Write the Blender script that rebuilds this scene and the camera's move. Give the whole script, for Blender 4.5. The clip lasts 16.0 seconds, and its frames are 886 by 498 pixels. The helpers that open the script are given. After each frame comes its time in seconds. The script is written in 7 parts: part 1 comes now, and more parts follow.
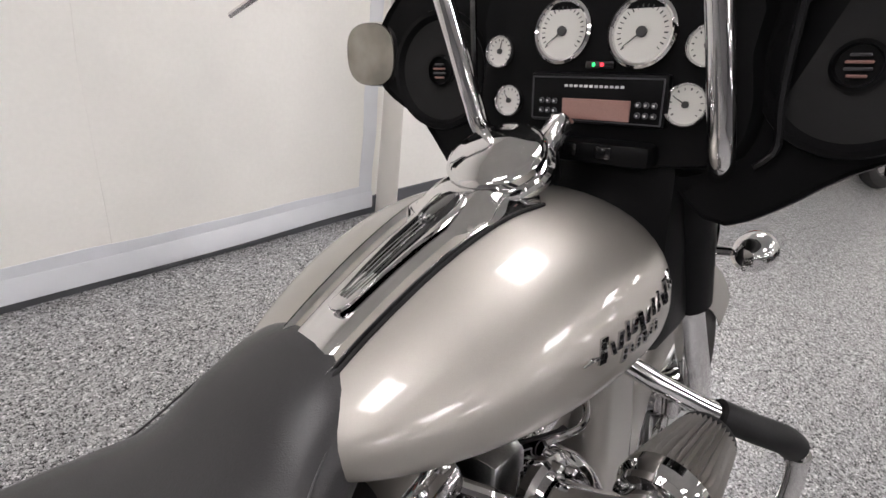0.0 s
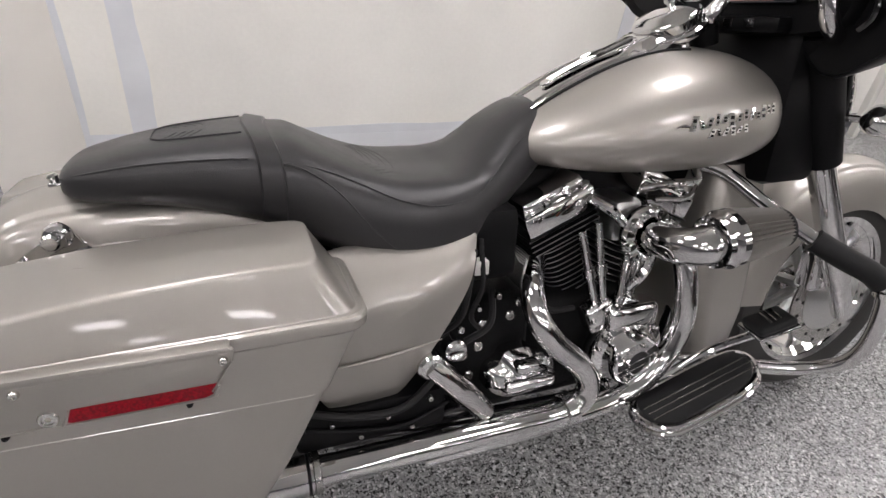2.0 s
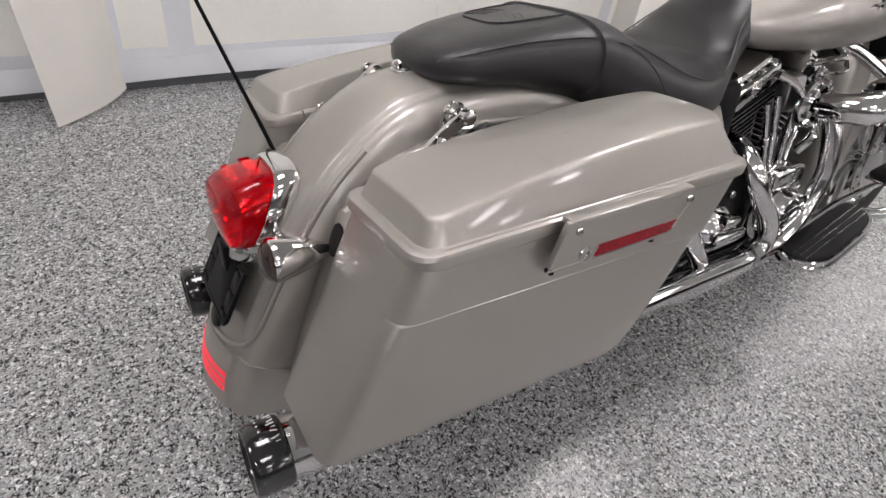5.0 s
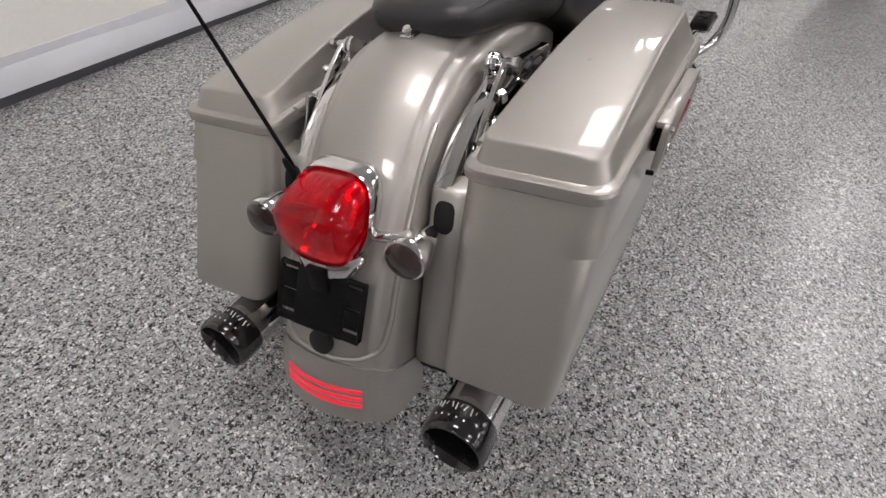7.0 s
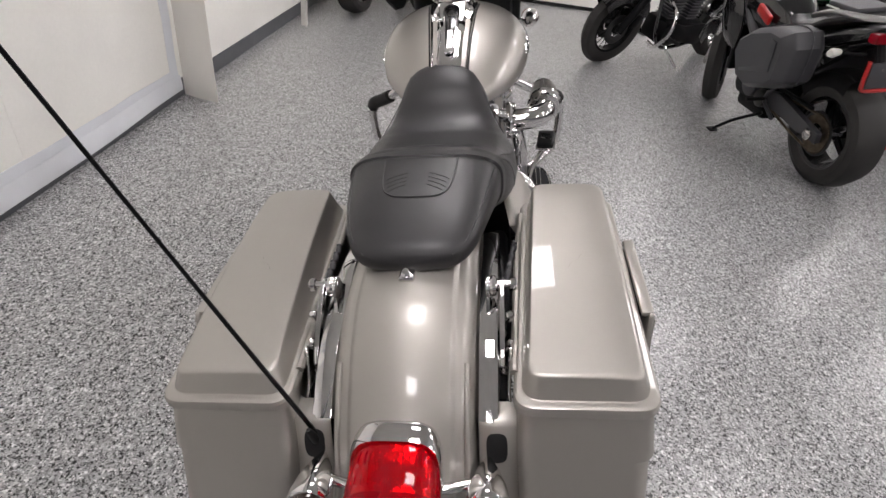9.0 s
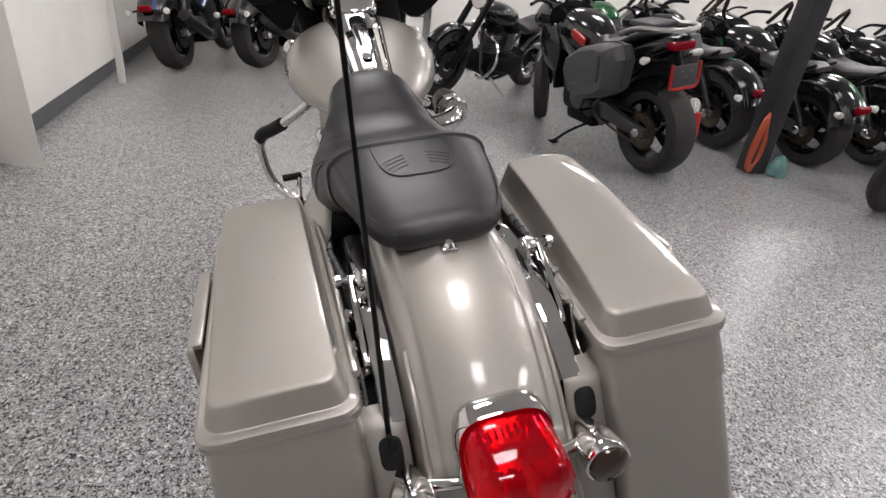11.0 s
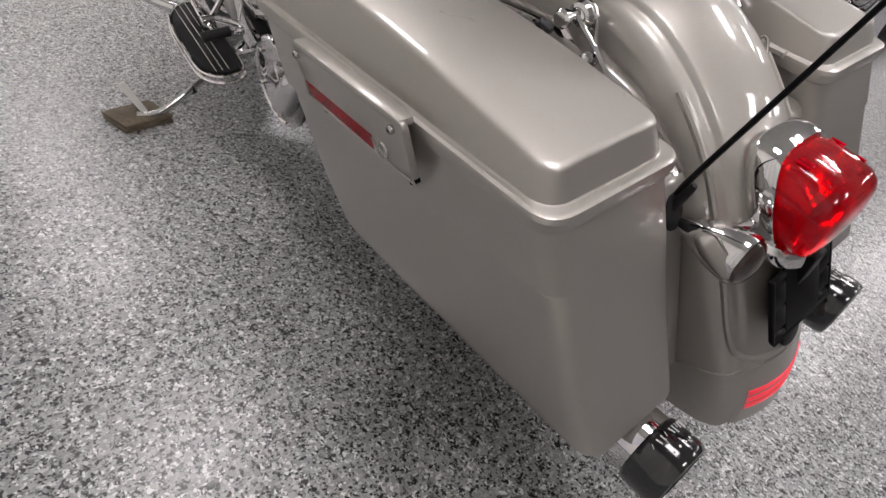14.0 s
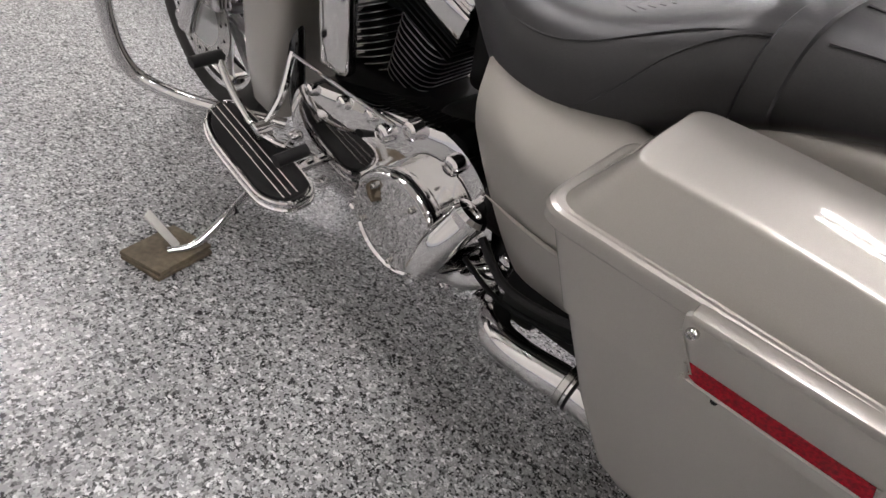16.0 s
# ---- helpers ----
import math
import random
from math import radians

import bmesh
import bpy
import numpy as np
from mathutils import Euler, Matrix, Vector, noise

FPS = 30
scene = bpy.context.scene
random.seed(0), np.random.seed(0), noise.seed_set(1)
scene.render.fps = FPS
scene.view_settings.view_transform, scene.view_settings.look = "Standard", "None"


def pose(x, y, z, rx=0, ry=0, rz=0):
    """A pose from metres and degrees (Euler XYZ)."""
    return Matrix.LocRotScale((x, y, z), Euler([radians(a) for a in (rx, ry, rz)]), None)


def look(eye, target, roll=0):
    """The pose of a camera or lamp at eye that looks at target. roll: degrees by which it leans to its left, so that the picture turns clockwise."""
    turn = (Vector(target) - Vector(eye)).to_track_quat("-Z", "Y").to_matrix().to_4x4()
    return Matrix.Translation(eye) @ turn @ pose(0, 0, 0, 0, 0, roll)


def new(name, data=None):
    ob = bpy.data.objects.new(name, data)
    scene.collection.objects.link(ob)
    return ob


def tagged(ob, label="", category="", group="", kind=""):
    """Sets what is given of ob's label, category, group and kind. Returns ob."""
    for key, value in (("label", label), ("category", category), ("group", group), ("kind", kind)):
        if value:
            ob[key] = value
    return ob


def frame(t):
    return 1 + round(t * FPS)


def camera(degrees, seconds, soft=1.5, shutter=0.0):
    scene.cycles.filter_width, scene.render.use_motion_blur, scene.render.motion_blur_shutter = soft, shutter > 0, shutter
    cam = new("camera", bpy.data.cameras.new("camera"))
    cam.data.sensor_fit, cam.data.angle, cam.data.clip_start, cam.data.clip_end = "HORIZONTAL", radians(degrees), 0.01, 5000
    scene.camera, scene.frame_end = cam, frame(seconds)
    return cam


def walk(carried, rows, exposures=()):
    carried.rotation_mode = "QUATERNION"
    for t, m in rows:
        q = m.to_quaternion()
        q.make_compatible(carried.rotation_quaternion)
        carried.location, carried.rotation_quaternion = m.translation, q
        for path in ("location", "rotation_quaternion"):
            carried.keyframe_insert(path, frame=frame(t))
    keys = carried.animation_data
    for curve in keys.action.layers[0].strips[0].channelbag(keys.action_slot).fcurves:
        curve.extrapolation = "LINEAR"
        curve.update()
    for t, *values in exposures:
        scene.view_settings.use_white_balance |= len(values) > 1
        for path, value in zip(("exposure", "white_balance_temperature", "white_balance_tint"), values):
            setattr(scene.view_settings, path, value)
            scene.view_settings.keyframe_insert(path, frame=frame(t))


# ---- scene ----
cam = camera(78.1, 16.0)
PATH = [
    (0.0, (0.460, -0.240, 1.213), (1.839, 0.890, 0.306), 8.19),
    (0.5, (0.385, -0.379, 1.195), (1.539, 0.927, 0.214), 7.66),
    (1.0, (0.265, -0.555, 1.175), (1.277, 0.848, 0.171), 7.09),
    (1.5, (0.194, -0.695, 1.176), (1.059, 0.773, 0.128), 6.49),
    (2.0, (0.187, -0.793, 1.177), (0.850, 0.745, 0.085), 6.27),
    (2.5, (0.131, -0.854, 1.175), (0.619, 0.729, 0.055), 6.60),
    (3.0, (-0.019, -0.884, 1.152), (0.426, 0.699, 0.015), 7.58),
    (3.5, (-0.175, -0.896, 1.151), (0.349, 0.654, 0.001), 8.90),
    (4.0, (-0.265, -0.830, 1.117), (0.382, 0.644, -0.070), 9.90),
    (4.2, (-0.310, -0.778, 1.096), (0.387, 0.649, -0.121), 9.70),
    (6.3, (-0.788, -0.455, 1.089), (0.484, 0.377, -0.211), 9.29),
    (6.5, (-0.807, -0.412, 1.079), (0.491, 0.348, -0.239), 8.80),
    (7.0, (-0.852, -0.297, 1.091), (0.493, 0.279, -0.273), 7.64),
    (7.5, (-0.908, -0.182, 1.100), (0.528, 0.182, -0.243), 8.60),
    (8.0, (-0.966, -0.069, 1.163), (0.550, 0.136, -0.124), 8.18),
    (8.5, (-0.919, 0.009, 1.225), (0.646, 0.102, -0.016), 8.54),
    (9.0, (-0.809, 0.080, 1.300), (0.835, 0.092, 0.160), 7.96),
    (9.2, (-0.770, 0.107, 1.332), (0.906, 0.092, 0.240), 7.68),
    (11.3, (-0.806, 0.442, 1.067), (0.831, -0.234, 0.140), 5.87),
    (11.5, (-0.784, 0.482, 1.035), (0.803, -0.280, 0.086), 4.94),
    (12.0, (-0.750, 0.550, 0.983), (0.678, -0.383, -0.061), 4.55),
    (12.5, (-0.758, 0.653, 0.914), (0.532, -0.432, -0.162), 9.63),
    (13.0, (-0.736, 0.789, 0.853), (0.399, -0.403, -0.283), 13.35),
    (13.5, (-0.643, 0.852, 0.827), (0.426, -0.357, -0.353), 15.42),
    (14.0, (-0.480, 0.873, 0.814), (0.581, -0.326, -0.385), 15.48),
    (14.5, (-0.360, 0.911, 0.813), (0.692, -0.310, -0.371), 16.34),
    (15.0, (-0.197, 0.975, 0.796), (0.760, -0.346, -0.361), 17.65),
    (15.5, (-0.047, 0.997, 0.779), (0.867, -0.390, -0.334), 18.61),
    (16.0, (0.131, 0.964, 0.790), (1.014, -0.470, -0.289), 18.19),
]
walk(cam, [(t, look(eye, target, roll)) for t, eye, target, roll in PATH],
     [(0.0, 0.12), (2.5, 0.07), (4.0, 0.12), (6.5, 0.0), (8.0, -0.04), (9.0, 0.02), (11.5, 0.0), (13.0, -0.03), (14.5, 0.07), (16.0, 0.32)])

# ---- light ----
world = bpy.data.worlds.new("world")
scene.world = world
world.use_nodes = True
world.node_tree.nodes["Background"].inputs[0].default_value = (0.8, 0.85, 0.9, 1)
world.node_tree.nodes["Background"].inputs[1].default_value = 0.02
CEILING = 2.8

# ---- materials ----
def material(name, color, rough=0.5, metal=0.0, coat=0.0, grain=0.0, grain_scale=200.0, bump=0.0, bump_scale=200.0, stain=0.0, stain_scale=3.0, coat_rough=0.05, ior=1.5, rough_var=0.0, spec=0.5):
    """A principled surface with grain and stains in its colour, and a fine relief."""
    m = bpy.data.materials.new(name)
    m.use_nodes = True
    nt = m.node_tree
    p = nt.nodes["Principled BSDF"]
    p.inputs["Base Color"].default_value = (*color, 1)
    p.inputs["Roughness"].default_value = rough
    p.inputs["Metallic"].default_value = metal
    p.inputs["Coat Weight"].default_value = coat
    p.inputs["Coat Roughness"].default_value = coat_rough
    p.inputs["IOR"].default_value = ior
    p.inputs["Specular IOR Level"].default_value = spec
    co = nt.nodes.new("ShaderNodeTexCoord")

    def noise_at(scale, detail=3.0):
        n = nt.nodes.new("ShaderNodeTexNoise")
        n.inputs["Scale"].default_value = scale
        n.inputs["Detail"].default_value = detail
        nt.links.new(co.outputs["Object"], n.inputs["Vector"])
        return n.outputs["Fac"]

    def spread(fac, low, high):
        r = nt.nodes.new("ShaderNodeMapRange")
        r.inputs["From Min"].default_value, r.inputs["From Max"].default_value = 0.3, 0.7
        r.inputs["To Min"].default_value, r.inputs["To Max"].default_value = low, high
        nt.links.new(fac, r.inputs["Value"])
        return r.outputs["Result"]

    value = None
    for amount, scale in ((grain, grain_scale), (stain, stain_scale)):
        if amount:
            f = spread(noise_at(scale), 1 - amount, 1 + amount)
            if value is None:
                value = f
            else:
                mul = nt.nodes.new("ShaderNodeMath")
                mul.operation = "MULTIPLY"
                nt.links.new(value, mul.inputs[0])
                nt.links.new(f, mul.inputs[1])
                value = mul.outputs[0]
    if value is not None:
        mix = nt.nodes.new("ShaderNodeVectorMath")
        mix.operation = "SCALE"
        mix.inputs[0].default_value = color
        nt.links.new(value, mix.inputs["Scale"])
        nt.links.new(mix.outputs[0], p.inputs["Base Color"])
    if rough_var:
        nt.links.new(spread(noise_at(9.0, 5.0), max(rough - rough_var, 0.01), rough + rough_var), p.inputs["Roughness"])
    if bump:
        b = nt.nodes.new("ShaderNodeBump")
        b.inputs["Strength"].default_value = bump
        b.inputs["Distance"].default_value = 0.001
        nt.links.new(noise_at(bump_scale), b.inputs["Height"])
        nt.links.new(b.outputs["Normal"], p.inputs["Normal"])
    return m


def emitter(name, color, strength):
    m = bpy.data.materials.new(name)
    m.use_nodes = True
    p = m.node_tree.nodes["Principled BSDF"]
    p.inputs["Base Color"].default_value = (*color, 1)
    p.inputs["Emission Color"].default_value = (*color, 1)
    p.inputs["Emission Strength"].default_value = strength
    return m


def flake_floor():
    """Grey epoxy with chips of white, grey and black, under a clear coat."""
    m = bpy.data.materials.new("flake_epoxy")
    m.use_nodes = True
    nt = m.node_tree
    p = nt.nodes["Principled BSDF"]
    co = nt.nodes.new("ShaderNodeTexCoord")
    warp = nt.nodes.new("ShaderNodeTexNoise")
    warp.inputs["Scale"].default_value = 90
    nt.links.new(co.outputs["Object"], warp.inputs["Vector"])
    off = nt.nodes.new("ShaderNodeVectorMath")
    off.operation = "MULTIPLY_ADD"
    off.inputs[1].default_value = (0.006, 0.006, 0.0)
    nt.links.new(warp.outputs["Color"], off.inputs[0])
    nt.links.new(co.outputs["Object"], off.inputs[2])
    col = None
    for scale, stops in ((150.0, ((0.0, 0.008), (0.14, 0.030), (0.22, 0.140), (0.34, 0.285), (0.60, 0.380), (0.82, 0.52), (0.93, 0.76))),
                         (270.0, ((0.0, 0.012), (0.12, 0.090), (0.25, 0.285), (0.64, 0.400), (0.89, 0.70)))):
        v = nt.nodes.new("ShaderNodeTexVoronoi")
        v.inputs["Scale"].default_value = scale
        v.distance = "MANHATTAN"
        nt.links.new(off.outputs[0], v.inputs["Vector"])
        sep = nt.nodes.new("ShaderNodeSeparateColor")
        nt.links.new(v.outputs["Color"], sep.inputs[0])
        r = nt.nodes.new("ShaderNodeValToRGB")
        r.color_ramp.interpolation = "CONSTANT"
        while len(r.color_ramp.elements) < len(stops):
            r.color_ramp.elements.new(0.5)
        for e, (at, g) in zip(r.color_ramp.elements, stops):
            e.position, e.color = at, (g, g * 1.0, g * 1.005, 1)
        nt.links.new(sep.outputs[0], r.inputs["Fac"])
        if col is None:
            col = r.outputs["Color"]
        else:
            mix = nt.nodes.new("ShaderNodeMix")
            mix.data_type = "RGBA"
            pick = nt.nodes.new("ShaderNodeMath")
            pick.operation = "GREATER_THAN"
            pick.inputs[1].default_value = 0.55
            nt.links.new(sep.outputs[1], pick.inputs[0])
            nt.links.new(pick.outputs[0], mix.inputs["Factor"])
            nt.links.new(col, mix.inputs["A"])
            nt.links.new(r.outputs["Color"], mix.inputs["B"])
            col = mix.outputs["Result"]
    nt.links.new(col, p.inputs["Base Color"])
    p.inputs["Roughness"].default_value = 0.42
    p.inputs["Specular IOR Level"].default_value = 0.25
    p.inputs["Coat Weight"].default_value = 0.85
    p.inputs["Coat Roughness"].default_value = 0.27
    n = nt.nodes.new("ShaderNodeTexNoise")
    n.inputs["Scale"].default_value = 140
    n.inputs["Detail"].default_value = 4
    nt.links.new(co.outputs["Object"], n.inputs["Vector"])
    b = nt.nodes.new("ShaderNodeBump")
    b.inputs["Strength"].default_value = 0.35
    b.inputs["Distance"].default_value = 0.0012
    nt.links.new(n.outputs["Fac"], b.inputs["Height"])
    nt.links.new(b.outputs["Normal"], p.inputs["Normal"])
    skin = nt.nodes.new("ShaderNodeBump")
    skin.inputs["Strength"].default_value = 0.13
    skin.inputs["Distance"].default_value = 0.0012
    nt.links.new(n.outputs["Fac"], skin.inputs["Height"])
    nt.links.new(skin.outputs["Normal"], p.inputs["Coat Normal"])
    return m


FLOOR = flake_floor()
SILVER = material("pewter_paint", (0.41, 0.390, 0.358), rough=0.49, metal=0.86, coat=0.85, coat_rough=0.05, grain=0.05, grain_scale=1500, stain=0.03)
CHROME = material("chrome", (0.70, 0.69, 0.69), rough=0.05, metal=1.0, rough_var=0.025)
ALUMINIUM = material("machined_aluminium", (0.62, 0.62, 0.62), rough=0.28, metal=1.0, grain=0.08, grain_scale=300)
BLACK = material("black_plastic", (0.004, 0.004, 0.0045), rough=0.45, spec=0.13, bump=0.12, bump_scale=900, stain=0.15)
GLOSS_BLACK = material("gloss_black", (0.008, 0.008, 0.009), rough=0.12, coat=0.6, stain=0.1)
WRINKLE = material("wrinkle_black", (0.006, 0.006, 0.0065), rough=0.5, spec=0.14, bump=0.5, bump_scale=700, stain=0.2)
LEATHER = material("black_leather", (0.025, 0.0245, 0.026), rough=0.37, grain=0.12, grain_scale=400, bump=0.35, bump_scale=650, stain=0.12, stain_scale=6, rough_var=0.06)
RUBBER = material("rubber", (0.011, 0.011, 0.0115), rough=0.6, spec=0.3, bump=0.3, bump_scale=300, stain=0.25, stain_scale=8)
TYRE = material("tyre_rubber", (0.022, 0.021, 0.02), rough=0.7, bump=0.4, bump_scale=160, stain=0.3, stain_scale=5)
RED = material("red_lens", (0.62, 0.003, 0.025), rough=0.16, metal=1.0, bump=1.0, bump_scale=70)
RED.node_tree.nodes["Principled BSDF"].inputs["Emission Color"].default_value = (1.0, 0.004, 0.03, 1)
RED.node_tree.nodes["Principled BSDF"].inputs["Emission Strength"].default_value = 0.08
RED_GLASS = material("red_lens_clear", (0.78, 0.0015, 0.022), rough=0.03, ior=1.45, bump=0.25, bump_scale=60)
RED_GLASS.node_tree.nodes["Principled BSDF"].inputs["Transmission Weight"].default_value = 0.90
REFLECTOR = material("red_reflector", (0.22, 0.001, 0.008), rough=0.2, coat=0.25, grain=0.5, grain_scale=340, spec=0.15)
SMOKE = material("smoked_lens", (0.034, 0.021, 0.017), rough=0.12, coat=0.35, stain=0.2)
WHITE_FACE = material("gauge_face", (0.72, 0.71, 0.67), rough=0.4)
INK = material("printed_ink", (0.05, 0.05, 0.05), rough=0.6)
WHITE_INK = material("white_print", (0.72, 0.72, 0.72), rough=0.5)
DRYWALL = material("painted_drywall", (0.895, 0.886, 0.840), rough=0.75, grain=0.015, grain_scale=60, stain=0.07, stain_scale=1.3, bump=0.15, bump_scale=90)
UNSEEN_WALL = material("unseen_wall_grey", (0.26, 0.26, 0.265), rough=0.7, stain=0.08, stain_scale=1.1, bump=0.15, bump_scale=90)
COMPOUND = material("joint_compound", (0.74, 0.76, 0.79), rough=0.85, stain=0.06, stain_scale=4, bump=0.2, bump_scale=60)
PAPER = material("hanging_paper", (0.80, 0.775, 0.73), rough=0.7, stain=0.04, stain_scale=3)
SKIRT = material("grey_vinyl", (0.10, 0.105, 0.115), rough=0.5, stain=0.15, stain_scale=4)
CEIL = material("ceiling_board", (0.72, 0.72, 0.70), rough=0.9, stain=0.05)
TORN = material("torn_paper", (0.34, 0.31, 0.27), rough=0.9, grain=0.1)
CARDBOARD = material("worn_plywood", (0.16, 0.13, 0.09), rough=0.8, grain=0.2, grain_scale=90, stain=0.25, stain_scale=15)
COLUMN_PAINT = material("dark_column_paint", (0.022, 0.022, 0.025), rough=0.45, stain=0.2, stain_scale=5)
DEEP_GREEN = material("deep_green_paint", (0.012, 0.10, 0.03), rough=0.25, coat=0.7, stain=0.08)
BRASS = material("oiled_brass", (0.13, 0.105, 0.075), rough=0.4, metal=1.0, stain=0.3, stain_scale=30)
DULL = material("dull_dark_metal", (0.07, 0.07, 0.07), rough=0.35, metal=1.0, stain=0.2)
FILTER = material("filter_gauze", (0.14, 0.132, 0.12), rough=0.45, grain=0.15, grain_scale=900, spec=0.4)
# mirror glass: the dark brownish reflection is put into its colour
DARK_MIRROR = material("darkened_mirror", (0.30, 0.28, 0.25), rough=0.12, metal=1.0, stain=0.3, stain_scale=12)
ORANGE = material("orange_paint", (0.42, 0.07, 0.025), rough=0.4, coat=0.4, stain=0.1)
REDPAINT = material("red_paint", (0.40, 0.012, 0.012), rough=0.3, coat=0.7, stain=0.08)
GREEN = material("green_paint", (0.12, 0.42, 0.03), rough=0.3, coat=0.7, stain=0.08)
BLUE = material("blue_paint", (0.02, 0.05, 0.2), rough=0.3, coat=0.7, stain=0.08)
DARKGREY = material("grey_plastic", (0.05, 0.05, 0.055), rough=0.45, bump=0.15, bump_scale=600, stain=0.1)
LCD = material("lcd_glass", (0.34, 0.19, 0.16), rough=0.25, coat=0.5, grain=0.06, grain_scale=500)
STEEL = material("stainless_steel", (0.55, 0.54, 0.52), rough=0.2, metal=1.0, stain=0.1)
PANEL_GLOW = emitter("panel_diffuser", (1.0, 0.945, 0.960), 19.0)
TUBE_GLOW = emitter("tube_light", (1.0, 0.945, 0.960), 34.0)
# mudguard stripes, given a faint red glow of their own as lit bars
STRIPE = material("lit_red_strip", (0.92, 0.02, 0.06), rough=0.35, coat=0.3, grain=0.1, grain_scale=900)
STRIPE.node_tree.nodes["Principled BSDF"].inputs["Emission Color"].default_value = (1.0, 0.03, 0.05, 1)
STRIPE.node_tree.nodes["Principled BSDF"].inputs["Emission Strength"].default_value = 0.35
TEAL = material("teal_fabric", (0.18, 0.36, 0.34), rough=0.9, stain=0.2)

# ---- shapes ----
def part(name, bm, mat, parent=None, label="", sharp=35.0, smooth=True):
    bmesh.ops.recalc_face_normals(bm, faces=bm.faces)
    me = bpy.data.meshes.new(name)
    bm.to_mesh(me)
    bm.free()
    me.materials.append(mat)
    if smooth:
        me.shade_smooth()
        me.set_sharp_from_angle(angle=radians(sharp))
    ob = new(name, me)
    ob.parent = parent
    if label:
        ob["label"] = label
    return ob


def spline(pts, n):
    """n points along a smooth curve through pts, at even steps."""
    p = [Vector(q) for q in pts]
    ext = [2 * p[0] - p[1], *p, 2 * p[-1] - p[-2]]
    fine = []
    for i in range(1, len(ext) - 2):
        a, b, c, d = ext[i - 1 : i + 3]
        for k in range(16):
            t = k / 16
            fine.append(0.5 * ((2 * b) + (c - a) * t + (2 * a - 5 * b + 4 * c - d) * t * t + (3 * b - a - 3 * c + d) * t**3))
    fine.append(p[-1])
    run = [0.0]
    for a, b in zip(fine, fine[1:]):
        run.append(run[-1] + (b - a).length)
    out, j = [], 0
    for k in range(n):
        s = run[-1] * k / (n - 1)
        while j < len(run) - 2 and run[j + 1] < s:
            j += 1
        f = (s - run[j]) / max(run[j + 1] - run[j], 1e-9)
        out.append(fine[j].lerp(fine[j + 1], min(max(f, 0), 1)))
    return out


def interp(stations, x):
    """Smooth values between rows of (x, a, b, ...)."""
    xs = [s[0] for s in stations]
    if x <= xs[0]:
        return stations[0][1:]
    for i in range(len(xs) - 1):
        if x <= xs[i + 1]:
            f = (x - xs[i]) / (xs[i + 1] - xs[i])
            p0 = stations[max(i - 1, 0)]
            p1, p2 = stations[i], stations[i + 1]
            p3 = stations[min(i + 2, len(xs) - 1)]
            h = xs[i + 1] - xs[i]
            out = []
            for k in range(1, len(p1)):
                m1 = (p2[k] - p0[k]) / max(p2[0] - p0[0], 1e-6)
                m2 = (p3[k] - p1[k]) / max(p3[0] - p1[0], 1e-6)
                f2, f3 = f * f, f * f * f
                out.append((2 * f3 - 3 * f2 + 1) * p1[k] + (f3 - 2 * f2 + f) * h * m1 + (-2 * f3 + 3 * f2) * p2[k] + (f3 - f2) * h * m2)
            return out
    return stations[-1][1:]


def loft(rings, closed=True, cap=True, bm=None):
    """A skin over rings of equally many points."""
    bm = bm or bmesh.new()
    rows = [[bm.verts.new(p) for p in ring] for ring in rings]
    n = len(rows[0])
    for a, b in zip(rows, rows[1:]):
        for i in range(n if closed else n - 1):
            j = (i + 1) % n
            bm.faces.new((a[i], a[j], b[j], b[i]))
    if cap and closed:
        bm.faces.new(rows[0])
        bm.faces.new(rows[-1][::-1])
    return bm


def thick(bm, d):
    """Gives an open skin a thickness of d to its inside."""
    bmesh.ops.recalc_face_normals(bm, faces=bm.faces)
    bmesh.ops.solidify(bm, geom=list(bm.faces), thickness=d)
    return bm


def tube(pts, r, n=12, steps=0, bm=None, cap=True):
    """A round bar along a smooth curve; r is one radius or one for each given point."""
    rads = r if isinstance(r, (list, tuple)) else [r] * len(pts)
    m = steps or max(2, (len(pts) - 1) * 6 + 1)
    path = spline(pts, m) if len(pts) > 2 else [Vector(pts[0]).lerp(Vector(pts[-1]), k / (m - 1)) for k in range(m)]
    up = Vector((0.13, 0.27, 0.95)).normalized()
    rings = []
    for k, p in enumerate(path):
        d = (path[min(k + 1, m - 1)] - path[max(k - 1, 0)]).normalized()
        u = (up - d * up.dot(d)).normalized()
        up = u
        v = d.cross(u)
        s = k / (m - 1) * (len(rads) - 1)
        i = min(int(s), len(rads) - 2)
        rr = rads[i] + (rads[i + 1] - rads[i]) * (s - i)
        rings.append([p + (u * math.cos(a) + v * math.sin(a)) * rr for a in [2 * math.pi * q / n for q in range(n)]])
    return loft(rings, cap=cap, bm=bm)


def lathe(profile, at=(0, 0, 0), axis=(0, 0, 1), n=24, bm=None, cap=True):
    """A turned body: profile rows of (radius, height along axis)."""
    q = Vector(axis).to_track_quat("Z", "Y")
    at = Vector(at)
    rings = [[at + q @ Vector((max(r, 1e-5) * math.cos(2 * math.pi * k / n), max(r, 1e-5) * math.sin(2 * math.pi * k / n), h)) for k in range(n)] for r, h in profile]
    return loft(rings, cap=cap, bm=bm)


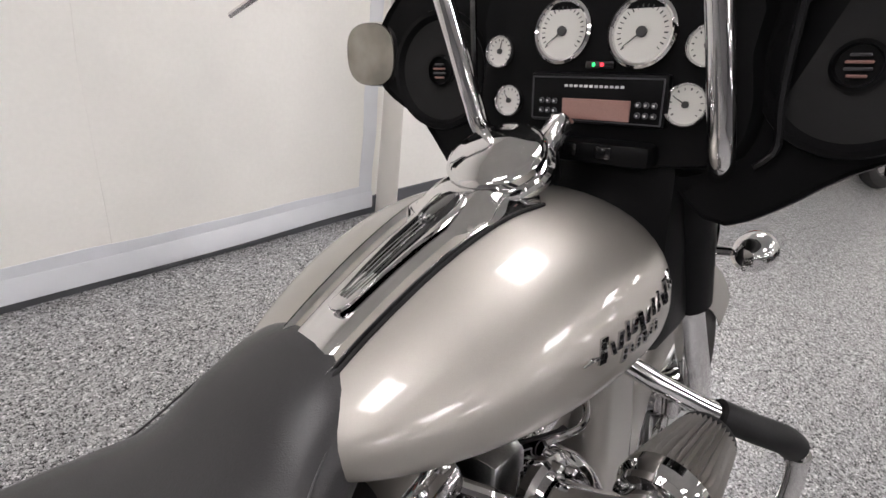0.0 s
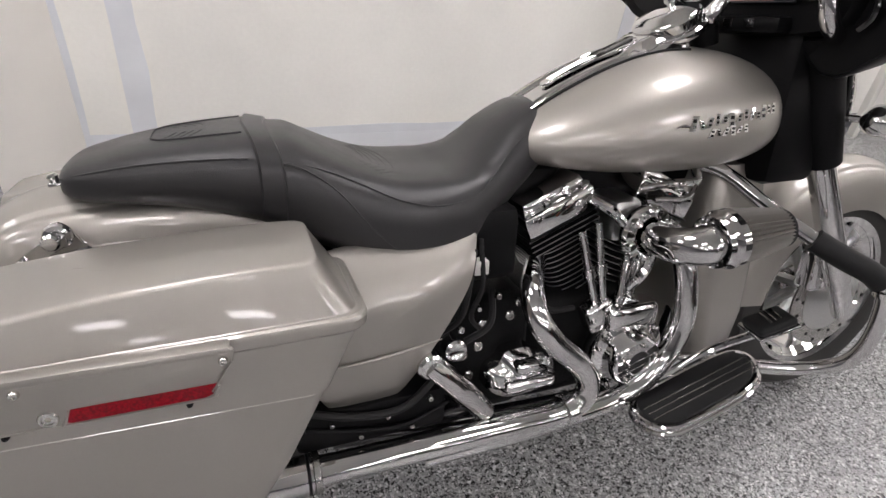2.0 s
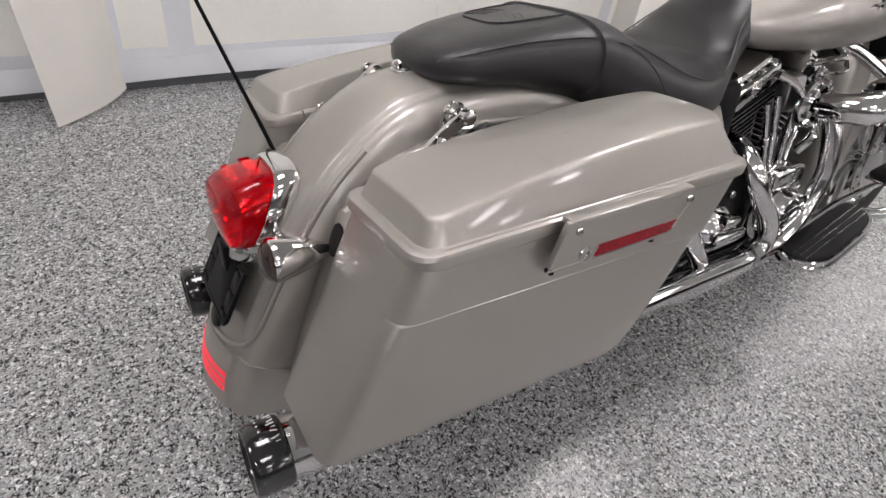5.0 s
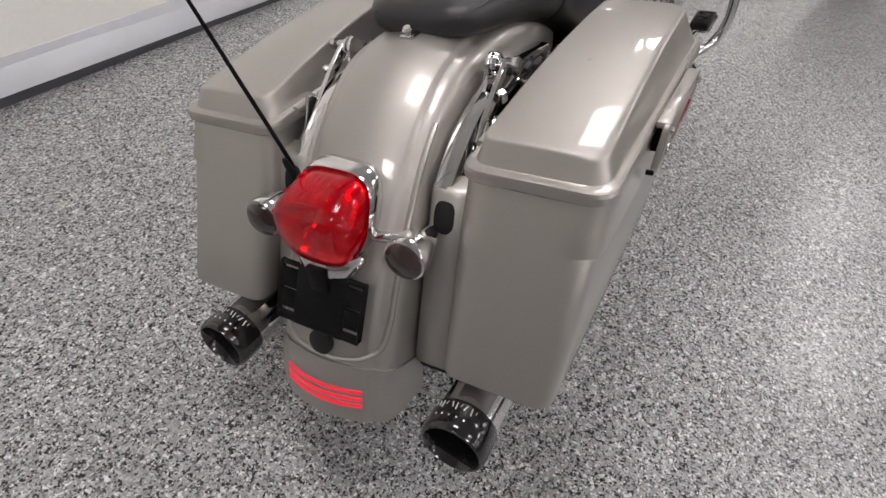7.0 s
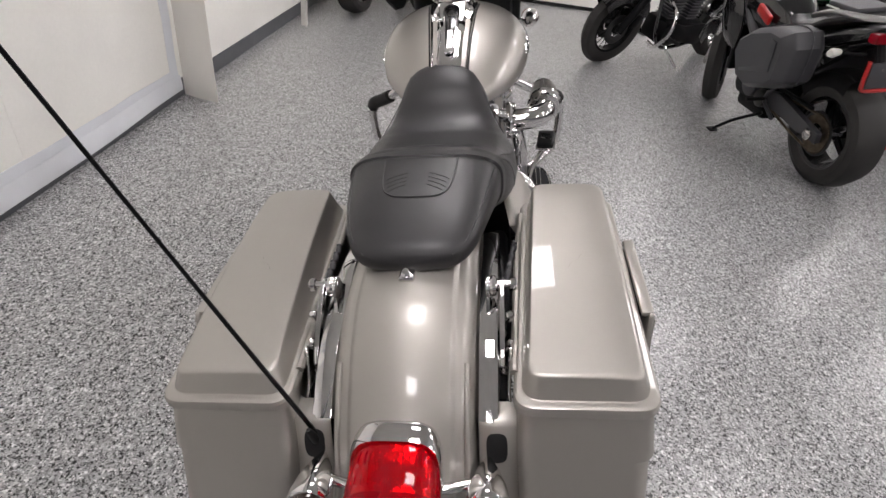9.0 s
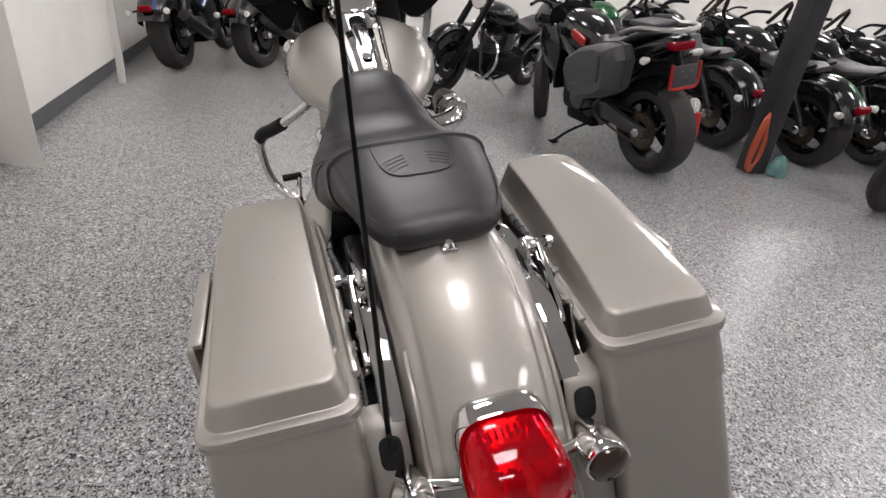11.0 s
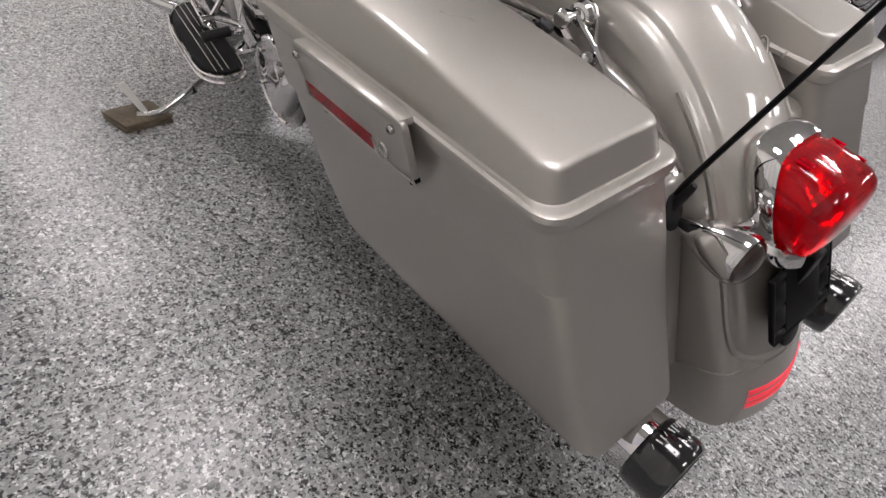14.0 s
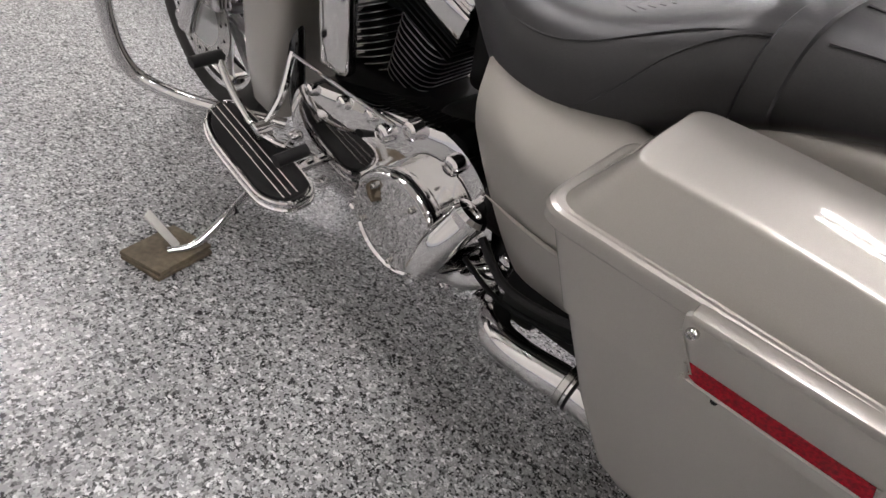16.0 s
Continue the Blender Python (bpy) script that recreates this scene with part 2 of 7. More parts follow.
def slab(lo, hi, bevel=0.004, seg=2, bm=None, turn=None):
    """A box with rounded edges from corner lo to corner hi."""
    own = bmesh.new()
    bmesh.ops.create_cube(own, size=1.0)
    size = [b - a for a, b in zip(lo, hi)]
    mid = [(a + b) / 2 for a, b in zip(lo, hi)]
    bmesh.ops.scale(own, vec=size, verts=own.verts)
    if bevel:
        bmesh.ops.bevel(own, geom=list(own.edges), offset=min(bevel, min(abs(s) for s in size) * 0.45), segments=seg, profile=0.5, affect="EDGES")
    if turn is not None:
        bmesh.ops.transform(own, matrix=turn, verts=own.verts)
    bmesh.ops.translate(own, vec=mid, verts=own.verts)
    if bm is None:
        return own
    join(bm, own)
    return bm


def join(bm, other):
    me = bpy.data.meshes.new("tmp")
    other.to_mesh(me)
    other.free()
    bm.from_mesh(me)
    bpy.data.meshes.remove(me)
    return bm


def rounded_quad(corners, r, n=5):
    """A ring of points round four corners (x, y) with rounded corners."""
    out = []
    for i in range(4):
        p = Vector(corners[i])
        a = (Vector(corners[i - 1]) - p).normalized()
        b = (Vector(corners[(i + 1) % 4]) - p).normalized()
        for k in range(n + 1):
            t = k / n
            out.append(p + a * r * (1 - t) ** 2 + b * r * t**2)
    return out


def polygon_shell(poly, y0, bulge, side, rings=5, grow=2.2, back=0.012):
    """A bulged plate: an outline (x, z) standing at y0, its middle bulging out by bulge, on the side given by side."""
    c = Vector((sum(p[0] for p in poly) / len(poly), sum(p[1] for p in poly) / len(poly)))
    out = [[(p[0], side * (y0 - back), p[1]) for p in poly]]
    for k in range(rings):
        f = k / rings
        s = 1 - f**1.4 * 0.98
        y = y0 + bulge * (1 - s**grow)
        out.append([(c.x + (p[0] - c.x) * s, side * y, c.y + (p[1] - c.y) * s) for p in poly])
    out.append([(c.x + (p[0] - c.x) * 0.01, side * (y0 + bulge), c.y + (p[1] - c.y) * 0.01) for p in poly])
    return loft(out)


def smooth_outline(pts, n=40):
    """A closed smooth outline through (x, z) points."""
    p = [(a, 0, b) for a, b in pts]
    s = spline([*p, p[0]], n + 1)[:-1]
    return [(q.x, q.z) for q in s]


def section(x, w, zt, zb, widest=0.45, power=2.3, n=28, y=0.0):
    """A closed ring across x: half width w, from zb to zt, widest at that share of the height."""
    zm = zb + (zt - zb) * widest
    out = []
    for k in range(n):
        a = 2 * math.pi * k / n
        c, s = math.cos(a), math.sin(a)
        yy = w * math.copysign(abs(c) ** (2 / power), c)
        h = (zt - zm) if s > 0 else (zm - zb)
        out.append((x, y + yy, zm + h * math.copysign(abs(s) ** (2 / power), s)))
    return out

# ---- the room ----
X0, X1, Y0, Y1 = -5.5, 6.9, -13.2, 1.79
floor = tagged(part("floor", slab((X0, Y0, -0.1), (X1, Y1 + 0.1, 0), 0), FLOOR, smooth=False), "grey epoxy floor with black and white flakes, glossy", "floor", kind="structure")
# south and west walls are unseen additions, grey so that little light bounces back
tagged(part("wall_south", slab((X0, Y0 - 0.12, 0), (X1, Y0, CEILING), 0), UNSEEN_WALL, smooth=False), "unseen grey wall added to close the room", "wall", kind="structure")
tagged(part("wall_west", slab((X0 - 0.12, Y0, 0), (X0, Y1, CEILING), 0), UNSEEN_WALL, smooth=False), "unseen grey wall added to close the room", "wall", kind="structure")
tagged(part("wall_east", slab((X1, Y0, 0), (X1 + 0.12, Y1, CEILING), 0), DRYWALL, smooth=False), "white painted wall", "wall", kind="structure")
tagged(part("wall_north", slab((X0, Y1, 0), (X1, Y1 + 0.12, CEILING), 0), DRYWALL, smooth=False), "white drywall with patched seams and grey skirting", "wall", kind="structure")
tagged(part("ceiling", slab((X0, Y0, CEILING), (X1, Y1, CEILING + 0.1), 0), CEIL, smooth=False), "off-white board ceiling", "ceiling", kind="structure")


def panel_light(x, y, lx=0.6, ly=0.6):
    """A flat ceiling panel with a thin frame."""
    base = tagged(new("ceiling_light"), "flat white panel light in the ceiling", "light", "ceiling lights")
    base.location = (x, y, CEILING - 0.03)
    bm = bmesh.new()
    for lo, hi in (((-lx / 2 - 0.02, -ly / 2 - 0.02, 0), (lx / 2 + 0.02, -ly / 2, 0.026)), ((-lx / 2 - 0.02, ly / 2, 0), (lx / 2 + 0.02, ly / 2 + 0.02, 0.026)),
                   ((-lx / 2 - 0.02, -ly / 2, 0), (-lx / 2, ly / 2, 0.026)), ((lx / 2, -ly / 2, 0), (lx / 2 + 0.02, ly / 2, 0.026))):
        slab(lo, hi, 0.003, 1, bm)
    part("frame", bm, DARKGREY, base)
    part("diffuser", slab((-lx / 2, -ly / 2, 0.006), (lx / 2, ly / 2, 0.02), 0), PANEL_GLOW, base, smooth=False)
    return base


# panels at x -2.40 and beyond y -4.95 are assumed, added to extend the grid
for px in (-2.40, -0.35, 1.70, 3.75, 5.75):
    for py in (0.35, -2.30, -4.95, -7.60, -10.25):
        if (px, py) != (-0.35, -2.30):
            panel_light(px, py)

# one fitting has two bare tubes in place of the panel, and a round downlight sits beside it
twin = tagged(new("ceiling_light"), "twin-tube strip light on the ceiling", "light", "ceiling lights")
twin.location = (-0.48, -2.15, CEILING - 0.05)
part("tray", slab((-0.36, -0.26, 0.012), (0.36, 0.26, 0.046), 0.004, 1), CEIL, twin)
for dy in (-0.17, 0.17):
    part("tube", tube([(-0.33, dy, -0.022), (0.33, dy, -0.022)], 0.032, 14), TUBE_GLOW, twin, "glowing white tube")
    for dx in (-0.345, 0.345):
        part("tube_holder", slab((dx - 0.012, dy - 0.036, -0.056), (dx + 0.012, dy + 0.036, 0.016), 0.004, 1), WHITE_FACE, twin)
spot = tagged(new("downlight"), "small round downlight in the ceiling", "light")
spot.location = (0.83, -2.10, CEILING - 0.012)
part("ring", lathe([(0.055, 0.0115), (0.072, 0.0115), (0.072, 0.003), (0.062, 0), (0.055, 0.003)], (0, 0, 0), (0, 0, 1), 28), WHITE_FACE, spot)
part("lens", lathe([(0, 0.004), (0.054, 0.004), (0.054, 0.010), (0, 0.010)], (0, 0, 0), (0, 0, 1), 28), TUBE_GLOW, spot)

# grey skirting, and the patched stretch of wall with its bottom wrapped in white sheet
SKY = Y1 - 0.006
for name, x0, x1 in (("baseboard_1", X0, -0.905), ("baseboard_2", 2.30, X1)):
    tagged(part(name, slab((x0, SKY - 0.004, 0), (x1, Y1, 0.102), 0.003, 1), SKIRT), "dark grey vinyl skirting", "skirting", kind="structure")
tagged(part("baseboard_3", slab((-0.905, SKY - 0.004, 0), (2.30, Y1, 0.10), 0.003, 1), SKIRT), "dark grey vinyl skirting", "skirting", kind="structure")
tagged(part("baseboard_4", slab((X1 - 0.012, Y0, 0), (X1, Y1, 0.07), 0.003, 1), SKIRT), "dark grey vinyl skirting", "skirting", kind="structure")


def ragged(x0, x1, z0, z1, y, d, seed, wob=0.006):
    """A thin patch on the wall with uneven edges."""
    rnd = random.Random(seed)
    n = 14
    edge = []
    if x1 - x0 < z1 - z0:
        edge = [(x0 + rnd.uniform(-wob, wob), lerp_z) for lerp_z in [z0 + (z1 - z0) * k / n for k in range(n + 1)]] + [(x1 + rnd.uniform(-wob, wob), z1 - (z1 - z0) * k / n) for k in range(n + 1)]
    else:
        edge = [(x0 + (x1 - x0) * k / n, z0 + rnd.uniform(-wob, wob)) for k in range(n + 1)] + [(x1 - (x1 - x0) * k / n, z1 + rnd.uniform(-wob, wob)) for k in range(n + 1)]
    return loft([[(a, y, b) for a, b in edge], [(a, y - d, b) for a, b in edge]])


patch = tagged(part("wall_panel", slab((-0.90, Y1 - 0.004, 0.03), (2.30, Y1, CEILING), 0.002, 1), DRYWALL), "bare white drywall sheet with compound joints", "wall", kind="structure")
for k, (x0, x1) in enumerate(((-0.905, -0.805), (-0.50, -0.395), (-0.235, -0.128), (1.02, 1.10), (2.19, 2.27))):
    soft = k == 3
    part("joint", ragged(x0, x1, 0.06 if k else 0.065, 2.7, Y1 - 0.0035, 0.0012 + 0.0004 * k, k + 3, 0.008), DRYWALL if soft else COMPOUND, patch, "" if soft else "bluish joint compound")
part("bottom_sheet", thick(loft([[(x, Y1 - 0.017 - 0.006 * math.sin(x * 5.1) * f - 0.012 * f, z + 0.006 * math.sin(x * 3.3 + 1)) for x in [-0.895 + 3.16 * q / 50 for q in range(51)]] for f, z in ((0.0, 0.128), (0.6, 0.10), (1.0, 0.065), (0.9, 0.040))], closed=False), 0.001), COMPOUND, patch, "loose white sheet along the bottom", sharp=60)
part("upper_band", ragged(-0.80, 2.25, 0.11, 0.165, Y1 - 0.0035, 0.0032, 77, 0.006), COMPOUND, patch)
part("torn_edge", ragged(-0.918, -0.908, 0.30, 0.50, Y1, 0.003, 31, 0.003), TORN, patch, "torn brown paper edge")

# sheets of paper hanging out from the wall
def paper(a, b, lift, top, bow):
    """A hanging sheet between floor points a and b."""
    rows = []
    for z in (lift, 0.2, 0.5, 1.0, 1.6, top):
        row = []
        for q in range(9):
            f = q / 8
            w = bow * math.sin(math.pi * f) * (1.2 - z * 0.2)
            row.append((a[0] + (b[0] - a[0]) * f + w - 0.03 * z * f, a[1] + (b[1] - a[1]) * f - 0.02 * w, z + 0.05 * f * (lift / 0.03) * 0.2))
        rows.append(row)
    return thick(loft(rows, closed=False), 0.0015)


tagged(part("hanging_paper", paper((-0.42, 1.775), (-0.67, 1.50), 0.012, 2.4, 0.03), PAPER, sharp=70), "large white paper sheet hanging loose from the wall", "paper sheet")
tagged(part("hanging_paper", paper((2.30, 1.775), (2.235, 1.545), 0.004, 2.4, -0.008), PAPER, sharp=70), "large white paper sheet hanging from the wall by the floor", "paper sheet")
tagged(part("post", slab((4.22, 1.60, 0), (4.27, 1.65, 2.0), 0.006), WHITE_FACE), "thin white upright post", "post")

# white roll door in the far wall
door = tagged(part("door_1", slab((X1 - 0.03, -1.45, 0.04), (X1, 0.4, 2.4), 0.004, 1), DRYWALL), "white panelled roll door", "door", kind="structure")
for z in (0.5, 0.96, 1.42, 1.88):
    part("panel_joint", slab((X1 - 0.034, -1.45, z), (X1 - 0.028, 0.4, z + 0.012), 0), SKIRT, door)
part("door_frame", slab((X1 - 0.06, -1.55, 0), (X1, -1.45, 2.5), 0.006), STEEL, door)
part("door_seal", slab((X1 - 0.04, -1.45, 0), (X1, 0.4, 0.04), 0.004), RUBBER, door)

# ---- the motorcycle ----
LEAN_DEG = 10.72
bike = tagged(new("motorcycle"), "pewter silver touring motorcycle with chrome engine, leaning on its side stand", "motorcycle")
bike.rotation_euler = (radians(-LEAN_DEG), 0, 0)


def lerp(a, b, t):
    return a + (b - a) * t


def prism(front, back, bevel=0.0):
    """A plate between two rings of equally many points."""
    bm = loft([front, back])
    if bevel:
        bmesh.ops.bevel(bm, geom=list(bm.edges), offset=bevel, segments=2, profile=0.5, affect="EDGES")
    return bm


def bolt(at, axis, r, mat, parent, name="bolt"):
    return part(name, lathe([(r, -0.006), (r, 0.003), (r * 0.75, 0.0055), (r * 0.45, 0.0055), (r * 0.4, 0.003), (0, 0.003)], at, axis, 12), mat, parent)


def filled(ring, sides=(4, 14, 4, 14)):
    """Adds points along the four straight sides of a ring with rounded corners."""
    c = len(ring) // 4
    out = []
    for i in range(4):
        block = ring[i * c:(i + 1) * c]
        nxt = ring[((i + 1) * c) % len(ring)]
        out += block + [block[-1].lerp(nxt, k / (sides[i] + 1)) for k in range(1, sides[i] + 1)]
    return out


def saddlebag(s):
    """A hard case; s = 1 on the left, -1 on the right."""
    def z_at(x, zr, zf):
        return zr + (zf - zr) * (x + 0.26) / 0.57

    def ring(x0, x1, yi0, yo0, yi1, yo1, zr, zf, r=0.03):
        q = filled(rounded_quad([(x0, yi0), (x0, yo0), (x1, yo1), (x1, yi1)], r, 7))
        return [(p.x, s * p.y, z_at(p.x, zr, zf)) for p in q]

    rows = [(-0.378, 0.09, 0.200, 0.346, 0.218, 0.352, 0.329, 0.309, 0.02), (-0.390, 0.125, 0.190, 0.360, 0.212, 0.366, 0.333, 0.313, 0.03), (-0.395, 0.145, 0.187, 0.366, 0.210, 0.372, 0.341, 0.321, 0.034),
            (-0.388, 0.165, 0.185, 0.369, 0.208, 0.376, 0.356, 0.338, 0.034), (-0.345, 0.212, 0.181, 0.375, 0.206, 0.384, 0.44, 0.42, 0.034), (-0.2979, 0.2678, 0.177, 0.3795, 0.205, 0.3915, 0.5445, 0.5405, 0.034),
            (-0.2956, 0.2701, 0.177, 0.3755, 0.205, 0.3875, 0.5495, 0.5455, 0.034), (-0.2945, 0.2712, 0.177, 0.3865, 0.205, 0.3995, 0.5520, 0.5480, 0.034), (-0.262, 0.312, 0.178, 0.3845, 0.208, 0.4005, 0.624, 0.636, 0.034)]
    body = part("saddlebag", loft([ring(*r) for r in rows]), SILVER, bike, "pewter silver hard saddlebag", sharp=28)
    lip = [(-0.262, 0.311, 0.178, 0.380, 0.208, 0.396, 0.619, 0.636, 0.034), (-0.267, 0.319, 0.174, 0.387, 0.204, 0.403, 0.618, 0.636, 0.036), (-0.270, 0.322, 0.172, 0.390, 0.202, 0.406, 0.621, 0.640, 0.036),
           (-0.271, 0.323, 0.172, 0.391, 0.202, 0.407, 0.633, 0.652, 0.036), (-0.269, 0.321, 0.174, 0.389, 0.204, 0.405, 0.638, 0.657, 0.036), (-0.264, 0.317, 0.178, 0.385, 0.208, 0.401, 0.640, 0.659, 0.034),
           (-0.256, 0.311, 0.184, 0.379, 0.214, 0.396, 0.639, 0.658, 0.032), (-0.254, 0.309, 0.186, 0.377, 0.216, 0.394, 0.640, 0.659, 0.032)]
    rings = [ring(*r) for r in lip]

    # the raised top, low behind and high in front, with a defined ridge all round
    def top_z(x, y):
        t = min(max((x + 0.24) / 0.49, 0), 1)
        return lerp(0.6655, 0.7215, 1 - (1 - t) ** 1.8) + 0.0086 * (1 - ((y - 0.265) / 0.11) ** 4)

    def top_ring(x0, x1, yi0, yo0, yi1, yo1, lift, r):
        q = filled(rounded_quad([(x0, yi0), (x0, yo0), (x1, yo1), (x1, yi1)], r, 7))
        return [(p.x, s * p.y, top_z(p.x, p.y) + lift) for p in q]
    rings += [top_ring(-0.2405, 0.2665, 0.1955, 0.3685, 0.2245, 0.3725, -0.0040, 0.024), top_ring(-0.2393, 0.2653, 0.1967, 0.3675, 0.2257, 0.3715, -0.0015, 0.024), top_ring(-0.2375, 0.2635, 0.1985, 0.3655, 0.2275, 0.3695, -0.0002, 0.024),
              top_ring(-0.232, 0.258, 0.204, 0.360, 0.233, 0.364, 0.0, 0.024)]
    for f in (0.15, 0.3, 0.45, 0.6, 0.75, 0.9, 0.985):
        g = 1 - f
        rings.append(top_ring(0.0 - 0.232 * g, 0.258 * g, 0.28 - 0.076 * g, 0.28 + 0.080 * g, 0.295 - 0.062 * g, 0.295 + 0.069 * g, 0.0, 0.024 * g))
    part("lid", loft(rings), SILVER, body, "domed silver lid", sharp=30)

    def y_at(x, z):
        return 0.4165 + 0.03 * x - 0.08 * (0.645 - z)

    def plate(poly, y0, y1, bevel):
        return prism([(x, s * (y_at(x, z) + y0), z) for x, z in poly], [(x, s * (y_at(x, z) + y1), z) for x, z in poly], bevel)
    latch = part("latch", plate([(-0.074, 0.652), (0.150, 0.656), (0.157, 0.652), (0.154, 0.637), (0.128, 0.597), (0.118, 0.587), (-0.083, 0.583), (-0.094, 0.588), (-0.078, 0.645)], -0.0065, 0.003, 0.003), SILVER, body)
    part("latch_mount", plate([(-0.030, 0.640), (0.140, 0.642), (0.116, 0.600), (-0.040, 0.590)], -0.036, -0.006, 0.002), BLACK, latch)
    grip = bmesh.new()
    slab((-0.071, -0.011, -0.005), (0.153, 0.011, 0.006), 0.004, 2, grip)
    for q in grip.verts:
        q.co = Vector((q.co.x, s * (0.4095 + 0.03 * q.co.x + q.co.y), 0.6490 + q.co.x * 0.014 + q.co.z))
    part("handle", grip, SILVER, latch)
    tilt = [(-0.015, 0.606), (0.135, 0.609), (0.128, 0.594), (0.120, 0.5905), (-0.016, 0.587), (-0.021, 0.589)]
    part("reflector", plate(tilt, -0.004, 0.0038, 0.0008), REFLECTOR, latch, "red reflector strip", smooth=False)
    part("trim", tube([(x, s * (y_at(x, z) + 0.0035), z) for x, z in ((0.1355, 0.606), (0.129, 0.592), (0.120, 0.5885), (-0.016, 0.585), (-0.023, 0.588), (-0.017, 0.605))], 0.0020, 6, 40), SILVER, latch)
    part("plate_edge", tube([(x, s * (y_at(x, z) + 0.0035), z) for x, z in ((0.153, 0.637), (0.128, 0.599), (0.118, 0.589), (-0.082, 0.585), (-0.092, 0.589), (-0.078, 0.644))], 0.0012, 6, 40), SILVER, latch)
    for x, z, r in ((-0.058, 0.6375, 0.0055), (0.144, 0.6405, 0.0055)):
        bolt((x, s * (y_at(x, z) + 0.003), z), (0, s, 0), r, STEEL, latch, "screw")
    for x, z in ((-0.083, 0.577), (0.100, 0.579)):
        bolt((x, s * (y_at(x, z) - 0.006), z), (0, s, 0), 0.004, BLACK, latch, "rubber_bumper")
    part("lock", lathe([(0.0105, -0.006), (0.0105, 0.003), (0.009, 0.005), (0.0065, 0.005), (0.006, 0.003), (0.003, 0.003), (0.0028, 0.001), (0, 0.001)], (-0.037, s * (y_at(-0.037, 0.5975) + 0.001), 0.5975), (0, s, 0), 18), STEEL, latch)
    # hinge strap and liner on the inner side
    part("hinge", tube([(-0.20, s * 0.176, 0.640), (-0.05, s * 0.182, 0.648), (0.06, s * 0.186, 0.66), (0.16, s * 0.192, 0.655), (0.26, s * 0.20, 0.654)], 0.007, 8), SILVER, body)
    return body


for side in (-1, 1):
    saddlebag(side)

# rear mudguard
FENDER = [(0.30, 0, 0.700), (0.10, 0, 0.732), (-0.085, 0, 0.727), (-0.18, 0, 0.688), (-0.265, 0, 0.613), (-0.332, 0, 0.520), (-0.386, 0, 0.43), (-0.428, 0, 0.345), (-0.448, 0, 0.295), (-0.460, 0, 0.238)]


def fender_rings(pts, profile, centre):
    """Cross sections square to a path of points; profile rows are (y, height over the path)."""
    rings = []
    for k, p in enumerate(pts):
        d = (pts[min(k + 1, len(pts) - 1)] - pts[max(k - 1, 0)]).normalized()
        up = Vector((0, 1, 0)).cross(d)
        if up.dot(p - Vector(centre)) < 0:
            up = -up
        rings.append([p + up * h + Vector((0, y, 0)) for y, h in profile])
    return rings


HALF = 0.116
SECTION = [(1.0, -0.12), (1.0, -0.06), (0.985, -0.036), (0.94, -0.020), (0.88, -0.011), (0.80, -0.0065), (0.745, -0.0055), (0.715, -0.003), (0.685, 0.002), (0.65, 0.0040), (0.55, 0.0080), (0.45, 0.0115), (0.33, 0.0148), (0.22, 0.0170), (0.11, 0.0184), (0, 0.0188)]
SECTION = [(-a * HALF, h) for a, h in SECTION] + [(a * HALF, h) for a, h in SECTION[-2::-1]]
fender_path = spline(FENDER, 60)
rear_fender = part("rear_fender", thick(loft(fender_rings(fender_path[:54], SECTION, (0, 0, 0.3)), closed=False), 0.003), SILVER, bike, "pewter silver rear mudguard", sharp=50)
TIP = [(y * 1.03, h + 0.004) for y, h in SECTION]
tip = part("fender_tip", thick(loft(fender_rings(fender_path[53:], TIP, (0, 0, 0.3)), closed=False), 0.004), SILVER, rear_fender, "silver mudguard extension with red stripes", sharp=50)
seam = []
for idx, y in [(i, -0.103) for i in range(30, 49, 3)] + [(50.4, -0.098), (51.6, -0.085), (52.3, -0.06), (52.55, -0.03), (52.6, 0.0), (52.55, 0.03), (52.3, 0.06), (51.6, 0.085), (50.4, 0.098)] + [(i, 0.103) for i in range(48, 29, -3)]:
    i = int(idx)
    q = fender_path[i].lerp(fender_path[i + 1], idx - i)
    d = (fender_path[i + 1] - fender_path[i - 1]).normalized()
    up = Vector((0, 1, 0)).cross(d)
    up = -up if up.dot(q - Vector((0, 0, 0.3))) < 0 else up
    h = float(np.interp(y, [p[0] for p in sorted(SECTION)], [p[1] for p in sorted(SECTION)]))
    seam.append(q + up * (h + 0.001) + Vector((0, y, 0)))
part("seam_trim", tube(seam, 0.0052, 8, 140), SILVER, tip)


def tip_point(u, y, off):
    """A point of the mudguard's extension: u along the path, y across."""
    i = min(max(int(u), 0), len(fender_path) - 2)
    q = fender_path[i].lerp(fender_path[i + 1], u - i)
    d = (fender_path[min(i + 2, len(fender_path) - 1)] - fender_path[max(i - 1, 0)]).normalized()
    up = Vector((0, 1, 0)).cross(d)
    up = -up if up.dot(q - Vector((0, 0, 0.3))) < 0 else up
    prof = sorted(TIP)
    h = float(np.interp(y, [a for a, _ in prof], [b for _, b in prof]))
    return q + up * (h + off) + Vector((0, y, 0))


for k in range(3):
    u = 55.22 + 0.76 * k
    rows = [[tip_point(v + 0.14 * (1 - (q / 8 - 1) ** 2), lerp(-0.078, 0.076, q / 16), off) for q in range(17)] for v, off in ((u, -0.001), (u, 0.0014), (u + 0.42, 0.0014), (u + 0.42, -0.001))]
    part("red_stripe", loft(rows, closed=False), STRIPE, tip, "softly glowing red stripe")

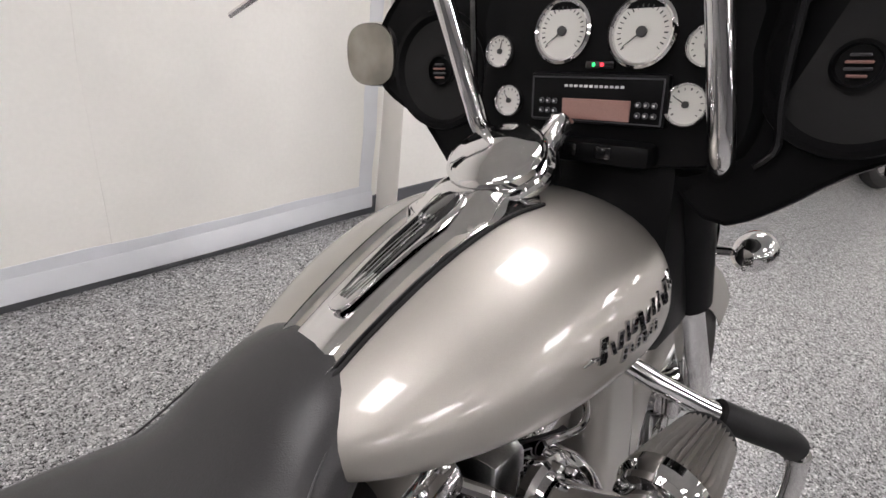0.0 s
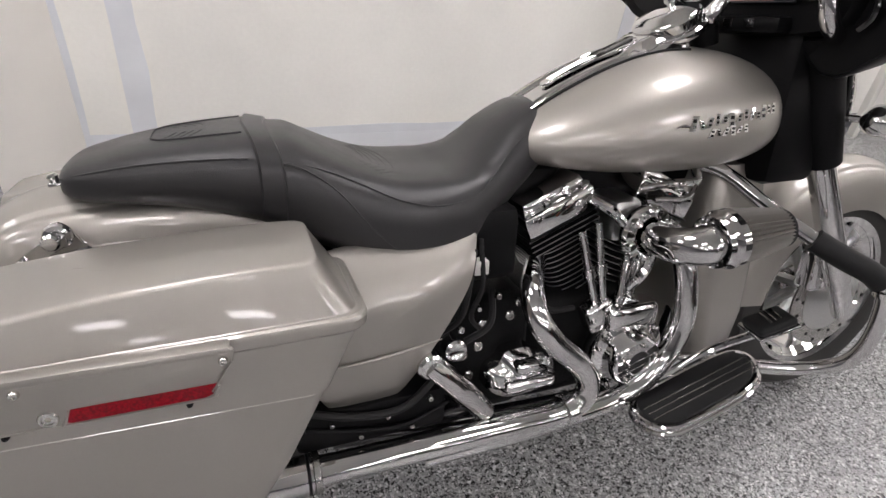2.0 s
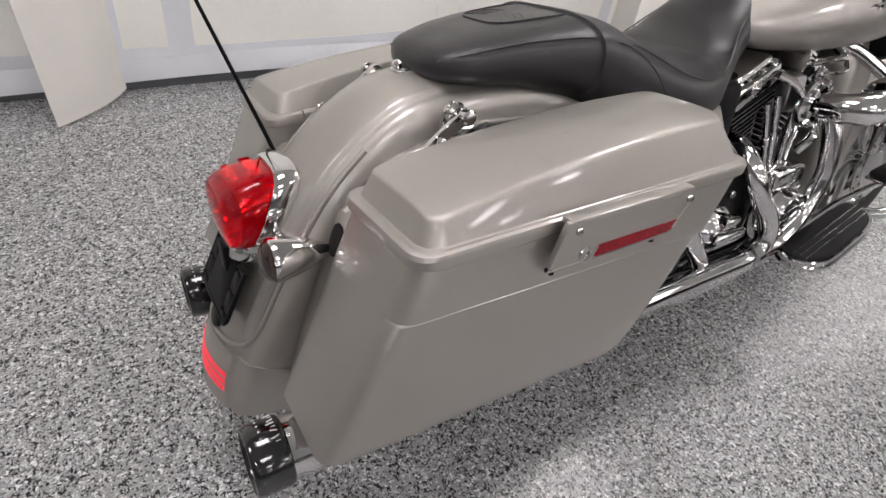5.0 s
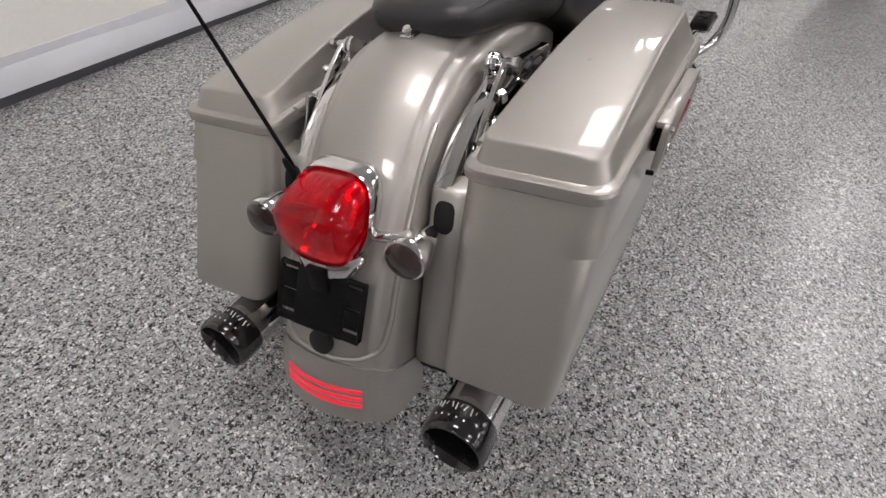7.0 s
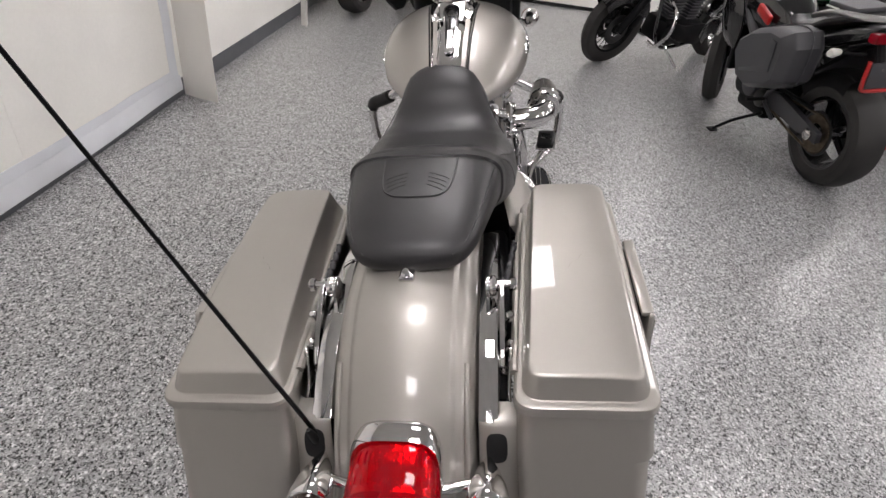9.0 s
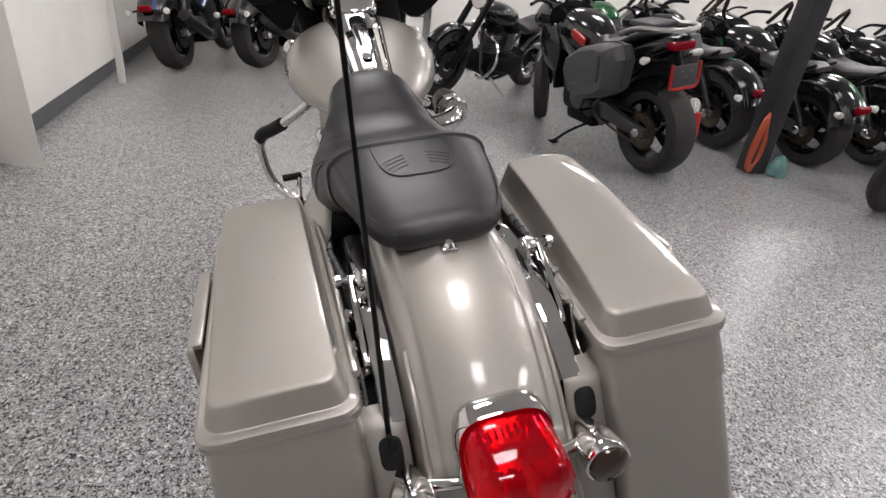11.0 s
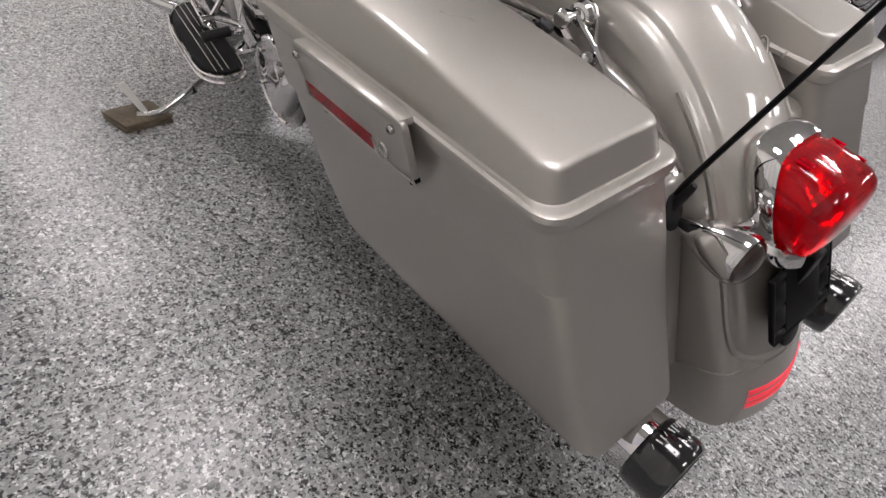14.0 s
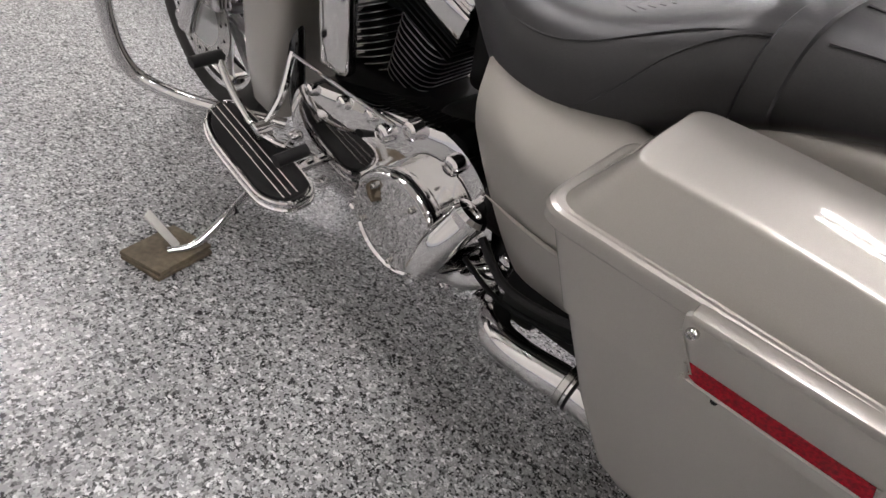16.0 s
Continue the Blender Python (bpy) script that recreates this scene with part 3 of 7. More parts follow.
# filler panels between mudguard and cases, with oval plugs
for s in (-1, 1):
    rows = ((-0.215, 0.590), (-0.248, 0.588), (-0.259, 0.580), (-0.287, 0.505), (-0.332, 0.39), (-0.361, 0.313), (-0.357, 0.302), (-0.335, 0.298))
    bm = loft([[(x + 0.006, s * 0.1205, z), (x, s * 0.126, z), (x - 0.001, s * 0.147, z), (x, s * 0.176, z), (x + 0.006, s * 0.182, z)] for x, z in rows], closed=False)
    filler = part("filler_panel", thick(bm, 0.004), SILVER, bike, sharp=45)
    oval = rounded_quad([(-0.0165, -0.0235), (0.0165, -0.0235), (0.0165, 0.0235), (-0.0165, 0.0235)], 0.0155, 6)
    front = [(-0.2695 + 0.375 * q.y - 0.001, s * 0.148 + q.x, 0.548 + q.y) for q in oval]
    part("oval_plug", prism(front, [(x - 0.004, y, z - 0.001) for x, y, z in front], 0.001), RUBBER, filler, "black rubber plug")

# antenna
part("antenna", tube([(-0.262, 0.147, 0.55), (-0.275, 0.147, 0.60), (-0.344, 0.145, 0.80), (-0.481, 0.141, 1.20), (-0.58, 0.138, 1.49)], [0.0042, 0.0032, 0.0020, 0.0017, 0.0013], 8, 30), BLACK, bike, "black whip antenna")
part("antenna_base", lathe([(0.0085, 0), (0.0075, 0.02), (0.005, 0.05), (0.0035, 0.055)], (-0.264, 0.147, 0.540), (-0.32, 0, 0.94), 12), RUBBER, bike)

# docking points and chrome strut covers beside the mudguard
for s in (-1, 1):
    ear = smooth_outline([(-0.100, 0.665), (-0.085, 0.692), (-0.082, 0.715), (-0.066, 0.727), (-0.048, 0.716), (-0.040, 0.695), (-0.015, 0.670)], 28)
    dock = part("docking_bracket", prism([(x, s * 0.131, z) for x, z in ear], [(x, s * 0.137, z) for x, z in ear], 0.001), CHROME, bike)
    part("grommet", lathe([(0.008, -0.008), (0.017, -0.006), (0.019, 0), (0.017, 0.006), (0.012, 0.008), (0.011, 0.004), (0, 0.004)], (-0.064, s * 0.142, 0.708), (0, s, 0), 18), CHROME, dock)
    part("stud", lathe([(0.009, -0.006), (0.011, 0.010), (0.008, 0.013), (0, 0.013)], (-0.064, s * 0.140, 0.708), (0, s, 0), 14), CHROME, dock)
    rail = [(0.16, 0.655), (0.05, 0.668), (-0.05, 0.664), (-0.14, 0.640), (-0.20, 0.605), (-0.242, 0.572)]
    cover = spline([(x, s * 0.135, z) for x, z in rail], 24)
    rings = []
    for k, p in enumerate(cover):
        d = (cover[min(k + 1, 23)] - cover[max(k - 1, 0)]).normalized()
        up = Vector((0, 1, 0)).cross(d)
        up = -up if up.z < 0 else up
        rings.append([p + up * a * 0.016 + Vector((0, b * 0.019, 0)) for a, b in ((1, -0.8), (1.15, 0), (1, 0.8), (0.5, 1), (-1, 1), (-1, -1), (0.5, -1))])
    part("strut_cover", loft(rings), CHROME, bike)
    part("damper_hose", tube([(0.10, s * 0.158, 0.65), (0.02, s * 0.162, 0.645), (-0.06, s * 0.160, 0.628), (-0.12, s * 0.165, 0.60), (-0.16, s * 0.165, 0.55)], 0.006, 8), BLACK, bike)
    part("wiring", tube([(0.08, s * 0.152, 0.66), (-0.02, s * 0.168, 0.64), (-0.10, s * 0.155, 0.62), (-0.15, s * 0.17, 0.56)], 0.005, 8), RUBBER, bike)
    for x, z in ((-0.10, 0.63), (-0.155, 0.595), (0.01, 0.655)):
        bolt((x, s * 0.158, z), (0, s * 0.3, 1), 0.008, CHROME, bike)
    # steel link plate, cross pin and a chain of small fittings
    link = [(-0.050, 0.716), (-0.050, 0.700), (-0.100, 0.672), (-0.150, 0.632), (-0.172, 0.618), (-0.176, 0.628), (-0.155, 0.648), (-0.105, 0.690), (-0.066, 0.718)]
    plate_link = part("link_plate", prism([(x, s * 0.154, z) for x, z in link], [(x, s * 0.162, z) for x, z in link], 0.0015), CHROME, bike)
    part("cross_pin", tube([(-0.064, s * 0.130, 0.712), (-0.064, s * 0.176, 0.712)], 0.0065, 12), CHROME, plate_link)
    part("pin_head", lathe([(0.011, -0.004), (0.012, 0.003), (0.009, 0.007), (0, 0.007)], (-0.064, s * 0.176, 0.712), (0, s, 0), 16), CHROME, plate_link)
    for x, y, z, r in ((-0.105, 0.170, 0.676, 0.0075), (-0.135, 0.172, 0.640, 0.007), (-0.168, 0.160, 0.610, 0.007)):
        part("fitting", lathe([(r * 1.2, -0.010), (r * 1.2, -0.002), (r, 0.002), (r, 0.007), (r * 0.6, 0.010), (0, 0.010)], (x, s * y, z), (-0.5, s * 0.2, 0.8), 12), CHROME, bike)
    for k in range(5):
        f = k / 4
        at = (lerp(-0.030, 0.115, f), s * lerp(0.166, 0.182, f), lerp(0.690, 0.668, f))
        part("fitting", lathe([(0.0045, -0.012), (0.0065, -0.008), (0.0065, 0.0), (0.0045, 0.004), (0.006, 0.008), (0, 0.010)], at, (0.8, s * 0.1, 0.3), 10), DARKGREY, bike)
    part("clip_wire", tube([(-0.150, s * 0.164, 0.640), (-0.165, s * 0.172, 0.655), (-0.180, s * 0.170, 0.630), (-0.200, s * 0.168, 0.600), (-0.232, s * 0.172, 0.575)], 0.0032, 8), STEEL, bike)
    # added black block for the dark cavity under the filler, and the dark inner frame
    part("cavity_block", slab((-0.345, s * 0.152 - 0.036, 0.272), (-0.08, s * 0.152 + 0.036, 0.294), 0.006), BLACK, bike)
    part("frame_rail", slab((-0.22, s * 0.150 - 0.022, 0.34), (0.30, s * 0.150 + 0.022, 0.60), 0.02), BLACK, bike)

# seat: two humps, a strap across the step, and its seams
SEAT = [(-0.073, 0.040, 0.770, 0.748), (-0.066, 0.070, 0.781, 0.740), (-0.05, 0.094, 0.791, 0.733), (-0.02, 0.111, 0.800, 0.728), (0.02, 0.124, 0.810, 0.723), (0.085, 0.138, 0.821, 0.716), (0.17, 0.152, 0.830, 0.694), (0.215, 0.158, 0.832, 0.678),
        (0.240, 0.162, 0.826, 0.667), (0.255, 0.164, 0.825, 0.659), (0.27, 0.168, 0.824, 0.651), (0.31, 0.178, 0.809, 0.626), (0.38, 0.189, 0.784, 0.590), (0.46, 0.197, 0.767, 0.568), (0.55, 0.184, 0.771, 0.572), (0.61, 0.155, 0.789, 0.600),
        (0.665, 0.130, 0.828, 0.655), (0.715, 0.115, 0.857, 0.702), (0.75, 0.098, 0.864, 0.742), (0.772, 0.077, 0.860, 0.772), (0.787, 0.034, 0.846, 0.80)]


def seat_point(x, a, grow=0.0):
    """A point of the seat's skin at x, at the angle a from its right side over its top."""
    w, zt, zb = interp(SEAT, x)
    t = min(max((x - 0.28) / 0.15, 0), 1) * min(max((0.66 - x) / 0.12, 0), 1)
    power = lerp(2.9, 2.5, t) - 0.55 * min(max((x - 0.52) / 0.10, 0), 1)
    zm = zb + (zt - zb) * 0.55
    c, s = math.cos(a), math.sin(a)
    yy = (w + grow) * math.copysign(abs(c) ** (2 / power), c)
    z = zm + ((zt - zm) if s > 0 else (zm - zb)) * math.copysign(abs(s) ** (2 / power), s)
    if s > 0:
        z -= 0.020 * t * (1 - min(abs(yy) / 0.15, 1) ** 2)
        z += grow
    return Vector((x, yy, z))


rings = []
for k in range(91):
    x = lerp(SEAT[0][0], SEAT[-1][0], k / 90)
    rings.append([seat_point(x, 2 * math.pi * q / 40) for q in range(40)])
seat = part("seat", loft(rings), LEATHER, bike, "black leather two-up seat with a strap", sharp=60)
strap = []
for dx in (0.196, 0.199, 0.231, 0.234):
    g = 0.0005 if dx in (0.196, 0.234) else 0.0045
    strap.append([seat_point(dx + 0.018 * abs(math.cos(a)), a, g) for a in [lerp(-0.75, math.pi + 0.75, q / 40) for q in range(41)]])
part("strap", thick(loft(strap, closed=False), 0.002), LEATHER, seat, "black leather strap")
for s in (-1, 1):
    part("seam", tube([seat_point(x, math.pi / 2 - s * a, 0.0005) for x, a in ((-0.062, 1.30), (-0.02, 1.16), (0.06, 1.12), (0.15, 1.11), (0.20, 1.12))], 0.0015, 6, 40), LEATHER, seat)
    part("seam", tube([seat_point(x, math.pi / 2 - s * a, 0.0005) for x, a in ((0.235, 1.10), (0.28, 1.14), (0.33, 1.32), (0.38, 1.62), (0.44, 1.95), (0.50, 2.15), (0.57, 2.1))], 0.0014, 6, 40), LEATHER, seat)
    part("seam", tube([seat_point(x, math.pi / 2 - s * a, 0.0005) for x, a in ((0.25, 1.08), (0.31, 0.98), (0.37, 1.0), (0.43, 1.12), (0.50, 1.22), (0.58, 1.2), (0.66, 1.05), (0.73, 1.0))], 0.0015, 6, 40), LEATHER, seat)
    # the raised pad on the rear hump
    part("seam", tube([seat_point(x, math.pi / 2 - s * a, 0.001) for x, a in ((0.196, 0.34), (0.15, 0.345), (0.105, 0.335), (0.078, 0.285), (0.064, 0.19), (0.060, 0.10), (0.059, 0.0))], 0.0015, 6, 40), LEATHER, seat)
    for k in range(4):
        part("stitch_line", tube([seat_point(0.078 + 0.013 * k + 0.020 * f, math.pi / 2 - s * (lerp(0.255 + 0.012 * k, 0.06, f)), 0.0003) for f in (0, 0.25, 0.5, 0.75, 1)], 0.0006, 6, 16), LEATHER, seat)
for k in range(5):
    r = 0.05 + 0.014 * k
    part("stitch_line", tube([seat_point(0.36 + r * math.cos(b) * 0.9, math.pi / 2 + r * math.sin(b) * 6.0, 0.0003) for b in (-1.0, -0.5, 0, 0.5, 1.0)], 0.0005, 6, 20), LEATHER, seat)
part("seat_bolt", lathe([(0.013, -0.012), (0.013, -0.002), (0.010, 0.001), (0.007, 0.002), (0.007, 0.012), (0.009, 0.016), (0.006, 0.020), (0, 0.020)], (-0.087, 0.0, 0.743), (-0.3, 0, 0.92), 16), CHROME, bike)
part("seat_bracket", slab((-0.098, -0.013, 0.740), (-0.05, 0.013, 0.751), 0.003), CHROME, bike)

# tank
TY = -0.014
TANK = [(0.655, 0.03, 0.80, 0.765), (0.67, 0.075, 0.812, 0.757), (0.70, 0.118, 0.835, 0.748), (0.76, 0.162, 0.872, 0.735), (0.85, 0.202, 0.917, 0.722), (0.93, 0.223, 0.947, 0.716), (1.0, 0.231, 0.962, 0.714),
        (1.08, 0.233, 0.964, 0.717), (1.15, 0.221, 0.959, 0.726), (1.20, 0.197, 0.947, 0.741), (1.24, 0.155, 0.927, 0.765), (1.264, 0.10, 0.901, 0.795), (1.276, 0.03, 0.870, 0.83)]
rings = []
for k in range(61):
    x = lerp(TANK[0][0], TANK[-1][0], 1 - (1 - k / 60) ** 1.25)
    w, zt, zb = interp(TANK, x)
    rings.append(section(x, w, zt, zb, 0.42, 2.2, 44, y=TY))
tank = part("fuel_tank", loft(rings), SILVER, bike, "pewter silver fuel tank", sharp=60)


def tank_top(x, y):
    w, zt, zb = interp(TANK, x)
    zm = zb + (zt - zb) * 0.42
    return zm + (zt - zm) * max(1 - (abs(y - TY) / w) ** 2.2, 0.0) ** (1 / 2.2)


def tank_side(x, z, s):
    w, zt, zb = interp(TANK, x)
    zm = zb + (zt - zb) * 0.42
    f = (z - zm) / (zt - zm) if z > zm else (zm - z) / (zm - zb)
    return TY + s * w * max(1 - abs(f) ** 2.2, 0.0) ** (1 / 2.2)


# chrome console along the top of the tank
rings = []
for k in range(25):
    x = lerp(0.700, 1.05, k / 24)
    w = lerp(0.044, 0.068, (k / 24) ** 1.2)
    h = lerp(0.836, 0.986, min((x - 0.735) / 0.25, 1)) + max(x - 0.985, 0) * 0.25
    base = tank_top(x, TY + w)
    h = max(h - max(0.745 - x, 0) * 0.6, base + 0.006)
    rings.append([(x, TY + y, z) for y, z in ((-w * 1.12, base - 0.004), (-w * 1.08, base + 0.006), (-w * 0.9, h - 0.010), (-w * 0.62, h - 0.001), (-w * 0.3, h), (0, h), (w * 0.3, h), (w * 0.62, h - 0.001), (w * 0.9, h - 0.010), (w * 1.08, base + 0.006), (w * 1.12, base - 0.004))])
console = part("console", loft(rings), CHROME, tank, "chrome tank console", sharp=60)
part("console_trim", tube([(r[0][0], r[0][1] - 0.003, r[0][2] + 0.004) for r in rings[::4]], 0.0028, 8), RUBBER, tank)
part("console_trim", tube([(r[-1][0], r[-1][1] + 0.003, r[-1][2] + 0.004) for r in rings[::4]], 0.0028, 8), RUBBER, tank)
insert = [(0.770, 0.005), (0.773, 0.0095), (0.782, 0.0125), (0.82, 0.0145), (0.87, 0.0172), (0.93, 0.0205), (0.950, 0.0205), (0.962, 0.0165), (0.968, 0.008)]
insert = [(x, y) for x, y in insert] + [(x, -y) for x, y in insert[::-1]]


def console_z(x):
    h = lerp(0.836, 0.986, min((x - 0.735) / 0.25, 1)) + max(x - 0.985, 0) * 0.25
    return max(h, tank_top(x, TY + lerp(0.044, 0.068, max((x - 0.70) / 0.35, 0) ** 1.2)) + 0.012)


part("console_rim", prism([(0.869 + (x - 0.869) * 1.03, TY + y * 1.22, console_z(x) - 0.002) for x, y in insert], [(0.869 + (x - 0.869) * 1.03, TY + y * 1.22, console_z(x) + 0.003) for x, y in insert], 0.001), CHROME, console)
part("console_insert", prism([(0.864 + (x - 0.864) * 0.96, TY + y * 0.92, console_z(x) + 0.001) for x, y in insert], [(0.864 + (x - 0.864) * 0.96, TY + y * 0.92, console_z(x) + 0.0045) for x, y in insert], 0.0008), GLOSS_BLACK, console, "glossy black insert with chrome lines")
for y in (-0.0055, 0.0, 0.0055):
    part("chrome_line", tube([(x, TY + y * (1 + (x - 0.8) * 1.5), console_z(x) + 0.0048) for x in (0.782, 0.84, 0.905)], 0.0009, 6), CHROME, console)
    part("chrome_line", tube([(x, TY + y * 1.2, console_z(x) + 0.0048) for x in (0.930, 0.945, 0.958)], 0.0009, 6), CHROME, console)
for k in range(5):
    y = TY - 0.0135 + 0.0068 * k
    part("badge_bar", tube([(0.913, y, console_z(0.913) + 0.0055), (0.921, y + 0.0012, console_z(0.921) + 0.0055)], 0.0016, 5), CHROME, console)
# filler cap
cap = part("filler_cap", lathe([(0.062, -0.030), (0.066, -0.012), (0.0685, 0.0), (0.0695, 0.006), (0.067, 0.010), (0.061, 0.0135), (0.057, 0.014), (0.044, 0.019), (0.024, 0.023), (0.0, 0.0245)], (1.044, TY - 0.006, 1.012), (-0.48, -0.03, 0.88), 48), CHROME, tank, "chrome filler cap", sharp=40)
part("cap_ring", lathe([(0.072, -0.032), (0.075, -0.026), (0.075, -0.020), (0.070, -0.016)], (1.044, TY - 0.006, 1.012), (-0.48, -0.03, 0.88), 48), CHROME, cap)
part("ignition_switch", lathe([(0.030, -0.05), (0.030, -0.012), (0.027, -0.008), (0.027, 0.010), (0.025, 0.014), (0, 0.014)], (1.135, TY - 0.01, 1.015), (-0.25, 0, 0.97), 28), BLACK, tank)
key = slab((-0.034, -0.016, -0.016), (0.026, 0.016, 0.014), 0.008, 3)
bmesh.ops.transform(key, matrix=pose(1.136, TY - 0.036, 1.040, 0, -55, -20), verts=key.verts)
part("ignition_knob", key, CHROME, tank, "chrome ignition knob")

# raised script badge as plain chrome strokes
for s in (-1, 1):
    def on_tank(x, z, off):
        return (x, tank_side(x, z, s) + s * off, z)

    def block_plate(x, z, w, h, skew):
        quad = [(x - w / 2 - skew, z - h / 2), (x + w / 2 - skew, z - h / 2), (x + w / 2 + skew, z + h / 2), (x - w / 2 + skew, z + h / 2)]
        plate = part("badge_block", prism([on_tank(a, b, -0.001) for a, b in quad], [on_tank(a, b, 0.0022) for a, b in quad]), CHROME, tank, "raised chrome badge block")
        for f in (0.30, 0.70):
            xa, za = x + w * 0.10 * (f - 0.5), z - h / 2 + h * f
            part("block_gap", prism([on_tank(xa + a * w, za + b * h, 0.0015) for a, b in ((-0.22, -0.11), (0.22, -0.11), (0.26, 0.11), (-0.18, 0.11))], [on_tank(xa + a * w, za + b * h, 0.0030) for a, b in ((-0.22, -0.11), (0.22, -0.11), (0.26, 0.11), (-0.18, 0.11))]), GLOSS_BLACK, plate)

    for k in range(13):
        x = 0.953 + 0.0160 * k
        block_plate(x, 0.838 + 0.11 * (x - 0.925) + (0.002, -0.002, 0.0, 0.003)[k % 4], (0.012, 0.008, 0.010, 0.007, 0.011)[k % 5], (0.026, 0.015, 0.018, 0.021, 0.014)[k % 5], (0.005, -0.002, 0.004, 0.002)[k % 4])
    for k in range(6):
        x = 0.992 + 0.0150 * k
        block_plate(x, 0.818 + 0.11 * (x - 0.925), (0.010, 0.007, 0.009)[k % 3], (0.018, 0.012, 0.015)[k % 3], (0.004, -0.002)[k % 2])
    part("badge_dash", tube([on_tank(0.918, 0.836, 0.002), on_tank(0.930, 0.840, 0.003), on_tank(0.944, 0.838, 0.002)], [0.001, 0.003, 0.002], 6), CHROME, tank)

# side covers
for s in (-1, 1):
    outline = smooth_outline([(0.24, 0.640), (0.36, 0.656), (0.47, 0.662), (0.562, 0.662), (0.560, 0.63), (0.543, 0.585), (0.512, 0.523), (0.46, 0.44), (0.415, 0.385), (0.385, 0.372), (0.34, 0.368), (0.295, 0.370), (0.275, 0.39), (0.24, 0.46), (0.22, 0.55)], 60)
    shell = polygon_shell(outline, 0.222, 0.026, s, 8)
    for v in shell.verts:
        v.co.y -= s * 3.2 * max(v.co.z - 0.57, 0) ** 1.7
    cover = part("side_cover", shell, SILVER, bike, sharp=60)
    part("crease", tube([(0.30, s * 0.243, 0.471), (0.36, s * 0.2485, 0.478), (0.42, s * 0.2475, 0.484), (0.485, s * 0.236, 0.487)], [0.002, 0.004, 0.003, 0.001], 8), SILVER, cover)
    part("battery_box", slab((0.24, s * 0.11 - 0.07, 0.37), (0.53, s * 0.11 + 0.07, 0.575), 0.02), WRINKLE, bike)

# exhaust
MUF = 0.246
for s in (-1, 1):
    muf = part("muffler", tube([(0.255, s * MUF, 0.266), (0.20, s * MUF, 0.266), (0.13, s * MUF, 0.270), (0.06, s * MUF, 0.269), (-0.42, s * (MUF - 0.003), 0.273)], [0.0335, 0.036, 0.044, 0.049, 0.050], 28, 44), CHROME, bike, "chrome slip-on muffler")
    tipc = Vector((-0.410, s * (MUF - 0.003), 0.273))
    tp = part("muffler_tip", lathe([(0.049, 0.0), (0.053, 0.003), (0.0545, 0.008), (0.0545, 0.046), (0.053, 0.052), (0.0505, 0.056), (0.047, 0.057), (0.043, 0.050), (0.037, 0.02), (0.034, -0.03), (0.0, -0.032)], tipc, (-1, 0, 0.01), 40), GLOSS_BLACK, muf, "gloss black muffler tip")
    for k in range(10):
        a = radians(90 + (k - 4.5) * 8.5 + s * 12)
        wide = 0.0046 if k % 3 else 0.0028
        tall = 0.006 + 0.003 * ((k * 7) % 3)
        b = a + radians((k * 5) % 7 - 3)
        pts = [tipc + Vector((-0.010 - tall * f, 0.0548 * math.cos(lerp(a, b, f)), 0.0548 * math.sin(lerp(a, b, f)))) for f in (0, 0.5, 1)]
        part("label_bar", tube(pts, wide * 0.24, 6, 3), WHITE_INK, tp)
    for k in range(5):
        a = radians(90 + (k - 2) * 13 + s * 12)
        part("label_dot", lathe([(0.0018, -0.001), (0.0018, 0.0006), (0, 0.0006)], tipc + Vector((-0.034, 0.0545 * math.cos(a), 0.0545 * math.sin(a))), (0, math.cos(a), math.sin(a)), 8), WHITE_INK, tp)
    part("clamp", lathe([(0.034, -0.007), (0.0375, -0.005), (0.0375, 0.005), (0.034, 0.007)], (0.252, s * MUF, 0.266), (1, 0, 0), 28), STEEL, muf)
    part("pipe_gap", lathe([(0.0345, -0.003), (0.0365, -0.002), (0.0365, 0.002), (0.0345, 0.003)], (0.238, s * MUF, 0.266), (1, 0, 0), 28), BLACK, muf)
part("header_pipe", tube([(0.75, -0.09, 0.540), (0.70, -0.165, 0.545), (0.672, -0.215, 0.530), (0.676, -0.245, 0.490), (0.712, -0.252, 0.440), (0.768, -0.252, 0.385), (0.800, -0.252, 0.333), (0.788, -0.252, 0.288), (0.735, -0.250, 0.267), (0.62, -0.248, 0.265), (0.25, -0.246, 0.266)], [0.0235, 0.0235, 0.0240, 0.0250, 0.0265, 0.0275], 22, 90), CHROME, bike, "chrome header pipe")
part("header_pipe", tube([(1.0, -0.10, 0.60), (1.02, -0.17, 0.605), (1.035, -0.205, 0.55), (1.045, -0.222, 0.47), (1.045, -0.225, 0.40), (1.015, -0.225, 0.325), (0.955, -0.225, 0.268), (0.88, -0.225, 0.243), (0.70, -0.235, 0.236), (0.45, -0.24, 0.236)], 0.0240, 22, 80), CHROME, bike, "chrome header pipe")
part("header_pipe", tube([(0.46, 0.10, 0.25), (0.44, 0.18, 0.235), (0.41, 0.225, 0.235), (0.35, 0.244, 0.245), (0.25, MUF, 0.264)], 0.031, 20, 40), CHROME, bike, "chrome crossover pipe")
part("pipe_joint", lathe([(0.031, -0.012), (0.0345, -0.010), (0.0345, 0.010), (0.031, 0.012)], (0.762, -0.251, 0.275), (1, 0, 0.3), 24), CHROME, bike)


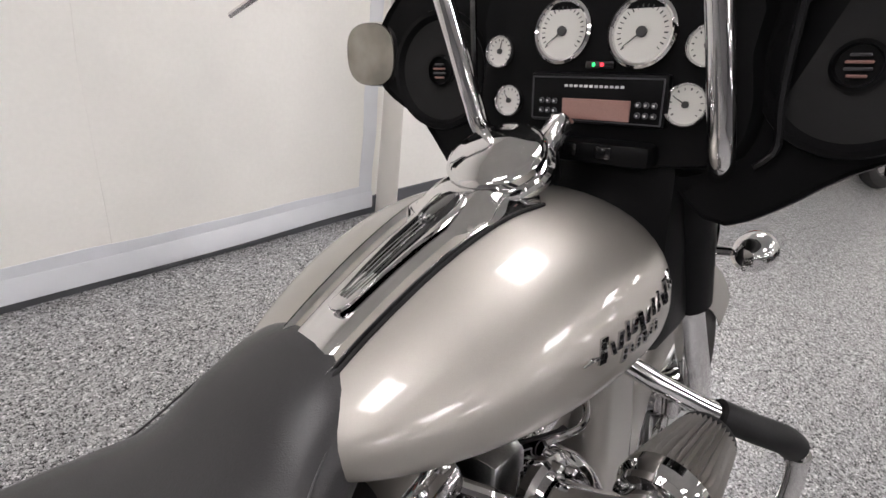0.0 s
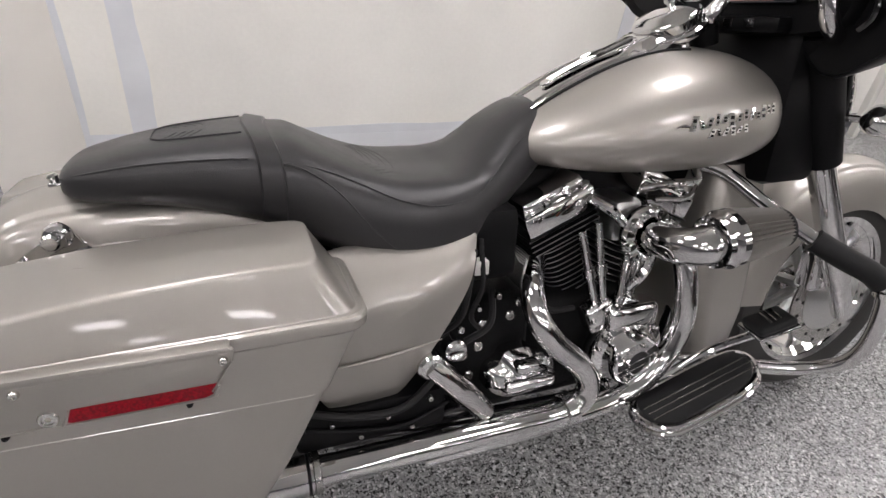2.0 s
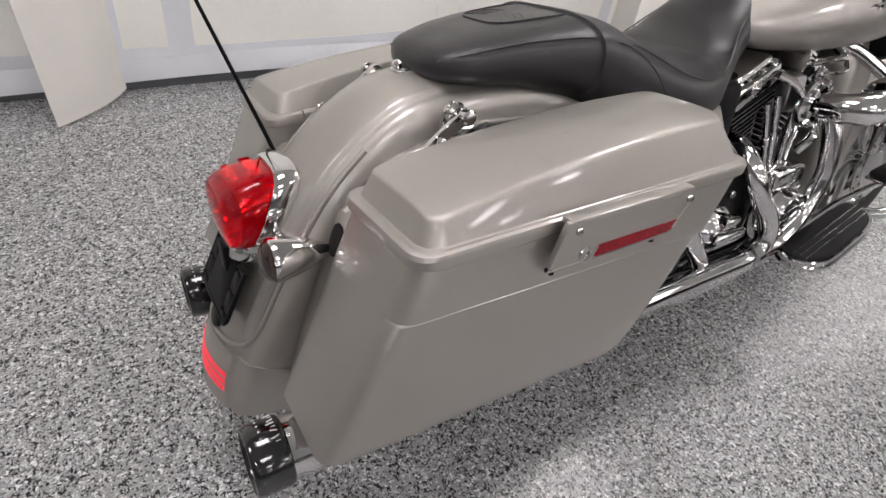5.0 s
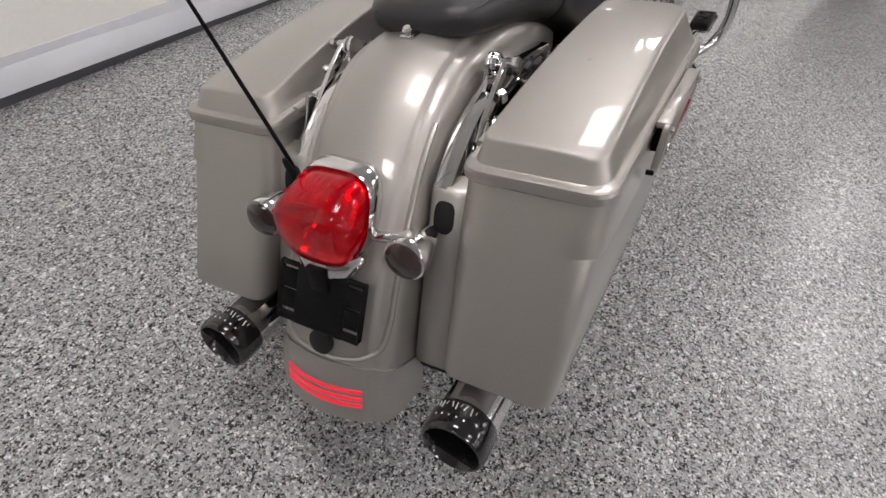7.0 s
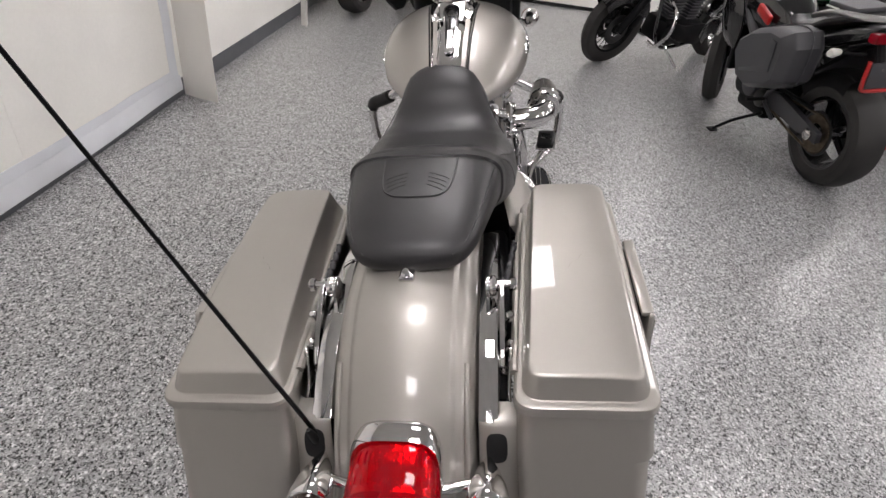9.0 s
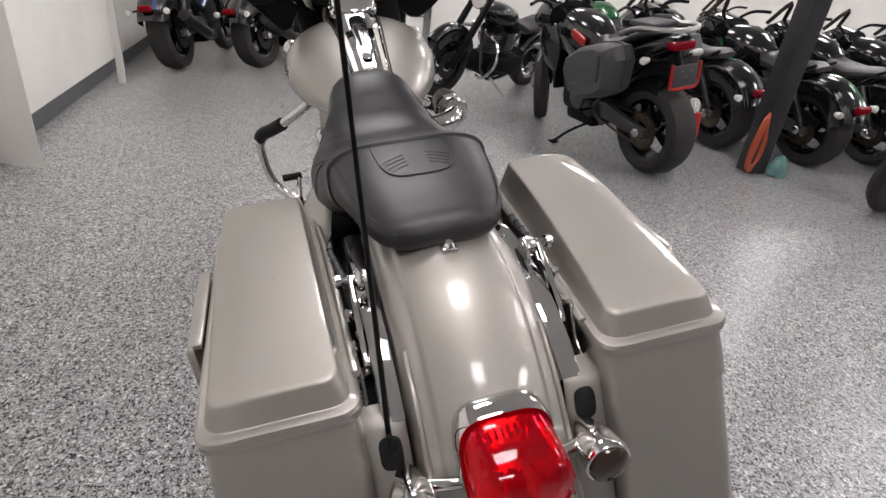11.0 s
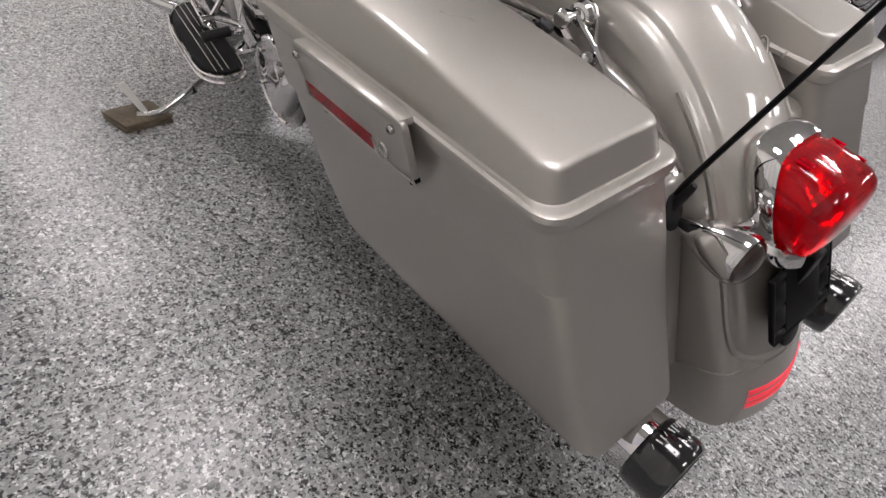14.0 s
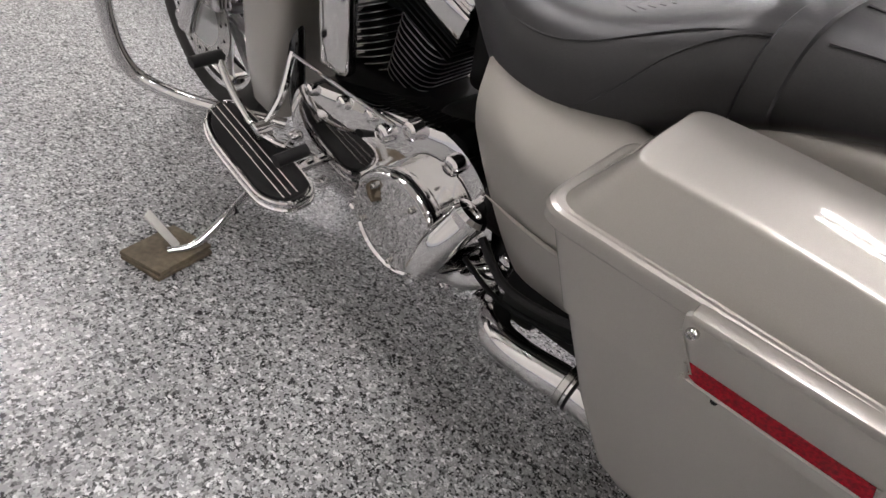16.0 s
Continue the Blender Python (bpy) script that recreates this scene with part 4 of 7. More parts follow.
# wheels
def wheel(name, x, y, z, radius, width):
    w = part(name, lathe([(radius * 0.70, -width * 0.42), (radius * 0.80, -width * 0.5), (radius * 0.92, -width * 0.46), (radius * 0.985, -width * 0.28), (radius, 0), (radius * 0.985, width * 0.28),
                          (radius * 0.92, width * 0.46), (radius * 0.80, width * 0.5), (radius * 0.70, width * 0.42), (radius * 0.66, width * 0.3), (radius * 0.66, -width * 0.3)], (x, y, z), (0, 1, 0), 56, cap=False), TYRE, bike, "black tyre on a chrome wheel")
    part("rim", lathe([(radius * 0.66, -width * 0.40), (radius * 0.71, -width * 0.43), (radius * 0.71, -width * 0.40), (radius * 0.62, -width * 0.2), (radius * 0.62, width * 0.2), (radius * 0.71, width * 0.40), (radius * 0.71, width * 0.43), (radius * 0.66, width * 0.40)], (x, y, z), (0, 1, 0), 48, cap=False), CHROME, w)
    part("hub", lathe([(0.0, -0.06), (0.045, -0.06), (0.05, -0.03), (0.04, 0), (0.05, 0.03), (0.045, 0.06), (0, 0.06)], (x, y, z), (0, 1, 0), 24), CHROME, w)
    for k in range(9):
        a = 2 * math.pi * k / 9
        part("spoke", tube([(x + 0.04 * math.cos(a), y, z + 0.04 * math.sin(a)), (x + radius * 0.64 * math.cos(a), y, z + radius * 0.64 * math.sin(a))], [0.016, 0.012], 8), ALUMINIUM, w)
    return w


rear_wheel = wheel("rear_wheel", 0.0, 0.0, 0.325, 0.325, 0.15)
FX, FY, FZ = 1.682, -0.040, 0.318
front_wheel = wheel("front_wheel", FX, FY, FZ, 0.318, 0.13)
for s in (-1, 1):
    y = FY + s * 0.082
    disc = part("brake_disc", lathe([(0.085, -0.0025), (0.146, -0.0025), (0.146, 0.0025), (0.085, 0.0025), (0.085, -0.0025)], (FX, y, FZ), (0, 1, 0), 48, cap=False), STEEL, front_wheel, "drilled steel brake disc")
    part("disc_carrier", lathe([(0.0, 0.004), (0.05, 0.004), (0.10, 0.002), (0.10, -0.004), (0, -0.004)], (FX, y, FZ), (0, 1, 0), 32), ALUMINIUM, disc)
    for k in range(24):
        a = 2 * math.pi * (k + 0.3 * (k % 3)) / 24
        r = (0.105, 0.12, 0.134)[k % 3]
        part("disc_hole", lathe([(0.0055, -0.0032), (0.0055, 0.0032)], (FX + r * math.cos(a), y, FZ + r * math.sin(a)), (0, 1, 0), 8), BLACK, disc)
    cal = part("caliper", slab((FX - 0.135, y - 0.028, FZ + 0.045), (FX - 0.045, y + 0.028, FZ + 0.155), 0.014, 3), CHROME, bike)
    for dz in (0.075, 0.125):
        part("piston_cover", lathe([(0.018, -0.01), (0.018, 0.008), (0.014, 0.011), (0, 0.011)], (FX - 0.09, y + s * 0.026, FZ + dz), (0, s, 0), 18), CHROME, cal)
    # fork leg, its black cover, axle nut
    leg = part("fork_leg", tube([(FX - 0.015, FY + s * 0.135, FZ - 0.02), (1.412, FY + s * 0.140, 0.70), (1.375, FY + s * 0.142, 0.76)], [0.026, 0.031, 0.028], 20, 12), CHROME, bike, "polished fork leg")
    part("fork_cover", tube([(1.388, FY + s * 0.143, 0.735), (1.325, FY + s * 0.146, 0.88), (1.265, FY + s * 0.148, 1.0)], [0.041, 0.043, 0.044], 20, 12), BLACK, leg, "black fork cover")
    part("axle_nut", lathe([(0.022, -0.03), (0.022, 0.012), (0.017, 0.016), (0, 0.016)], (FX, FY + s * 0.135, FZ), (0, s, 0), 18), CHROME, leg)
    # front indicator
    at = Vector((1.395, FY + s * 0.228, 0.838))
    part("indicator_stem", tube([(1.375, FY + s * 0.165, 0.80), (1.378, FY + s * 0.172, 0.86), (1.362, FY + s * 0.17, 0.93)], 0.0085, 10), CHROME, bike)
    stem = part("indicator_arm", tube([(1.376, FY + s * 0.165, 0.835), (1.39, FY + s * 0.20, 0.836)], 0.008, 10), CHROME, bike)
    lamp = part("front_indicator", lathe([(0.0, -0.032), (0.014, -0.030), (0.026, -0.018), (0.032, 0.0), (0.033, 0.02), (0.031, 0.03), (0, 0.03)], at, (1, s * 0.1, 0), 24), CHROME, bike, "chrome bullet indicator")
    part("lens", lathe([(0.031, 0.0), (0.028, 0.010), (0.016, 0.016), (0, 0.018)], at + Vector((0.03, 0, 0)), (1, s * 0.1, 0), 24), ORANGE, lamp, "amber lens")

# front mudguard
arc = [Vector((FX + r * math.cos(radians(a)), FY, FZ + r * math.sin(radians(a)))) for a, r in [(a, 0.366 + 0.018 * max((60 - a) / 30, 0) ** 1.6) for a in range(32, 178, 6)]]
front_section = [(y * 0.66, h) for y, h in SECTION]
part("front_fender", thick(loft(fender_rings(arc, [(y, h * 0.95) for y, h in front_section], (FX, FY, FZ)), closed=False), 0.003), SILVER, bike, "pewter silver front mudguard", sharp=50)

# tail lamp: a box lens with a stepped rear face, chrome surround and foot
def slant(ring, k):
    return [(x - k * (0.636 - z), y, z - 0.011) for x, y, z in ring]


def lens_ring(x, w, zt, zb, n=44):
    """A ring of the lens: nearly square above, a bowl below."""
    zm = zb + (zt - zb) * 0.52
    out = []
    for k in range(n):
        c, q = math.cos(2 * math.pi * k / n), math.sin(2 * math.pi * k / n)
        p = 3.7 if q > 0 else 2.4
        out.append((x, w * math.copysign(abs(c) ** (2 / p), c), zm + ((zt - zm) if q > 0 else (zm - zb)) * math.copysign(abs(q) ** (2 / p), q)))
    return out


LENS = [(-0.300, 0.057, 0.628, 0.524, 0.42), (-0.318, 0.0625, 0.634, 0.517, 0.40), (-0.345, 0.0645, 0.6350, 0.513, 0.27), (-0.372, 0.0660, 0.6300, 0.512, 0.14), (-0.394, 0.0665, 0.6230, 0.514, 0.04),
        (-0.406, 0.0640, 0.6150, 0.518, -0.02), (-0.4125, 0.0570, 0.6060, 0.525, -0.05), (-0.4155, 0.040, 0.594, 0.540, -0.04), (-0.4165, 0.015, 0.578, 0.560, -0.02)]
tail = part("tail_lamp", loft([slant(lens_ring(x, w, zt, zb), k) for x, w, zt, zb, k in LENS]), RED_GLASS, bike, "lit red tail lamp in a chrome bezel", sharp=45)
part("reflector_bowl", loft([slant(lens_ring(x, w, zt, zb, 28), k) for x, w, zt, zb, k in ((-0.302, 0.056, 0.626, 0.528, 0.40), (-0.345, 0.058, 0.626, 0.522, 0.27), (-0.378, 0.056, 0.604, 0.526, 0.10), (-0.366, 0.040, 0.594, 0.538, 0.10), (-0.340, 0.014, 0.576, 0.556, 0.10))]), RED, tail, "glowing red reflector bowl")
for k in range(11):
    y = -0.045 + 0.009 * k
    part("lens_rib", tube([(-0.338, y, 0.6215), (-0.356, y * 1.02, 0.6200)], 0.0017, 5), RED, tail)
    part("lens_rib", tube([(-0.372, y * 1.04, 0.6145), (-0.384, y * 1.05, 0.6125)], 0.0014, 5), RED, tail)
for s_ in (-1, 1):
    part("lens_edge", tube([(-0.330, s_ * 0.0640, 0.589), (-0.375, s_ * 0.0665, 0.581), (-0.404, s_ * 0.0650, 0.574)], 0.0016, 6, 16), RED_GLASS, tail)
    part("lens_edge", tube([(-0.345, s_ * 0.0645, 0.559), (-0.380, s_ * 0.0665, 0.553), (-0.408, s_ * 0.0640, 0.547)], 0.0016, 6, 16), RED_GLASS, tail)
bez = [slant(lens_ring(x, w, zt, zb), 0.42) for x, w, zt, zb in ((-0.280, 0.060, 0.632, 0.513), (-0.290, 0.067, 0.640, 0.508), (-0.300, 0.0695, 0.642, 0.506), (-0.318, 0.0695, 0.642, 0.506), (-0.325, 0.067, 0.639, 0.509), (-0.321, 0.062, 0.634, 0.516))]
part("bezel", loft(bez, cap=False), CHROME, tail, "chrome bezel")
foot = [[(x + 0.036 * math.sin(2 * math.pi * k / 28), w * math.cos(2 * math.pi * k / 28), z) for k in range(28)] for x, w, z in ((-0.366, 0.056, 0.514), (-0.370, 0.062, 0.507), (-0.372, 0.061, 0.498), (-0.374, 0.056, 0.490), (-0.374, 0.048, 0.487))]
part("lamp_foot", loft(foot), CHROME, tail, "chrome lamp foot")
part("indicator_bar", tube([(-0.318, -0.135, 0.530), (-0.335, -0.07, 0.532), (-0.338, 0, 0.530), (-0.335, 0.07, 0.532), (-0.318, 0.135, 0.530)], 0.009, 12), CHROME, bike)
for s in (-1, 1):
    at = Vector((-0.348, s * 0.134, 0.531))
    lamp = part("rear_indicator", lathe([(0.0, -0.072), (0.006, -0.068), (0.019, -0.045), (0.030, -0.015), (0.0335, 0.006), (0.0345, 0.016), (0.033, 0.021), (0.030, 0.022)], at, (-1, 0, 0.02), 28), CHROME, bike, "chrome bullet indicator with smoked lens")
    part("lens", lathe([(0.031, 0.018), (0.029, 0.026), (0.021, 0.032), (0.010, 0.035), (0, 0.036)], at, (-1, 0, 0.02), 28), SMOKE, lamp, "smoked lens")

# number plate bracket, empty: a slotted sheet on a stem
br = part("plate_bracket", slab((-0.414, -0.018, 0.372), (-0.388, 0.018, 0.505), 0.003), BLACK, bike, "empty black plate bracket")


def sheet(y0, y1, z0, z1, d=0.003):
    """A flat bar of the sloping bracket."""
    bm = slab((-d, y0, z0), (d, y1, z1), 0.0015, 1)
    for v in bm.verts:
        v.co.x += -0.396 - (0.487 - v.co.z) * 0.52
    return bm


part("centre_sheet", sheet(-0.048, 0.048, 0.400, 0.486), BLACK, br)
for sgn in (-1, 1):
    inner, outer = sgn * 0.047, sgn * 0.081
    lo, hi = min(inner, outer), max(inner, outer)
    for z0, z1 in ((0.4815, 0.488), (0.449, 0.4765), (0.4195, 0.4455), (0.406, 0.413)):
        part("slot_bar", sheet(lo, hi, z0, z1), BLACK, br)
    part("side_rim", sheet(min(sgn * 0.076, sgn * 0.083), max(sgn * 0.076, sgn * 0.083), 0.406, 0.488, 0.004), BLACK, br)
part("lower_rim", sheet(-0.080, 0.080, 0.402, 0.408, 0.004), BLACK, br)
part("mount_pad", lathe([(0.022, -0.01), (0.022, 0.006), (0.018, 0.008), (0, 0.008)], (-0.4365, 0.000, 0.372), (-1, 0, 0.35), 20), RUBBER, br)


# ---- engine ----
CRANK = Vector((0.872, -0.015, 0.345))


def on_axis(lean, h, across=0.0, y=0.0):
    """A place in a cylinder's own frame: h along its axis from the crank, across it fore and aft."""
    a = radians(lean)
    return CRANK + (Vector((0.033, 0, -0.014)) if lean > 0 else Vector((0.012, 0, -0.008))) + Vector((-math.sin(a), 0, math.cos(a))) * h + Vector((math.cos(a), 0, math.sin(a))) * across + Vector((0, y, 0))


def block(lean, h0, h1, across, y0, y1, bevel, shift=0.0):
    bm = slab((-across + shift, y0, h0), (across + shift, y1, h1), bevel, 2)
    for v in bm.verts:
        x, y, z = v.co
        v.co = on_axis(lean, z, x, y)
    return bm


for lean in (22.5, -22.5):
    back = lean > 0
    barrel = part("cylinder", block(lean, 0.10, 0.255, 0.052, -0.062, 0.062, 0.03), WRINKLE, bike, "black finned engine cylinder with polished fin edges")
    for k in range(13):
        h = 0.118 + 0.0135 * k
        grow = 0.050 + 0.0014 * k
        ring = rounded_quad([(-grow, -0.086 - 0.001 * k), (-grow, 0.086 + 0.001 * k), (grow, 0.086 + 0.001 * k), (grow, -0.086 - 0.001 * k)], 0.044, 5)
        rows = [[on_axis(lean, h + dh, p.x * f, p.y * f) for p in ring] for dh, f in ((-0.0026, 0.80), (-0.0022, 0.985), (0.0, 1.0), (0.0022, 0.985), (0.0026, 0.80))]
        part("fin", loft(rows), BLACK, barrel)
        rim = [on_axis(lean, h, p.x * 1.002, p.y * 1.002) for p in ring]
        part("fin_edge", tube([*rim, rim[0]], 0.0011, 5, 40), ALUMINIUM, barrel, "bare aluminium fin edge")
    head = part("cylinder_head", block(lean, 0.278, 0.332, 0.072, -0.098, 0.09, 0.012), WRINKLE, bike)
    for k in range(4):
        h = 0.286 + 0.012 * k
        part("head_fin", block(lean, h - 0.002, h + 0.002, 0.082, -0.112, 0.10, 0.002), BLACK, head)
        part("fin_edge", tube([on_axis(lean, h, -0.080, -0.1125), on_axis(lean, h, 0.080, -0.1125)], 0.0012, 5), ALUMINIUM, head)
    rocker = part("rocker_box", block(lean, 0.330, 0.378, 0.080, -0.121, 0.10, 0.006), CHROME, bike, "chrome rocker box")
    part("rocker_top", block(lean, 0.375, 0.402, 0.072, -0.106, 0.09, 0.012), CHROME, rocker)
    part("gasket", block(lean, 0.327, 0.331, 0.081, -0.1225, 0.10, 0.001), BLACK, rocker)
    for ax in (-0.068, -0.02, 0.03, 0.07):
        part("rocker_bolt", lathe([(0.009, -0.01), (0.009, 0.010), (0.006, 0.013), (0, 0.013)], on_axis(lean, 0.374, ax, -0.106), on_axis(lean, 1) - on_axis(lean, 0), 12), CHROME, rocker)
    # pushrod tubes
    for k, dx in enumerate((-0.018, 0.022)):
        top = on_axis(lean, 0.300, (0.045 if back else -0.045) + dx, -0.128)
        low = Vector((0.868 + (0.0 if back else 0.06) + dx * 0.5, -0.165, 0.445))
        rod = part("pushrod_tube", tube([top, low], 0.009, 14), CHROME, bike)
        part("collar", tube([low + (top - low) * 0.02, low + (top - low) * 0.10], 0.0155, 14), CHROME, rod)
        part("collar", tube([low + (top - low) * 0.42, low + (top - low) * 0.52], 0.0135, 14), CHROME, rod)
    lb = slab((-0.034, -0.022, -0.035), (0.034, 0.022, 0.030), 0.010, 3)
    bmesh.ops.transform(lb, matrix=pose(0.868 + (0 if back else 0.075), -0.160, 0.432, 0, -lean, 0), verts=lb.verts)
    lifter = part("lifter_block", lb, CHROME, bike)
    for dx in (-0.022, 0.022):
        bolt((0.868 + (0 if back else 0.075) + dx, -0.183, 0.425), (0, -1, 0), 0.006, CHROME, lifter)

part("coil_cover", slab((0.545, -0.165, 0.545), (0.665, 0.10, 0.690), 0.02), BLACK, bike)
part("crankcase", slab((0.70, -0.135, 0.20), (1.02, 0.12, 0.47), 0.05, 3), WRINKLE, bike, "black wrinkle-finish crankcase")
part("gear_case", slab((0.43, -0.155, 0.22), (0.72, 0.12, 0.50), 0.04, 3), WRINKLE, bike, "black wrinkle-finish gearbox")
# round timing cover
cam_at = Vector((0.945, -0.155, 0.330))
cover = part("cam_cover", lathe([(0.095, 0.0), (0.097, 0.02), (0.090, 0.034), (0.072, 0.040), (0.066, 0.052), (0.060, 0.068), (0.054, 0.074), (0.030, 0.075), (0.028, 0.073), (0, 0.073)], cam_at, (0, -1, 0), 40), CHROME, bike, "chrome timing cover")
for k in range(5):
    a = 2 * math.pi * k / 5 + 0.3
    bolt(cam_at + Vector((0.046 * math.cos(a), -0.075, 0.046 * math.sin(a))), (0, -1, 0), 0.0055, STEEL, cover)
for k in range(9):
    a = 2 * math.pi * k / 9
    bolt(cam_at + Vector((0.086 * math.cos(a), -0.036, 0.086 * math.sin(a))), (0, -1, 0), 0.006, CHROME, cover)
part("oil_filter_mount", slab((0.875, -0.20, 0.395), (1.005, -0.14, 0.455), 0.015, 3), CHROME, bike)
# gearbox side cover with its lobes
tc = smooth_outline([(0.598, 0.322), (0.603, 0.360), (0.628, 0.378), (0.640, 0.398), (0.690, 0.400), (0.706, 0.380), (0.742, 0.368), (0.758, 0.335), (0.745, 0.302), (0.70, 0.288), (0.64, 0.288)], 44)
cover = part("gearbox_cover", polygon_shell(tc, 0.190, 0.030, -1, 6, 3.0, 0.03), CHROME, bike, "chrome gearbox cover")
part("cover_rib", slab((0.625, -0.236, 0.325), (0.735, -0.212, 0.352), 0.010, 3), CHROME, cover)
part("cover_rib", slab((0.645, -0.236, 0.368), (0.695, -0.205, 0.392), 0.008, 3), CHROME, cover)
for x, z in ((0.593, 0.40), (0.575, 0.335), (0.60, 0.28), (0.765, 0.40), (0.77, 0.30), (0.60, 0.45), (0.66, 0.46), (0.72, 0.44), (0.56, 0.385), (0.53, 0.40), (0.66, 0.272)):
    bolt((x, -0.156, z), (0, -1, 0), 0.011, STEEL, bike, "case_bolt")
part("oil_filler", lathe([(0.018, -0.10), (0.018, -0.004), (0.021, 0.0), (0.021, 0.008), (0.016, 0.010), (0.013, 0.008), (0, 0.008)], (0.523, -0.205, 0.438), (0.0, -1, 0.15), 22), CHROME, bike, "chrome oil filler cap")
lever = part("brake_linkage", tube([(0.468, -0.222, 0.428), (0.50, -0.226, 0.395), (0.585, -0.226, 0.295)], [0.023, 0.025, 0.021], 14, 14), CHROME, bike, "chrome linkage cover")
part("linkage_end", lathe([(0.026, -0.02), (0.026, 0.012), (0.021, 0.016), (0, 0.016)], (0.468, -0.222, 0.428), (0, -1, 0), 20), CHROME, lever)
part("regulator", lathe([(0.022, -0.03), (0.022, 0.010), (0.016, 0.016), (0, 0.018)], (0.452, -0.205, 0.33), (-0.2, -1, 0.1), 22), CHROME, bike)
for pts, r in (([(0.56, -0.19, 0.63), (0.54, -0.215, 0.56), (0.53, -0.205, 0.50), (0.50, -0.18, 0.46)], 0.006), ([(0.58, -0.17, 0.64), (0.575, -0.20, 0.56), (0.555, -0.2, 0.50), (0.59, -0.18, 0.45)], 0.005), ([(0.62, -0.15, 0.52), (0.60, -0.19, 0.47), (0.55, -0.19, 0.44)], 0.007),
               ([(0.70, -0.17, 0.50), (0.74, -0.18, 0.47), (0.80, -0.17, 0.46)], 0.006)):
    part("cable", tube(pts, r, 8), RUBBER, bike)
part("relay_box", slab((0.562, -0.190, 0.575), (0.592, -0.165, 0.603), 0.004), WHITE_FACE, bike, "pale connector block")
part("frame_tube", tube([(0.30, -0.12, 0.215), (0.6, -0.14, 0.205), (0.95, -0.14, 0.20), (1.12, -0.10, 0.26), (1.20, -0.06, 0.48), (1.24, -0.03, 0.74)], 0.02, 12), GLOSS_BLACK, bike)
part("frame_tube", tube([(0.30, 0.10, 0.225), (0.6, 0.12, 0.205), (0.95, 0.12, 0.20), (1.10, 0.12, 0.26), (1.14, 0.10, 0.48), (1.20, 0.03, 0.74)], 0.02, 12), GLOSS_BLACK, bike)
part("swing_arm", slab((0.0, -0.13, 0.25), (0.45, 0.13, 0.33), 0.03), BLACK, bike)
part("backbone", slab((0.50, -0.06, 0.58), (1.22, 0.05, 0.735), 0.03), BLACK, bike)

# intake: chrome plate, fat elbow, ring and pleated cone
el = part("intake_elbow", tube([(0.942, -0.175, 0.616), (0.944, -0.215, 0.616), (0.950, -0.258, 0.619), (0.966, -0.288, 0.625), (0.988, -0.300, 0.633), (1.014, -0.302, 0.640)], [0.033, 0.034, 0.036, 0.037, 0.037, 0.037], 28, 40), CHROME, bike, "chrome intake elbow")
part("intake_plate", lathe([(0.058, -0.012), (0.060, 0.0), (0.055, 0.008), (0.039, 0.012), (0.037, 0.0)], (0.940, -0.186, 0.616), (0, -1, 0), 32), CHROME, el)
for k in range(6):
    a = 2 * math.pi * k / 6 + 0.4
    part("plate_bolt", lathe([(0.010, -0.012), (0.010, 0.010), (0.007, 0.013), (0, 0.013)], (0.940 + 0.048 * math.cos(a), -0.193, 0.616 + 0.048 * math.sin(a)), (0, -1, 0), 12), CHROME, el)
part("elbow_collar", lathe([(0.038, -0.016), (0.050, -0.014), (0.052, -0.004), (0.048, 0.0), (0.052, 0.004), (0.057, 0.010), (0.057, 0.024), (0.052, 0.030), (0.042, 0.030)], (1.000, -0.302, 0.638), (1, -0.02, 0.12), 36), CHROME, el)
rings = []
for x, r in ((1.025, 0.052), (1.036, 0.055), (1.140, 0.041), (1.148, 0.036)):
    ring = []
    for k in range(72):
        a = 2 * math.pi * k / 72
        rr = r * (1.0 if k % 2 else 0.87)
        ring.append((x, -0.304 - (x - 1.045) * 0.03 + rr * math.cos(a), 0.643 + (x - 1.045) * 0.06 + rr * math.sin(a)))
    rings.append(ring)
cone = part("air_filter", loft(rings), FILTER, el, "grey pleated cone filter", sharp=20)
part("filter_cap", lathe([(0.036, -0.006), (0.0385, -0.002), (0.0385, 0.004), (0.033, 0.008), (0, 0.009)], (1.147, -0.3070, 0.649), (1, -0.03, 0.06), 28), RUBBER, cone)
part("injector_body", slab((0.885, -0.15, 0.585), (0.955, -0.04, 0.675), 0.015), ALUMINIUM, bike)
for pts, r in (([(0.83, -0.14, 0.685), (0.86, -0.17, 0.665), (0.885, -0.18, 0.64)], 0.010), ([(0.94, -0.15, 0.70), (0.99, -0.17, 0.710), (1.05, -0.15, 0.70)], 0.006), ([(0.96, -0.17, 0.68), (1.02, -0.19, 0.685), (1.06, -0.17, 0.70)], 0.005),
               ([(0.955, -0.2, 0.585), (0.925, -0.215, 0.545), (0.905, -0.2, 0.505)], 0.010), ([(1.03, -0.14, 0.70), (1.08, -0.15, 0.705), (1.10, -0.12, 0.72)], 0.009)):
    part("chrome_fitting", tube(pts, r, 10), CHROME, bike)

